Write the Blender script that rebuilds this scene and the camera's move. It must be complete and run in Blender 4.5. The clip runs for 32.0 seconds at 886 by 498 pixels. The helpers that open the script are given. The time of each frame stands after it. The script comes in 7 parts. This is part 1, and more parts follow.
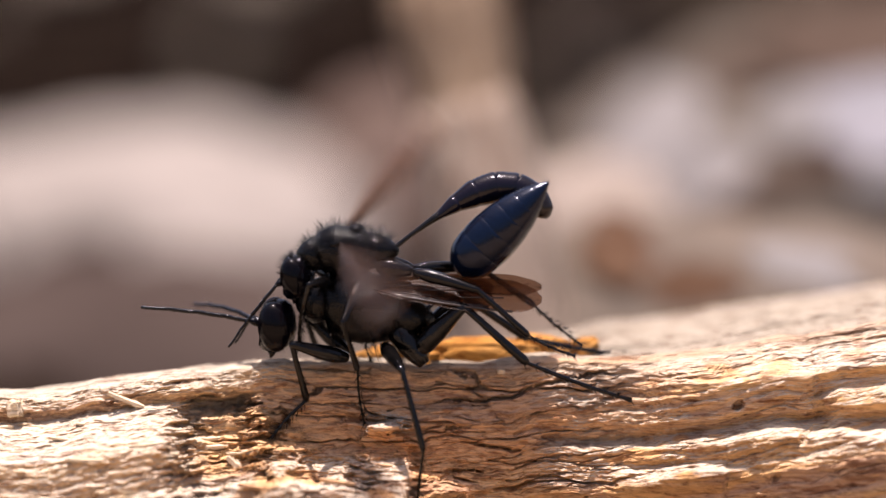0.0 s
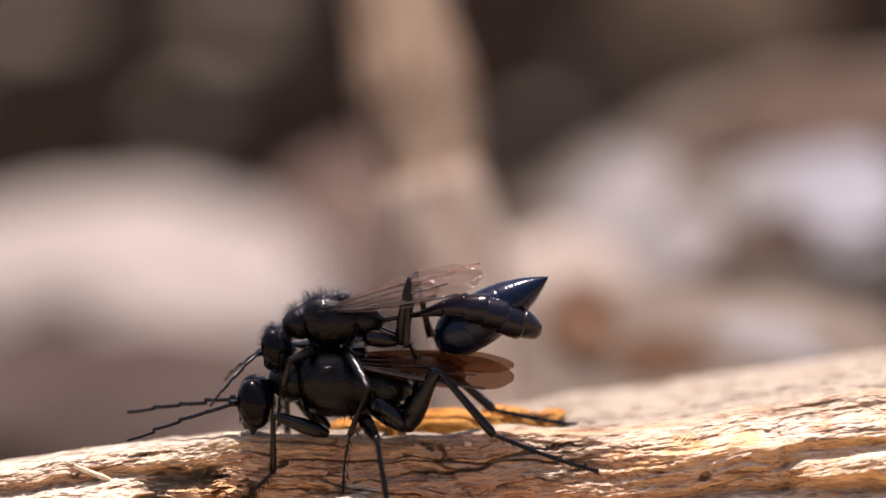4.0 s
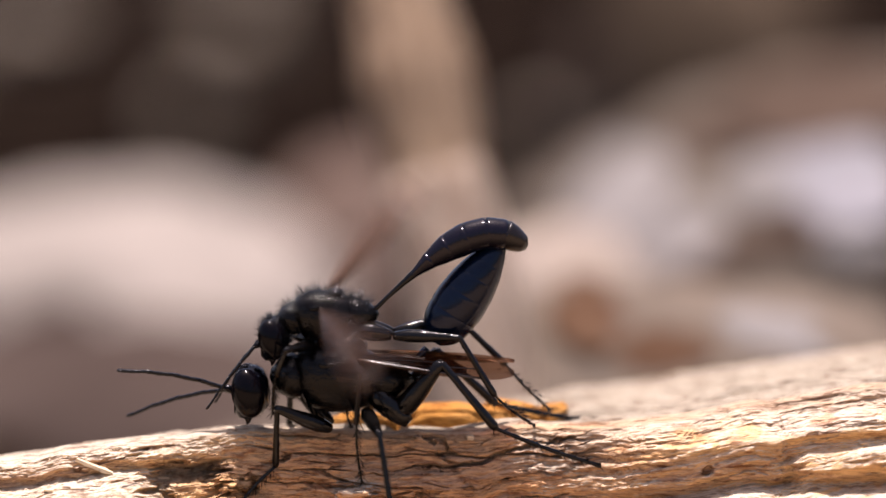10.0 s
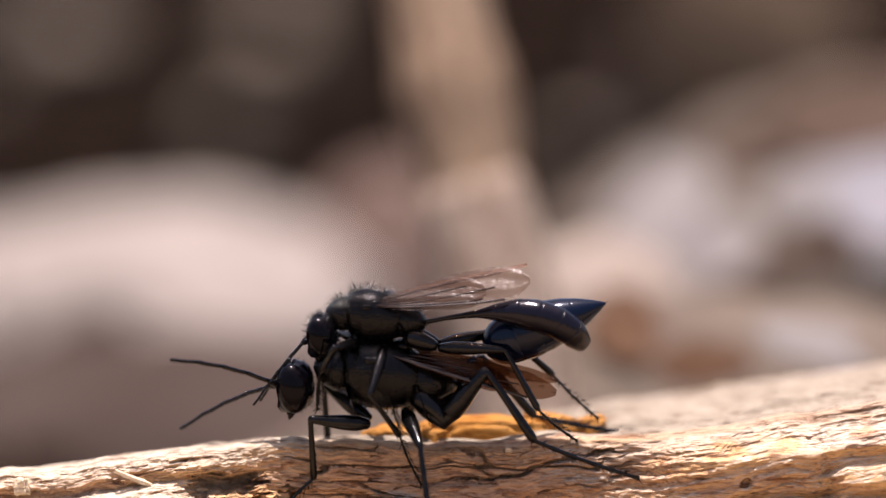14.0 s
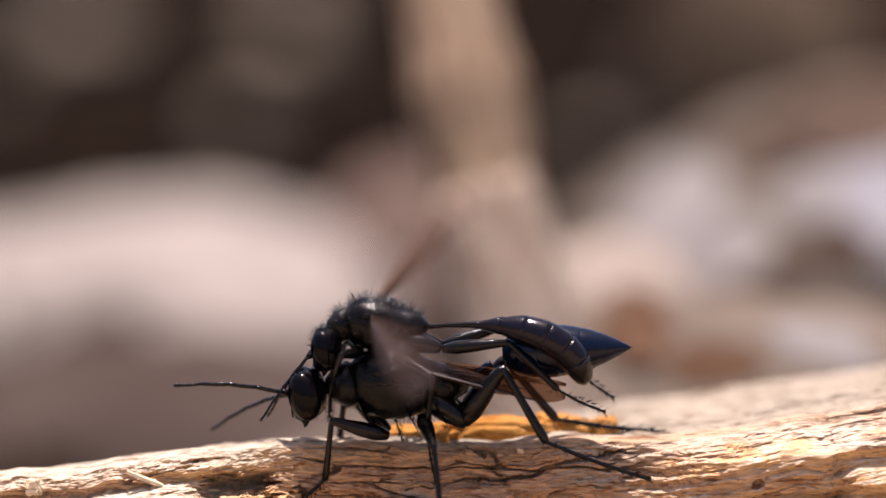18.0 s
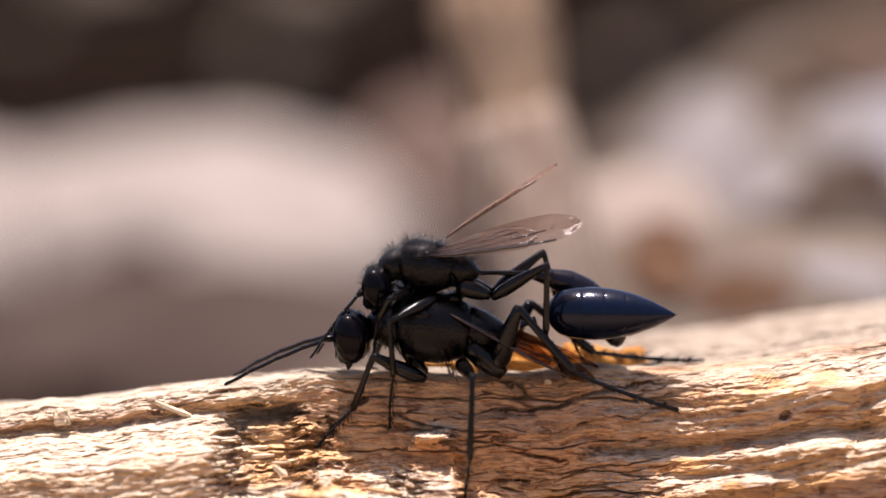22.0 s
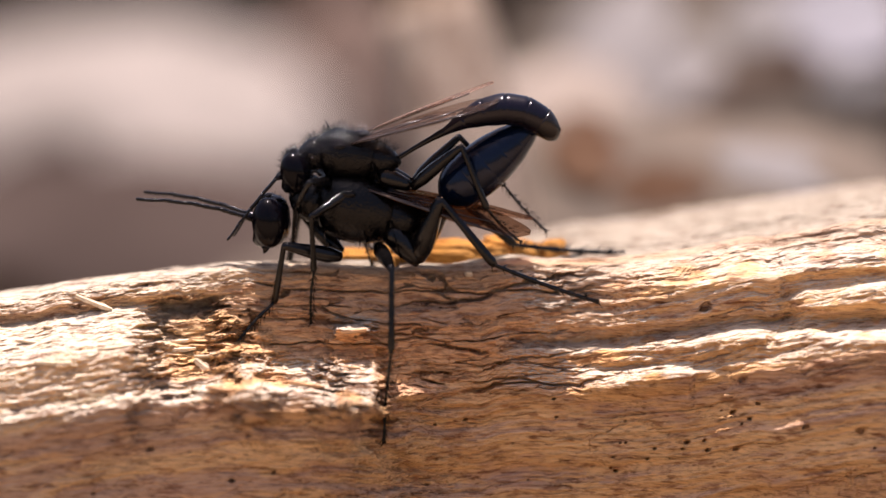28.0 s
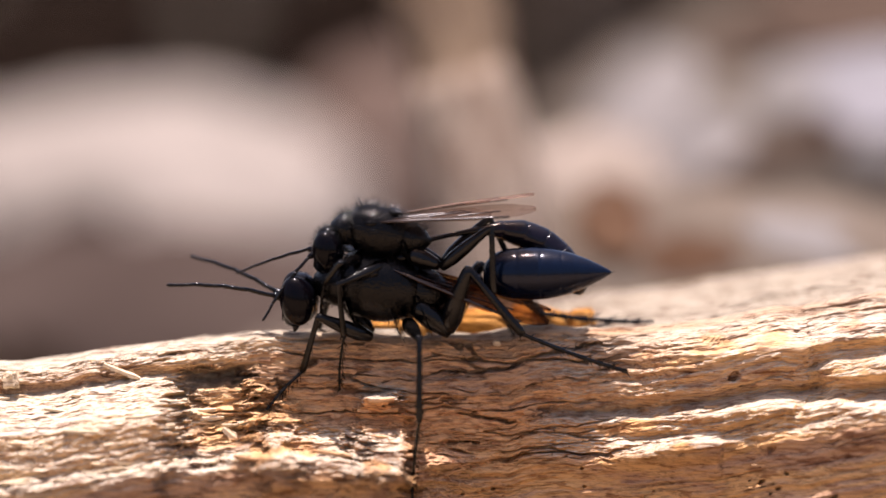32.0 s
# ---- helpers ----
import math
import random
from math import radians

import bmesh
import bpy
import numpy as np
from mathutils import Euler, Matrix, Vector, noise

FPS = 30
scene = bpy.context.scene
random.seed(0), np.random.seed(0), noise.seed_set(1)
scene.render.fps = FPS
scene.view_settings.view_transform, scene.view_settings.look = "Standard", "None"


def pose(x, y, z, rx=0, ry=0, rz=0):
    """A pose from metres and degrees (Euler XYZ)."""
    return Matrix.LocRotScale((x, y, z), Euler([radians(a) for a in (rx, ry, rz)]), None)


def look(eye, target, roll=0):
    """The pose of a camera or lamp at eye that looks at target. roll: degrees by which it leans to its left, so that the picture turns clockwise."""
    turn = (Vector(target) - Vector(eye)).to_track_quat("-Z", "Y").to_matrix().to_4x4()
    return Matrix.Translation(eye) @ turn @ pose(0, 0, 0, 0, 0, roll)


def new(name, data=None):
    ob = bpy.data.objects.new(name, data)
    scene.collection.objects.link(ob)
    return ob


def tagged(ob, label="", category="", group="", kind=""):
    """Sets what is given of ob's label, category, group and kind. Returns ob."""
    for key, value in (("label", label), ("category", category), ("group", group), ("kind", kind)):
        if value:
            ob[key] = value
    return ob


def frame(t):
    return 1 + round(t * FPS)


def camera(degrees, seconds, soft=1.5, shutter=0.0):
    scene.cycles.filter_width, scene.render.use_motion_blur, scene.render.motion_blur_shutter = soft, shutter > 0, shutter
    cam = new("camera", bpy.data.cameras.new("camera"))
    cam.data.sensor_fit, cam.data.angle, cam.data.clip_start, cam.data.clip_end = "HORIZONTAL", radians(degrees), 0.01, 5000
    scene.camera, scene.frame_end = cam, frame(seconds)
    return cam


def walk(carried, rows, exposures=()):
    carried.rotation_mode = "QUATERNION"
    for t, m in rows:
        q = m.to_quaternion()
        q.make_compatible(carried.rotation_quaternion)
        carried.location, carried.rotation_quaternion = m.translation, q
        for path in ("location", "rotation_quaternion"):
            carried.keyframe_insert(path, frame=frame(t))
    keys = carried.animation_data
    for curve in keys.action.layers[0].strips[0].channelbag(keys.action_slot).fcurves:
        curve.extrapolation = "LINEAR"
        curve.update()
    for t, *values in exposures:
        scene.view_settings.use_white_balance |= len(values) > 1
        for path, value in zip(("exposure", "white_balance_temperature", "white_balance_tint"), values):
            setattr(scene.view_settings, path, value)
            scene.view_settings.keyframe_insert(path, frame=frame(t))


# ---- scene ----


# ---------------------------------------------------------------- camera
# A long close-up lens on a tripod, panned and tilted by hand; in the gaps it glides on.
cam = camera(15, 32.0, soft=1.5, shutter=0.5)
cam.data.dof.use_dof = True
cam.data.dof.focus_distance = 0.1985
cam.data.dof.aperture_fstop = 13.5
cam.data.dof.aperture_blades = 0
EYE = (0.0, -0.19696, 0.03473)
# seconds, and the point at the wasps at which the camera looks (x, z, millimetres)
LOOKS = [
    (0, -0.255, 7.103),
    (0.5, -0.307, 7.285),
    (1, 0.307, 7.773),
    (1.5, 1.124, 9.063),
    (2, 1.583, 9.990),
    (2.5, 2.167, 11.429),
    (3, 1.809, 11.633),
    (3.5, 1.631, 11.375),
    (5.5, 2.397, 11.375),
    (6, 2.447, 11.171),
    (6.5, 2.397, 11.529),
    (7, 2.396, 11.838),
    (7.5, 2.573, 11.838),
    (8, 2.701, 11.838),
    (8.5, 2.599, 11.888),
    (9, 2.318, 11.787),
    (9.5, 1.835, 11.221),
    (10, 1.582, 11.017),
    (10.5, 1.682, 11.017),
    (11, 1.429, 10.658),
    (11.5, 1.019, 10.760),
    (12, 0.739, 11.529),
    (12.5, 0.356, 11.787),
    (13, 0.255, 11.838),
    (13.5, -0.406, 11.735),
    (14, -0.689, 11.735),
    (14.5, -0.969, 11.325),
    (16.5, -1.223, 10.245),
    (17, -1.529, 10.812),
    (17.5, -1.478, 11.273),
    (18, -1.376, 11.787),
    (18.5, -1.478, 11.838),
    (19, -1.732, 11.940),
    (19.5, -1.784, 11.787),
    (20, -2.219, 11.325),
    (20.5, -2.195, 9.938),
    (21, -2.858, 8.960),
    (21.5, -2.963, 8.188),
    (22, -3.016, 7.671),
    (22.5, -2.813, 6.587),
    (23, -2.661, 6.509),
    (23.5, -2.561, 5.759),
    (24, -2.713, 5.812),
    (24.5, -2.407, 5.915),
    (26.5, 1.638, 6.070),
    (27, 1.841, 6.666),
    (27.5, 1.488, 2.233),
    (28, 1.669, 1.243),
    (28.5, 1.693, 2.024),
    (29, 1.746, 2.311),
    (29.5, 2.104, 2.803),
    (30, 1.821, 2.908),
    (30.5, 1.179, 3.739),
    (31, 0.744, 4.569),
    (31.5, 0.154, 5.036),
    (32, 0.000, 5.398),
]
walk(cam, [(t, look(EYE, (x * 0.001, 0.0, z * 0.001))) for t, x, z in LOOKS], exposures=[(0, 0.77, 6600, 25), (32, 0.77, 6600, 25)])

# ---------------------------------------------------------------- daylight
SUN_UP, SUN_TURN = 85.0, 25.0      # elevation; turn from +y (behind the log) towards -x
world = bpy.data.worlds.new("sky")
scene.world = world
world.use_nodes = True
nodes, links = world.node_tree.nodes, world.node_tree.links
sky = nodes.new("ShaderNodeTexSky")
sky.sky_type = "NISHITA"
sky.sun_disc = False
sky.dust_density = 4.0
sky.ozone_density = 0.4
sky.sun_elevation = radians(SUN_UP)
sky.sun_rotation = radians(-SUN_TURN)
nodes["Background"].inputs["Strength"].default_value = 0.105
links.new(sky.outputs["Color"], nodes["Background"].inputs["Color"])
sun = new("sun", bpy.data.lights.new("sun", "SUN"))
sun.data.energy = 5.6
sun.data.angle = radians(0.55)
sun.data.color = (1.0, 0.96, 0.91)
e, a = radians(SUN_UP), radians(SUN_TURN)
sun_way = Vector((-math.sin(a) * math.cos(e), math.cos(a) * math.cos(e), math.sin(e)))
sun.matrix_world = look(sun_way * 2, (0, 0, 0))


# ---------------------------------------------------------------- materials
def material(name):
    m = bpy.data.materials.new(name)
    m.use_nodes = True
    n, l = m.node_tree.nodes, m.node_tree.links
    return m, n, l, n["Principled BSDF"]


def noise_node(n, l, scale, detail=4.0, stretch=(1, 1, 1), rough=0.55):
    tc = n.new("ShaderNodeTexCoord")
    mp = n.new("ShaderNodeMapping")
    mp.inputs["Scale"].default_value = stretch
    l.new(tc.outputs["Object"], mp.inputs["Vector"])
    t = n.new("ShaderNodeTexNoise")
    t.inputs["Scale"].default_value = scale
    t.inputs["Detail"].default_value = detail
    t.inputs["Roughness"].default_value = rough
    l.new(mp.outputs["Vector"], t.inputs["Vector"])
    return t


def ramp(n, l, src, stops):
    r = n.new("ShaderNodeValToRGB")
    els = r.color_ramp.elements
    while len(els) < len(stops):
        els.new(0.5)
    for el, (p, c) in zip(els, stops):
        el.position, el.color = p, (*c, 1)
    l.new(src, r.inputs["Fac"])
    return r


def bumped(n, l, src, b, strength, distance):
    k = n.new("ShaderNodeBump")
    k.inputs["Strength"].default_value = strength
    k.inputs["Distance"].default_value = distance
    l.new(src, k.inputs["Height"])
    l.new(k.outputs["Normal"], b.inputs["Normal"])
    return k


def chitin(name, dark, light, rough, scale, bump, metal=0.0, coat=0.3, rough2=None, spec=0.3, pits=0.00004):
    """Insect cuticle: punctured and patchy."""
    m, n, l, b = material(name)
    t = noise_node(n, l, scale * 0.12, 3)
    r = ramp(n, l, t.outputs["Fac"], [(0.35, dark), (0.7, light)])
    l.new(r.outputs["Color"], b.inputs["Base Color"])
    b.inputs["Metallic"].default_value = metal
    f = noise_node(n, l, scale, 3)
    g = n.new("ShaderNodeMapRange")
    g.inputs["To Min"].default_value = rough
    g.inputs["To Max"].default_value = rough2 or rough + 0.15
    l.new(f.outputs["Fac"], g.inputs["Value"])
    l.new(g.outputs["Result"], b.inputs["Roughness"])
    b.inputs["Coat Weight"].default_value = coat
    b.inputs["Coat Roughness"].default_value = 0.15
    b.inputs["Specular IOR Level"].default_value = spec
    bumped(n, l, f.outputs["Fac"], b, bump, pits)
    return m


M_THORAX = chitin("thorax_cuticle", (0.0008, 0.0007, 0.0007), (0.003, 0.0026, 0.0024), 0.05, 5200, 1.0, 0.0, 0.0, 0.15, 0.17, 0.00006)
M_HEAD = chitin("head_cuticle", (0.0010, 0.0010, 0.0018), (0.003, 0.003, 0.005), 0.12, 8000, 0.4, 0.0, 0.0, 0.24, 0.13)
M_GASTER = chitin("gaster_cuticle", (0.0008, 0.003, 0.011), (0.0022, 0.0075, 0.022), 0.10, 7000, 0.25, 0.35, 0.0, 0.19, 0.32)
M_GASTER_M = chitin("male_gaster_cuticle", (0.002, 0.0017, 0.004), (0.006, 0.0045, 0.010), 0.10, 7000, 0.25, 0.2, 0.0, 0.20, 0.30)
M_LEG = chitin("leg_cuticle", (0.0010, 0.0009, 0.0009), (0.0036, 0.0031, 0.0029), 0.06, 6500, 0.6, 0.0, 0.0, 0.13, 0.24, 0.00004)
M_EYE = chitin("compound_eye", (0.0010, 0.0010, 0.0022), (0.003, 0.002, 0.0025), 0.10, 12000, 0.08, 0.0, 0.0, 0.16, 0.10)
M_HAIR = chitin("dark_hair", (0.002, 0.0018, 0.0018), (0.005, 0.0045, 0.0042), 0.14, 5000, 0.1, 0.0, 0.0, 0.22, 0.25)
M_ORANGE = chitin("orange_cuticle", (0.42, 0.10, 0.012), (0.62, 0.17, 0.02), 0.18, 7000, 0.2, 0.0, 0.0, 0.3, 0.4)
M_TIP = chitin("brown_cuticle", (0.004, 0.003, 0.003), (0.011, 0.007, 0.006), 0.15, 9000, 0.2, 0.0, 0.0)


def membrane(name, tint, clear, solid=0.5):
    """Wing membrane: partly see-through, smoky, with a thin glossy film."""
    m, n, l, b = material(name)
    out = n["Material Output"]
    tr = n.new("ShaderNodeBsdfTransparent")
    tr.inputs["Color"].default_value = (*clear, 1)
    b.inputs["Roughness"].default_value = 0.25
    t = noise_node(n, l, 900, 3)
    r = ramp(n, l, t.outputs["Fac"], [(0.3, tint), (0.7, tuple(c * 1.6 for c in tint))])
    l.new(r.outputs["Color"], b.inputs["Base Color"])
    b.inputs["Specular IOR Level"].default_value = 0.6
    tl = n.new("ShaderNodeBsdfTranslucent")
    tl.inputs["Color"].default_value = (*[min(1, c * 6) for c in tint], 1)
    mx = n.new("ShaderNodeMixShader")
    mx.inputs["Fac"].default_value = 0.45
    l.new(b.outputs["BSDF"], mx.inputs[1])
    l.new(tl.outputs["BSDF"], mx.inputs[2])
    m2 = n.new("ShaderNodeMixShader")
    m2.inputs["Fac"].default_value = solid
    l.new(tr.outputs["BSDF"], m2.inputs[1])
    l.new(mx.outputs["Shader"], m2.inputs[2])
    l.new(m2.outputs["Shader"], out.inputs["Surface"])
    w = noise_node(n, l, 2500, 2, (1, 3, 1))
    bumped(n, l, w.outputs["Fac"], b, 0.4, 0.00008)
    return m


M_WING = membrane("smoky_wing", (0.085, 0.060, 0.050), (0.80, 0.71, 0.645), 0.34)
M_WING_C = membrane("clear_wing", (0.10, 0.08, 0.075), (0.90, 0.84, 0.80), 0.12)
M_WING_F = membrane("brown_wing", (0.038, 0.021, 0.014), (0.56, 0.38, 0.27), 0.42)
M_VEIN = chitin("wing_vein", (0.016, 0.010, 0.008), (0.034, 0.022, 0.017), 0.2, 6000, 0.2, 0.0, 0.0, 0.3, 0.5)


def wood(name, pale, mid, deep, grain=1.0, grey=(0.48, 0.33, 0.2), bleach=None, shade_tint=None, sun_pale=None, weathered=None):
    """Weathered, splintering wood with the grain along x."""
    m, n, l, b = material(name)
    big = noise_node(n, l, 140 * grain, 6, (0.25, 1, 1.2))
    fine = noise_node(n, l, 4600 * grain, 6, (0.11, 0.8, 1), 0.7)
    spot = noise_node(n, l, 700 * grain, 5, (0.28, 1, 1), 0.65)
    r1 = ramp(n, l, big.outputs["Fac"], [(0.28, deep), (0.45, mid), (0.64, pale)])
    r3 = ramp(n, l, spot.outputs["Fac"], [(0.52, (0, 0, 0)), (0.70, (0.75, 0.75, 0.75))])
    gm = n.new("ShaderNodeMix")
    gm.data_type = "RGBA"
    gm.inputs["B"].default_value = (*grey, 1)
    l.new(r3.outputs["Color"], gm.inputs["Factor"])
    l.new(r1.outputs["Color"], gm.inputs["A"])
    last = gm.outputs["Result"]
    if shade_tint:
        # reddish tone of the wasps' shade put into the wood colour, with a ragged edge
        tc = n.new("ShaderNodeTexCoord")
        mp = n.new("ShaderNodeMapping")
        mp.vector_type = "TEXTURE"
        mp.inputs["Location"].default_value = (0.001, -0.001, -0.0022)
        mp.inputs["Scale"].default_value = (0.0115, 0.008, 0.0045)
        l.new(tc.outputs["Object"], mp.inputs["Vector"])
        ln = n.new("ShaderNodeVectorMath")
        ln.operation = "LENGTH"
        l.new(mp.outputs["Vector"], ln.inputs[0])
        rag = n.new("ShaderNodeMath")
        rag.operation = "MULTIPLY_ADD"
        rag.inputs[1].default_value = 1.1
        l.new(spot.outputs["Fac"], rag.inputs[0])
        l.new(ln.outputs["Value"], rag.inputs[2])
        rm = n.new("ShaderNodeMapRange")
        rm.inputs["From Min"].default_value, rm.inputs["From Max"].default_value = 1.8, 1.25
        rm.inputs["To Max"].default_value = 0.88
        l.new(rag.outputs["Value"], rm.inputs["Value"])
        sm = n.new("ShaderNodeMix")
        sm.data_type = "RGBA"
        sm.inputs["B"].default_value = (*shade_tint, 1)
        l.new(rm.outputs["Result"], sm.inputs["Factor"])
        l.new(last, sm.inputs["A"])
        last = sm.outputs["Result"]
    if weathered:
        # blocks of the grain weathered to a dull violet brown
        at = n.new("ShaderNodeAttribute")
        at.attribute_name = "tone"
        tm = n.new("ShaderNodeMath")
        tm.operation = "MULTIPLY_ADD"
        tm.inputs[1].default_value = 0.9
        l.new(big.outputs["Fac"], tm.inputs[0])
        l.new(at.outputs["Fac"], tm.inputs[2])
        tr = n.new("ShaderNodeMapRange")
        tr.inputs["From Min"].default_value, tr.inputs["From Max"].default_value = 0.95, 1.25
        tr.inputs["To Max"].default_value = 0.8
        l.new(tm.outputs["Value"], tr.inputs["Value"])
        tx = n.new("ShaderNodeMix")
        tx.data_type = "RGBA"
        tx.inputs["B"].default_value = (*weathered, 1)
        l.new(tr.outputs["Result"], tx.inputs["Factor"])
        l.new(last, tx.inputs["A"])
        last = tx.outputs["Result"]
    if sun_pale:
        # up-facing shelves made pale: sunlight put into the wood colour
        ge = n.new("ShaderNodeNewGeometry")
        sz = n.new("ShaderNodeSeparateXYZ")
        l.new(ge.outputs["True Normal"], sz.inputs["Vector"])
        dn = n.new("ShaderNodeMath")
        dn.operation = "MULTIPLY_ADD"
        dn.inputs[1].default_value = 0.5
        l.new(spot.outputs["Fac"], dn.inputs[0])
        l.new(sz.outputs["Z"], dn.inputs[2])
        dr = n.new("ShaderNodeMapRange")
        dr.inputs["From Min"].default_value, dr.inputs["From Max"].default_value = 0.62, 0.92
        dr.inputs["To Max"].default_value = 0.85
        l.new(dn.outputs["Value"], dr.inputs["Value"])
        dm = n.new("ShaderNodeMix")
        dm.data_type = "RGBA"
        dm.inputs["B"].default_value = (*sun_pale, 1)
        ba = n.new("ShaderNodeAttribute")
        ba.attribute_name = "sun_mask"
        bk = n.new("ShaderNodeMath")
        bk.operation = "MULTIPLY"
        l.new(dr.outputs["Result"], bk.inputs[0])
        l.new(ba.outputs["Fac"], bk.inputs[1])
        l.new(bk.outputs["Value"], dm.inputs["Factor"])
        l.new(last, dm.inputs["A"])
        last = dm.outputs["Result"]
    if bleach:
        # the upper side is sun-bleached
        tc = n.new("ShaderNodeTexCoord")
        sx = n.new("ShaderNodeSeparateXYZ")
        l.new(tc.outputs["Object"], sx.inputs["Vector"])
        mr = n.new("ShaderNodeMapRange")
        mr.inputs["From Min"].default_value, mr.inputs["From Max"].default_value = -0.0012, 0.0022
        l.new(sx.outputs["Y"], mr.inputs["Value"])
        bl = n.new("ShaderNodeMix")
        bl.data_type = "RGBA"
        bl.inputs["B"].default_value = (*bleach, 1)
        l.new(mr.outputs["Result"], bl.inputs["Factor"])
        l.new(last, bl.inputs["A"])
        last = bl.outputs["Result"]
    # grain: dark fissured fibres over everything, coarse and fine
    hair = noise_node(n, l, 8000 * grain, 4, (0.10, 0.8, 1), 0.6)
    for tex, stops, amount in ((fine, [(0.32, (0.24, 0.16, 0.125)), (0.45, (0.92, 0.89, 0.85)), (0.75, (1.15, 1.13, 1.08))], 0.9),
                               (hair, [(0.36, (0.62, 0.55, 0.50)), (0.5, (1, 1, 1)), (0.7, (1.1, 1.09, 1.06))], 0.8)):
        rr = ramp(n, l, tex.outputs["Fac"], stops)
        mm = n.new("ShaderNodeMix")
        mm.data_type, mm.blend_type = "RGBA", "MULTIPLY"
        mm.inputs["Factor"].default_value = amount
        l.new(last, mm.inputs["A"])
        l.new(rr.outputs["Color"], mm.inputs["B"])
        last = mm.outputs["Result"]
    # dark flecks and fissures
    fleck = noise_node(n, l, 1500 * grain, 4, (0.3, 0.8, 1.0), 0.6)
    fr = ramp(n, l, fleck.outputs["Fac"], [(0.34, (0.46, 0.33, 0.28)), (0.43, (1, 1, 1))])
    fm = n.new("ShaderNodeMix")
    fm.data_type, fm.blend_type = "RGBA", "MULTIPLY"
    fm.inputs["Factor"].default_value = 0.75
    l.new(last, fm.inputs["A"])
    l.new(fr.outputs["Color"], fm.inputs["B"])
    last = fm.outputs["Result"]
    # short dark dashes of open grain
    dash = noise_node(n, l, 3400 * grain, 3, (0.16, 0.8, 1.0), 0.55)
    dr2 = ramp(n, l, dash.outputs["Fac"], [(0.33, (0.42, 0.31, 0.27)), (0.40, (1, 1, 1))])
    dx = n.new("ShaderNodeMix")
    dx.data_type, dx.blend_type = "RGBA", "MULTIPLY"
    dx.inputs["Factor"].default_value = 0.8
    l.new(last, dx.inputs["A"])
    l.new(dr2.outputs["Color"], dx.inputs["B"])
    l.new(dx.outputs["Result"], b.inputs["Base Color"])
    b.inputs["Roughness"].default_value = 0.85
    b.inputs["Specular IOR Level"].default_value = 0.06
    ad = n.new("ShaderNodeMath")
    ad.operation = "MULTIPLY_ADD"
    ad.inputs[1].default_value = 1.0
    l.new(fine.outputs["Fac"], ad.inputs[0])
    l.new(spot.outputs["Fac"], ad.inputs[2])
    bumped(n, l, ad.outputs["Value"], b, 1.0, 0.00028 / grain)
    return m


M_LOG = wood("driftwood", (0.83, 0.58, 0.32), (0.76, 0.46, 0.21), (0.58, 0.30, 0.12), grey=(0.50, 0.29, 0.20), shade_tint=(0.82, 0.455, 0.22), bleach=(0.385, 0.34, 0.27), sun_pale=(0.66, 0.605, 0.495), weathered=(0.54, 0.355, 0.25))
M_CREAM = wood("cream_wood", (0.85, 0.74, 0.56), (0.78, 0.64, 0.45), (0.6, 0.45, 0.28), 1.0, (0.7, 0.55, 0.38))
M_CRUMB = wood("amber_bark", (0.60, 0.30, 0.08), (0.48, 0.22, 0.05), (0.30, 0.12, 0.03), 1.0, (0.5, 0.28, 0.1))
M_STICK = wood("dry_stick", (0.30, 0.222, 0.154), (0.258, 0.19, 0.13), (0.18, 0.131, 0.088), 0.3, (0.318, 0.25, 0.188))
M_TWIG = wood("red_twig", (0.13, 0.06, 0.037), (0.10, 0.046, 0.028), (0.07, 0.03, 0.018), 0.5, (0.10, 0.06, 0.045))


def stone(name, a, b_, scale=40):
    m, n, l, b = material(name)
    t = noise_node(n, l, scale, 6)
    f = noise_node(n, l, scale * 12, 5)
    r = ramp(n, l, t.outputs["Fac"], [(0.35, a), (0.65, b_)])
    l.new(r.outputs["Color"], b.inputs["Base Color"])
    b.inputs["Roughness"].default_value = 0.95
    b.inputs["Specular IOR Level"].default_value = 0.0
    bumped(n, l, f.outputs["Fac"], b, 0.5, 0.001)
    return m


M_ROCK = stone("tan_rock", (0.168, 0.147, 0.126), (0.245, 0.215, 0.185))
M_OLIVE = stone("olive_stone", (0.16, 0.132, 0.10), (0.23, 0.19, 0.145))
M_PALE = stone("pale_stone", (0.135, 0.124, 0.115), (0.20, 0.185, 0.172))
M_WHITE = stone("whitish_stone", (0.15, 0.146, 0.15), (0.21, 0.204, 0.212))
M_GAP_SHADE = stone("gap_shade", (0.022, 0.016, 0.013), (0.04, 0.03, 0.025))
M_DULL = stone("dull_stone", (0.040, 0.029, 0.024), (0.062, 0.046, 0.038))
M_TAN = stone("tan_stone", (0.088, 0.07, 0.054), (0.135, 0.108, 0.084))
M_TANL = stone("light_tan_stone", (0.185, 0.152, 0.123), (0.26, 0.216, 0.178))
M_FARTAN = stone("brown_sandstone", (0.04, 0.029, 0.02), (0.062, 0.045, 0.031))
M_RUST = stone("rusty_bark", (0.055, 0.030, 0.018), (0.085, 0.049, 0.030))
M_CLOD = stone("reddish_soil", (0.098, 0.068, 0.053), (0.15, 0.107, 0.085))
M_BROWN = stone("brown_soil", (0.045, 0.031, 0.023), (0.072, 0.050, 0.037))
M_BRANCH_LIT = wood("branch_lit_tone", (0.39, 0.315, 0.25), (0.34, 0.273, 0.215), (0.26, 0.20, 0.15), 0.3, (0.39, 0.315, 0.257))
M_PINK = stone("tan_slab_stone", (0.070, 0.057, 0.044), (0.108, 0.089, 0.070))
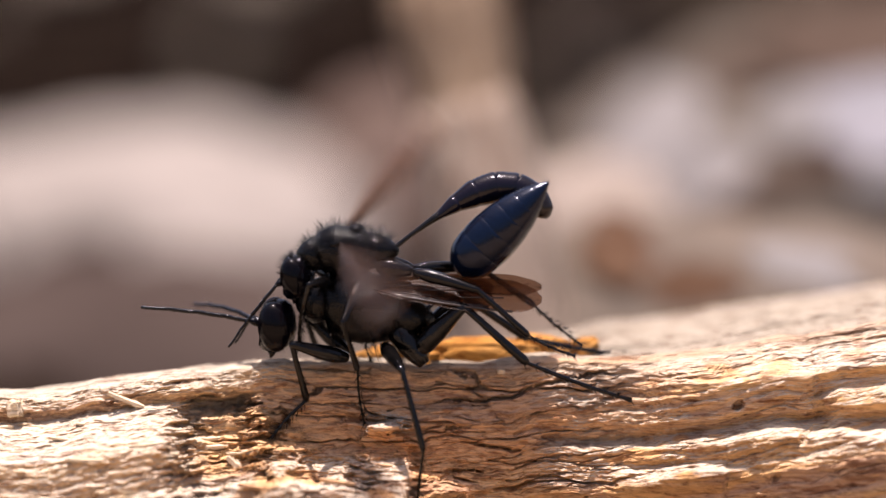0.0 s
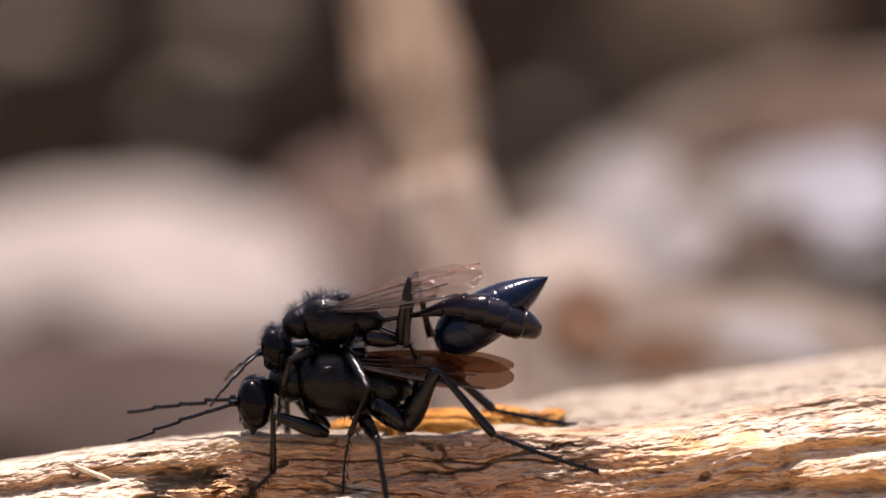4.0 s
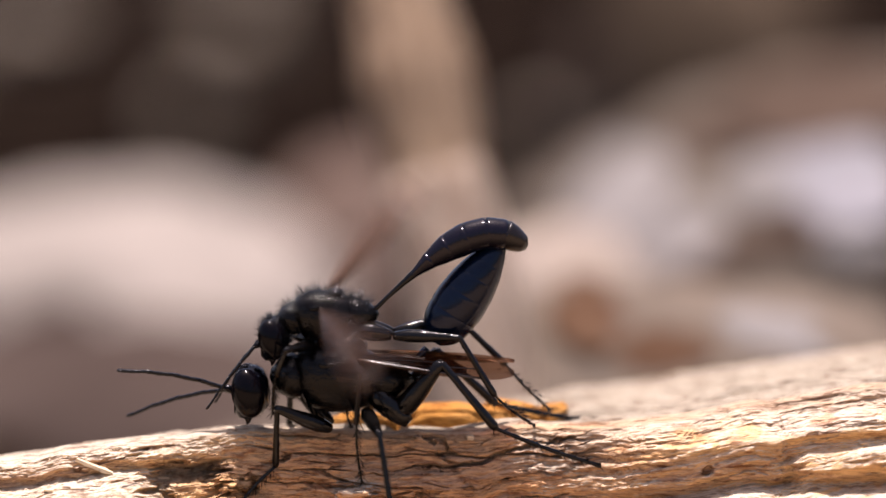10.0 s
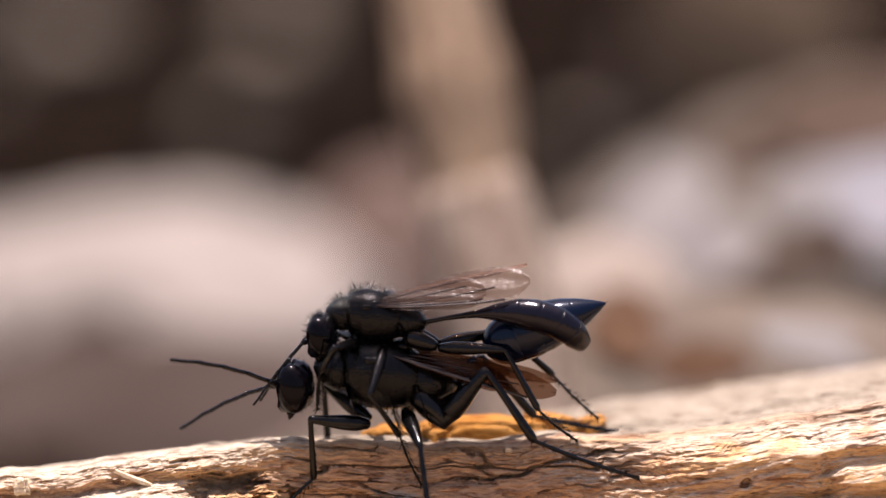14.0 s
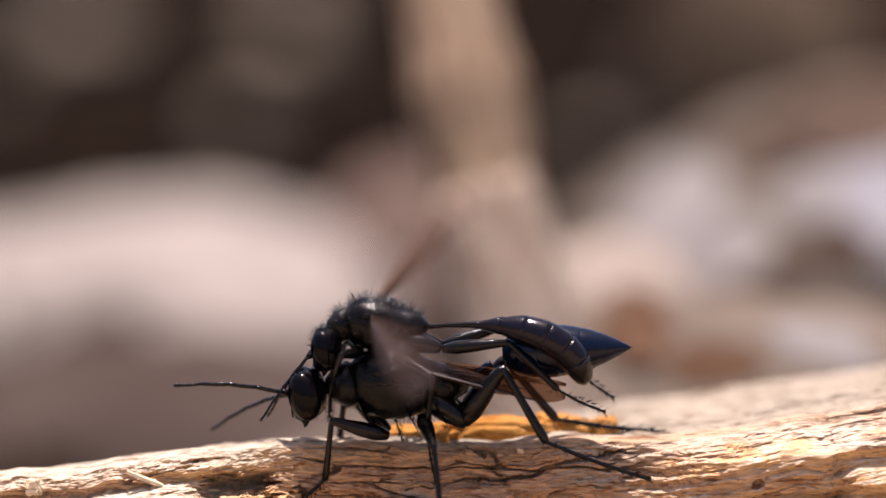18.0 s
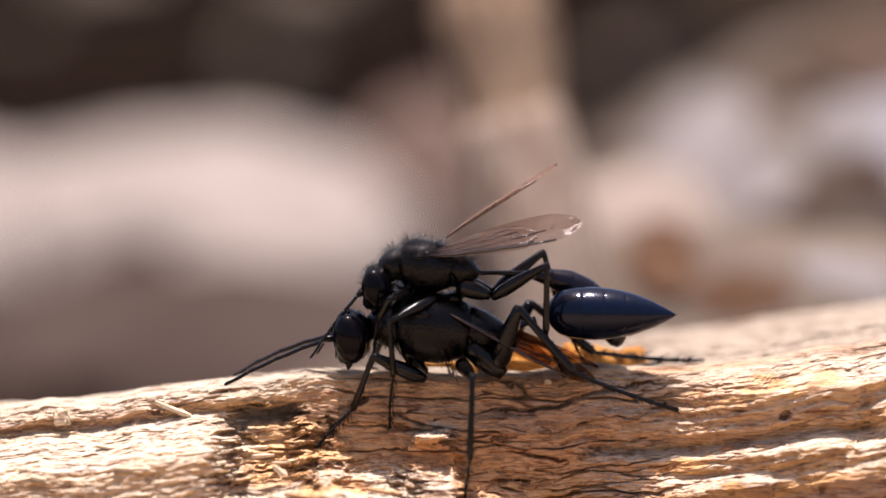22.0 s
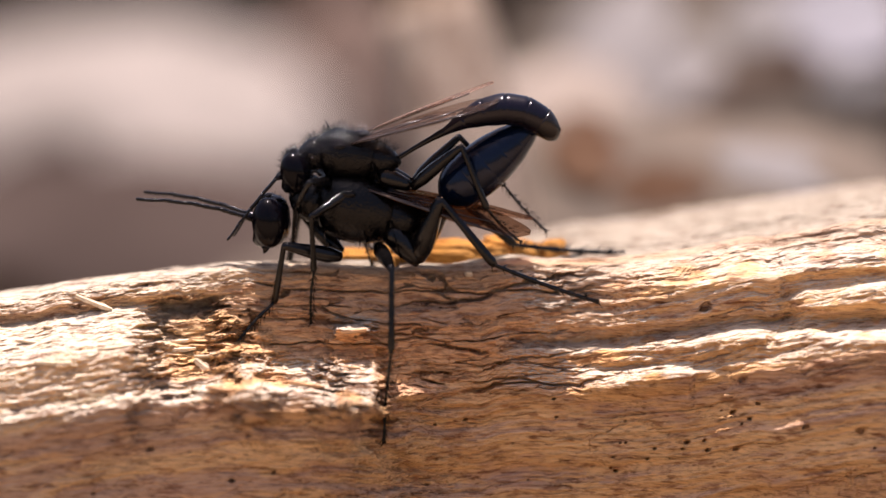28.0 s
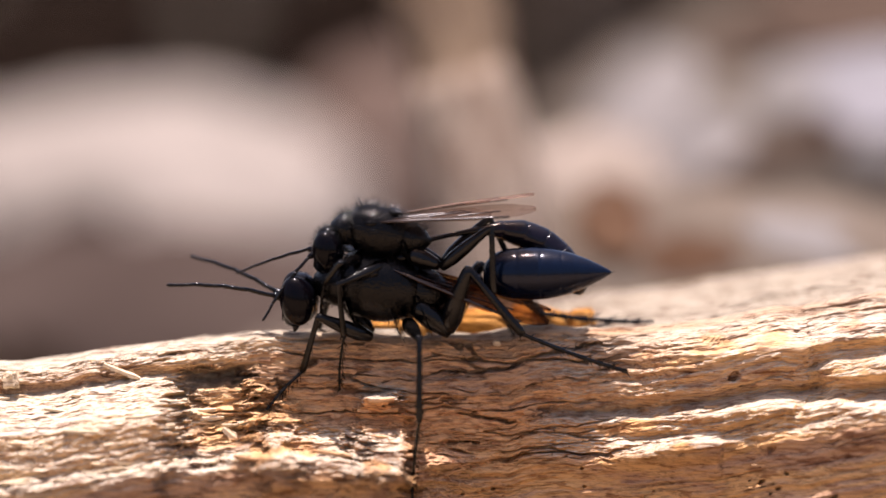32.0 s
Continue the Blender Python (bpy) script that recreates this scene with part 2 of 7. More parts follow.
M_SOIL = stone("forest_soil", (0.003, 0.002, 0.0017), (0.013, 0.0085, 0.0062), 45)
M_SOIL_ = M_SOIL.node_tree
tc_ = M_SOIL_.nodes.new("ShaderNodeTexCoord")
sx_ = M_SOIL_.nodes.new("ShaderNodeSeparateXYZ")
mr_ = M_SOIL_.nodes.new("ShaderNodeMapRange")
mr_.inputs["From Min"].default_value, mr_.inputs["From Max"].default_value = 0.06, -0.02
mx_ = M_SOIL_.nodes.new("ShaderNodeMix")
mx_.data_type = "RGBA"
# pale ground on the unseen near side, added to bounce warm light; dark humus behind
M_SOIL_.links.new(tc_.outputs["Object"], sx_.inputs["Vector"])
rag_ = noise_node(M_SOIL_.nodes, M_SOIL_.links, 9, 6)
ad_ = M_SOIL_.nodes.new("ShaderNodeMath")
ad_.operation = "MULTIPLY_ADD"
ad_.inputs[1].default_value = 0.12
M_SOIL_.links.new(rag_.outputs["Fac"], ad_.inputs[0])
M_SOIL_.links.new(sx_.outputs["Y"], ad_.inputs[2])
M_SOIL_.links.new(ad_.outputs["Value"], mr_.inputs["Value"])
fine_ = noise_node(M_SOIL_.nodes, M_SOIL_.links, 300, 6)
bounce_ = ramp(M_SOIL_.nodes, M_SOIL_.links, fine_.outputs["Fac"], [(0.3, (0.27, 0.195, 0.125)), (0.7, (0.40, 0.29, 0.19))])
M_SOIL_.links.new(bounce_.outputs["Color"], mx_.inputs["B"])
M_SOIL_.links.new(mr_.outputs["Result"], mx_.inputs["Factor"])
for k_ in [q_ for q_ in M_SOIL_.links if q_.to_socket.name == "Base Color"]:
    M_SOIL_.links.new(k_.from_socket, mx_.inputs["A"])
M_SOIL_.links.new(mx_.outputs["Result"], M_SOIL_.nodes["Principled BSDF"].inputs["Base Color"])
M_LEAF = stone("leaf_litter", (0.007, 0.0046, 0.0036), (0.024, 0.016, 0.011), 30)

# ---------------------------------------------------------------- helpers
MM = 0.001


def part(name, bm, material, parent=None, label="", smooth=True):
    """Links a bmesh (in millimetres) as one mesh object, under parent if given."""
    bmesh.ops.scale(bm, vec=(MM, MM, MM), verts=bm.verts)
    me = bpy.data.meshes.new(name)
    bm.to_mesh(me)
    bm.free()
    if smooth:
        me.polygons.foreach_set("use_smooth", [True] * len(me.polygons))
    me.materials.append(material)
    ob = new(name, me)
    if parent is not None:
        ob.parent = parent
    if label:
        ob["label"] = label
    return ob


def array_mesh(name, verts, faces, material, parent=None, smooth=True):
    me = bpy.data.meshes.new(name)
    me.from_pydata(verts, [], faces)
    if smooth:
        me.polygons.foreach_set("use_smooth", [True] * len(me.polygons))
    me.materials.append(material)
    ob = new(name, me)
    if parent is not None:
        ob.parent = parent
    return ob


def loft(bm, rings, n=16):
    """A closed tube through rings of (x, y, z, half width y, half height z, lean): lean tips the ring about y, in degrees."""
    rows = []
    for x, y, z, wy, wz, *lean in rings:
        a = radians(lean[0]) if lean else 0.0
        row = []
        for i in range(n):
            t = 2 * math.pi * i / n
            dz = wz * math.sin(t)
            row.append(bm.verts.new((x + dz * math.sin(a), y + wy * math.cos(t), z + dz * math.cos(a))))
        rows.append(row)
    for a, b in zip(rows, rows[1:]):
        for i in range(n):
            bm.faces.new((a[i], a[(i + 1) % n], b[(i + 1) % n], b[i]))
    bm.faces.new(rows[0])
    bm.faces.new(rows[-1][::-1])
    bmesh.ops.recalc_face_normals(bm, faces=bm.faces)
    return bm


def ball(x, y, z, rx, ry, rz, seg=20, rough=0.0, seed=0.0):
    bm = bmesh.new()
    bmesh.ops.create_uvsphere(bm, u_segments=seg, v_segments=max(6, seg // 2), radius=1)
    for v in bm.verts:
        k = 1 + rough * noise.noise(v.co * 2.3 + Vector((seed, 0, 0)))
        v.co = Vector((x + v.co.x * rx * k, y + v.co.y * ry * k, z + v.co.z * rz * k))
    return bm


def spike(bm, a, d, r):
    """A hair: a thin three-sided spike from a along d."""
    a, d = Vector(a), Vector(d)
    s = d.orthogonal().normalized() * r
    t = d.cross(s).normalized() * r
    base = [bm.verts.new(a + s), bm.verts.new(a - s * 0.5 + t * 0.87), bm.verts.new(a - s * 0.5 - t * 0.87)]
    tip = bm.verts.new(a + d)
    for i in range(3):
        bm.faces.new((base[i], base[(i + 1) % 3], tip))


def aim(a, b, up=(0, 1, 0)):
    """The pose at a whose x axis points to b and whose y axis stays near up."""
    x = (Vector(b) - Vector(a)).normalized()
    y = Vector(up) - x * x.dot(Vector(up))
    if y.length < 1e-6:
        y = x.orthogonal()
    y.normalize()
    z = x.cross(y)
    m = Matrix((x, y, z)).transposed().to_4x4()
    m.translation = a
    return m


def bend(hip, hint, end, la, lb):
    """The knee between hip and end, for two pieces of lengths la and lb, on the side of hint."""
    hip, hint, end = Vector(hip), Vector(hint), Vector(end)
    way = end - hip
    d = max(1e-9, way.length)
    u = way / d
    d = min(d, (la + lb) * 0.999)
    d = max(d, abs(la - lb) * 1.001)
    k = (la * la - lb * lb + d * d) / (2 * d)
    h = math.sqrt(max(0.0, la * la - k * k))
    side = hint - hip
    side -= u * side.dot(u)
    if side.length < 1e-9:
        side = u.orthogonal()
    return hip + u * k + side.normalized() * h, hip + u * d


# ---------------------------------------------------------------- the log
def hash_noise(x, y, seed):
    """Smooth value noise on arrays."""
    xi, yi = np.floor(x).astype(np.int64), np.floor(y).astype(np.int64)
    fx, fy = x - xi, y - yi
    fx, fy = fx * fx * (3 - 2 * fx), fy * fy * (3 - 2 * fy)

    def cell(a, b):
        h = (a * 374761393 + b * 668265263 + seed * 1442695041) & 0xFFFFFFFF
        h = ((h ^ (h >> 13)) * 1274126177) & 0xFFFFFFFF
        return ((h ^ (h >> 16)) & 0xFFFF) / 65535.0

    top = cell(xi, yi) * (1 - fx) + cell(xi + 1, yi) * fx
    low = cell(xi, yi + 1) * (1 - fx) + cell(xi + 1, yi + 1) * fx
    return (top * (1 - fy) + low * fy) * 2 - 1


def fbm(x, y, seed, octaves=4, gain=0.5):
    total, amp = 0.0, 1.0
    for k in range(octaves):
        total = total + amp * hash_noise(x * 2.03 ** k, y * 2.03 ** k, seed + 17 * k)
        amp *= gain
    return total


def cell_hash(a, b, seed):
    h = (a * 374761393 + b * 668265263 + seed * 1442695041) & 0xFFFFFFFF
    h = ((h ^ (h >> 13)) * 1274126177) & 0xFFFFFFFF
    return ((h ^ (h >> 16)) & 0xFFFF) / 65535.0


def blocks(x, y, seed):
    """Splits a surface into long splintery blocks: a random number and the height within each, and the distance to its edge."""
    xi, yi = np.floor(x).astype(np.int64), np.floor(y).astype(np.int64)
    best, second = np.full(x.shape, 9.0), np.full(x.shape, 9.0)
    tone, rise = np.zeros(x.shape), np.zeros(x.shape)
    for di in (-1, 0, 1):
        for dj in (-1, 0, 1):
            a, b = xi + di, yi + dj
            dx, dy = x - a - cell_hash(a, b, seed), y - b - 0.15 - 0.7 * cell_hash(a, b, seed + 1)
            d = np.sqrt(dx * dx * 0.7 + dy * dy)
            near = d < best
            second = np.where(near, best, np.minimum(second, d))
            tone = np.where(near, cell_hash(a, b, seed + 2), tone)
            rise = np.where(near, dy, rise)
            best = np.where(near, d, best)
    return tone, rise, second - best


def ridge_height(x):
    """Height of the log's upper front edge along x, in millimetres."""
    return np.interp(x, [-80, -26, -11, 0.5, 12, 26, 80], [-5.0, -1.6, 0.2, 0.0, 0.35, 2.45, 9.0])


def step(v, lo, hi):
    t = np.clip((v - lo) / (hi - lo), 0, 1)
    return t * t * (3 - 2 * t)


def band(x, a, b, soft=0.6):
    return step(x, a - soft, a + soft) * (1 - step(x, b - soft, b + soft))


def slope(x, s):
    """How fast the face comes forward per millimetre down: shelves are large, walls small, hollows negative."""
    xr, sr = x, s
    g = 0.28 - 0.27 * step(s, 7.35, 7.8) - 0.08 * step(x, 6, 11) * (1 - step(s, 7.35, 7.8))
    g = g + 2.6 * np.exp(-s / 0.30)
    g = g + 0.9 * (1 - step(xr, -16, -12)) * (1 - step(sr, 0.8, 1.2))
    # left plate, its ragged right edge, the brown band and the ledge under it
    edge = np.interp(s, [1.7, 2.9, 4.1, 5.1, 6.7, 7.5], [-16.6, -15.6, -14.6, -13.2, -10.2, -4.0])
    left = 1 - step(xr, edge - 0.25, edge + 0.25)
    g = g - 1.3 * (1 - step(xr, -15.5, -14.5)) * band(sr, 1.35, 1.72, 0.12)
    g = g + left * (1.55 * band(sr, 1.8, 4.5, 0.22) + 0.10 * band(sr, 4.7, 6.7, 0.2))
    g = g + 3.0 * (1 - step(xr, -4.6, -3.2)) * band(sr, 6.95, 7.45, 0.12)
    g = g - 0.7 * (1 - step(xr, -6.5, -5.0)) * band(sr, 6.5, 6.8, 0.1)
    # hollow right of the plate, then brown steps and the bright flaky patch
    g = g - 4.0 * band(xr, -15.2, -11.6, 0.6) * band(sr, 1.45, 1.95, 0.15)
    g = g + 4.0 * band(xr, -15.0, -11.0, 0.6) * band(sr, 2.55, 3.15, 0.12)
    for at, lo, hi in ((3.9, -14.2, -8.5), (4.8, -13.2, -9.0), (5.7, -12.2, -8.0)):
        g = g + band(xr, lo, hi, 0.5) * (1.9 * band(sr, at, at + 0.4, 0.12) - 0.5 * band(sr, at - 0.4, at - 0.1, 0.1))
    g = g + 1.15 * band(xr, -10.6, -2.3, 0.5) * band(sr, 5.0, 8.1, 0.25)
    g = g + 4.3 * band(xr, -4.8, -2.4, 0.25) * band(sr, 2.95, 3.6, 0.12) + 1.5 * band(xr, -5.6, -2.2, 0.4) * band(sr, 4.9, 5.6, 0.15) - 2.4 * band(xr, -4.8, -2.4, 0.25) * band(sr, 3.75, 4.6, 0.12)
    # the right: bleached top, brown band, crack and two ledges
    g = g + 1.15 * step(xr, 9.5, 14) * band(sr, 0.25, np.interp(x, [9, 14, 28], [0.8, 1.9, 2.6]), 0.25)
    g = g - 2.0 * step(xr, 12, 16) * band(sr, 0.75, 0.92, 0.07) * step(fbm(x * 0.2, x * 0.0, 211, 2), -0.3, 0.0)
    l1 = np.interp(x, [4, 6.2, 12.3, 16.3, 19, 28, 60], [5.2, 5.0, 4.8, 4.7, 4.8, 5.9, 8])
    r1 = step(xr, 4.6, 6.6)
    g = g - 1.9 * r1 * band(sr, l1 - 0.75, l1 - 0.12, 0.12)
    g = g + 2.6 * r1 * band(sr, l1, l1 + np.interp(x, [5, 12, 28], [0.35, 0.65, 1.15]), 0.12)
    l2 = np.interp(x, [9, 16.5], [6.3, 6.55])
    g = g + 2.0 * band(xr, 9.8, 16.4, 0.4) * band(sr, l2, l2 + 0.55, 0.12)
    g = g - 1.0 * band(xr, 9.0, 18.4, 0.6) * band(sr, l2 - 0.45, l2 - 0.1, 0.1)
    g = g - 0.5 * band(xr, 9.8, 16.4, 1.5) * band(sr, l2 + 0.9, l2 + 2.7, 0.2)
    l6 = np.interp(x, [20, 28], [2.7, 3.4])
    g = g + 1.5 * step(xr, 21.5, 23) * band(sr, l6, l6 + 0.7, 0.15) - 1.2 * step(xr, 20.5, 22) * band(sr, l6 - 0.5, l6 - 0.1, 0.1)
    # shaded steps below the wasps, and the lower wall on the right
    for lo, hi, at in ((-9, 9, 2.3), (-7, 6, 3.3), (-2, 10, 4.2), (-2, 5, 5.6)):
        g = g + band(xr, lo, hi, 1.5) * step(fbm(x * 0.2, x * 0 + at, 231, 3), -0.25, 0.2) * (1.7 * band(sr, at, at + 0.25, 0.1) - 1.7 * band(sr, at - 0.35, at - 0.1, 0.1))
    return g


def relief(x, s):
    """Finer relief of the face in millimetres, towards the viewer."""
    g = s + 0.10 * fbm(x * 0.07, s * 0.25, 3, 2)
    calm = 1 - 0.85 * step(s, 7.4, 8.2)
    fl = fbm(x * 0.35, g * 3.2, 41, 4, 0.65)
    flake = np.floor(fl * 3.5) / 3.5 + step(fl * 3.5 - np.floor(fl * 3.5), 0.7, 1.0) / 3.5
    bright = (1 - step(x, -14.8, -13.4)) * band(s, 1.8, 6.2, 0.4) + band(x, -10, -2.4, 0.8) * band(s, 4.9, 8.3, 0.4)
    right = step(x, 8, 12)
    low = step(s, 7.4, 8.2)
    d = 0.05 * bright * flake + 0.03 * calm * flake * (1 - 0.7 * right)
    lump = fbm(x * 0.2, g * 1.15, 45, 4, 0.55) * 3
    lump = np.floor(lump) + step(lump - np.floor(lump), 0.55, 1.0)
    d += 0.12 * right * (1 - low) * lump + 0.08 * right * fbm(x * 0.25, g * 1.6, 43, 3, 0.6)
    # fibres: low ridges, frayed into short dashes
    fib = 1 - np.abs(fbm(x * 0.11, g * 3.6, 31, 4, 0.62))
    dash = fbm(x * 1.5, g * 6.5, 37, 3, 0.7)
    soft = (1 - 0.75 * right) * (1 - 0.4 * low)
    d += soft * (0.05 * fib * (1 - 0.3 * bright) + 0.075 * dash)
    # splintery blocks with cracks between them that open and close, in three sizes
    lean = s + 0.035 * x * step(x, 6, 14) + 0.20 * fbm(x * 0.09, s * 0.4 + 9, 221, 4, 0.5)
    jag = 0.09 * fbm(x * 1.9, s * 2.5, 223, 3, 0.65)
    brim = (1 - step(s, 0.9, 1.5)) * (1 - step(x, -10, -7))
    ledge = (1 - step(x, -5, -3)) * band(s, 6.4, 7.6, 0.3)
    strength = (1 - 0.8 * low) * (1 - 0.9 * bright) * (1 - 0.4 * (1 - step(x, -13, -9))) * (1 - 0.8 * brim) * (1 - 0.6 * ledge) * (1 - right * (0.8 + 0.12 * (1 - step(s, 3.0, 4.2))))
    for seed, lx, ls, depth, width, lift, gap in ((301, 11.0, 1.45, 0.75, 0.07, 0.19, -0.05), (311, 5.0, 0.62, 0.5, 0.085, 0.12, 0.1), (321, 1.7, 0.25, 0.18, 0.12, 0.07, -0.05)):
        tone, rise, edge = blocks(x / lx + 0.5 * jag + 0.07 * fbm(x * 0.4, s, seed, 2), lean / ls + jag * 0.5 / ls, seed)
        gate = step(fbm(x * 0.16, g * 0.7, seed + 5, 4, 0.6), gap, gap + 0.4)
        d += strength * lift * ((tone - 0.5) + 0.35 * rise)
        d -= strength * depth * gate * (1 - step(edge, 0.015, 0.015 + width * (0.35 + 0.65 * gate)))
    # the lower wall swells and sinks in long bands, with thin splits
    d += low * (0.2 + 0.2 * step(x, -2, 6)) * fbm(x * 0.03, s * 0.8, 261, 4, 0.6)
    for seed, freq in ((81, 0.55), (101, 0.8), (161, 1.7)):
        c = np.abs(hash_noise(x * 0.05 + seed, (s + 0.08 * fbm(x * 0.2, s * 0.4, 225, 3)) * freq, seed) + 0.05 * fbm(x * 1.4, s * 3, seed + 2, 3, 0.6))
        gate = step(fbm(x * 0.12, g * 0.6, seed + 5, 4, 0.6), 0.1, 0.5)
        d -= low * 0.2 * gate * (1 - step(c, 0.0, 0.03))
    d -= 0.7 * band(x + 0.55 * (s - 9.5) * -1 + 0.5 * fbm(s * 0.8, s * 0, 115, 3), -3.1, -1.6, 0.5) * band(s, 8.4, 13.5, 0.8)
    for hx, hs, r in HOLES:
        i0, i1 = np.searchsorted(s[:, 0], [hs - 3 * r, hs + 3 * r])
        j0, j1 = np.searchsorted(x[0], [hx - 3 * r, hx + 3 * r])
        xs, q = x[i0:i1, j0:j1], s[i0:i1, j0:j1]
        wob = 1 + 0.5 * fbm(xs * 2.2 + hx, q * 2.2, 117, 2)
        d[i0:i1, j0:j1] -= 0.6 * np.exp(-((((xs - hx) / r) ** 2 + ((q - hs) / (r * 0.75)) ** 2) * wob) ** 2)
    return d


HOLES = [(17.1, 3.5, 0.30), (19.2, 8.2, 0.24), (20.8, 6.0, 0.30), (18.6, 10.0, 0.16), (22.8, 11.4, 0.2), (18.8, 12.2, 0.18), (16.0, 11.2, 0.18), (19.6, 10.6, 0.14), (17.2, 11.9, 0.14), (-24.5, 10.6, 0.25), (-15.4, 10.3, 0.18), (26.0, 12.2, 0.25)]
PIT = random.Random(12)
HOLES += [(PIT.uniform(11, 21), PIT.uniform(9.6, 12.6), PIT.uniform(0.06, 0.13)) for k in range(14)]
HOLES += [(PIT.uniform(-30, 30), PIT.uniform(7.8, 14), PIT.uniform(0.05, 0.14)) for k in range(24)]
TAN10 = math.tan(radians(10))


def log_face():
    """The front of the log on a grid: x along it, s down it as a viewer ten degrees above sees it."""
    xs = np.concatenate([np.linspace(-80, -31.5, 60, endpoint=False), np.linspace(-31.5, 31.5, 1250), np.linspace(31.5, 80, 61)[1:]])
    ss = np.concatenate([np.linspace(0, 15, 520, endpoint=False), np.linspace(15, 28, 40)])
    X, S = np.meshgrid(xs, ss)
    G = slope(X, S)
    ds = np.diff(ss, prepend=0.0)[:, None]
    fwd = np.cumsum(G * ds, axis=0)
    # the wall below the ledges runs on evenly
    mid = np.abs(xs) <= 31.5
    wide = np.exp(-0.5 * (np.arange(-190, 191) / 75.0) ** 2)
    row = fwd[int(np.argmin(np.abs(ss - 11.0))), mid]
    even = np.convolve(np.pad(row, 190, mode="edge"), wide / wide.sum(), mode="valid")
    gap = np.interp(xs, xs[mid], even - row)
    fwd = fwd + np.maximum(gap, 0.0)[None, :] * step(S, 4.6, 7.5) + np.minimum(gap, 0.0)[None, :] * step(S, 7.5, 11.0)
    lean = np.diff(fwd, axis=0, prepend=0.0)
    fwd = np.cumsum(np.where(S > 7.75, np.minimum(lean, 0.2 * ds), lean), axis=0)
    # ragged, broken edges: the even form is sampled at shifted places
    keen = (1 - 0.75 * step(X, 5, 9)) * (1 - 0.7 * (1 - step(X, -17, -15)) * band(S, 2.1, 4.6, 0.3))
    chip = fbm(X * 0.45, S * 2.4, 207, 4, 0.6)
    chip = np.floor(chip * 3) / 3
    xr = X + keen * (0.55 * fbm(X * 0.5, S * 1.5, 201, 5, 0.65) + 0.5 * chip)
    sr = S + keen * step(S, 0.2, 0.8) * (0.17 * fbm(X * 0.3, S * 0.8, 203, 4, 0.6) + 0.09 * fbm(X * 1.6, S * 1.2 + 3, 205, 3, 0.6) + 0.16 * chip)
    a = np.clip(np.interp(xr, xs, np.arange(len(xs))), 0, len(xs) - 1.001)
    b = np.clip(np.interp(sr, ss, np.arange(len(ss))), 0, len(ss) - 1.001)
    a0, b0 = a.astype(int), b.astype(int)
    fa, fb = a - a0, b - b0
    fwd = (fwd[b0, a0] * (1 - fa) + fwd[b0, a0 + 1] * fa) * (1 - fb) + (fwd[b0 + 1, a0] * (1 - fa) + fwd[b0 + 1, a0 + 1] * fa) * fb
    low = np.maximum(S - 14, 0)
    Y = 1.0 - fwd - relief(X, S) * step(S, 0.0, 0.5) + 0.055 * low ** 2
    Z = ridge_height(X) + 0.2 * fbm(X * 0.3, X * 0.0, 7, 4) - S / math.cos(radians(10)) + (1.0 - Y) * TAN10
    return xs, ss, X, Y, Z


XS, SS, FX, FY, FZ = log_face()


def on_log(x, s, out=0.0):
    """A point of the face at x and s, out millimetres proud."""
    i, j = int(np.argmin(np.abs(SS - s))), int(np.argmin(np.abs(XS - x)))
    return Vector((x, FY[i, j] - 0.8 * out, FZ[i, j] + 0.6 * out))


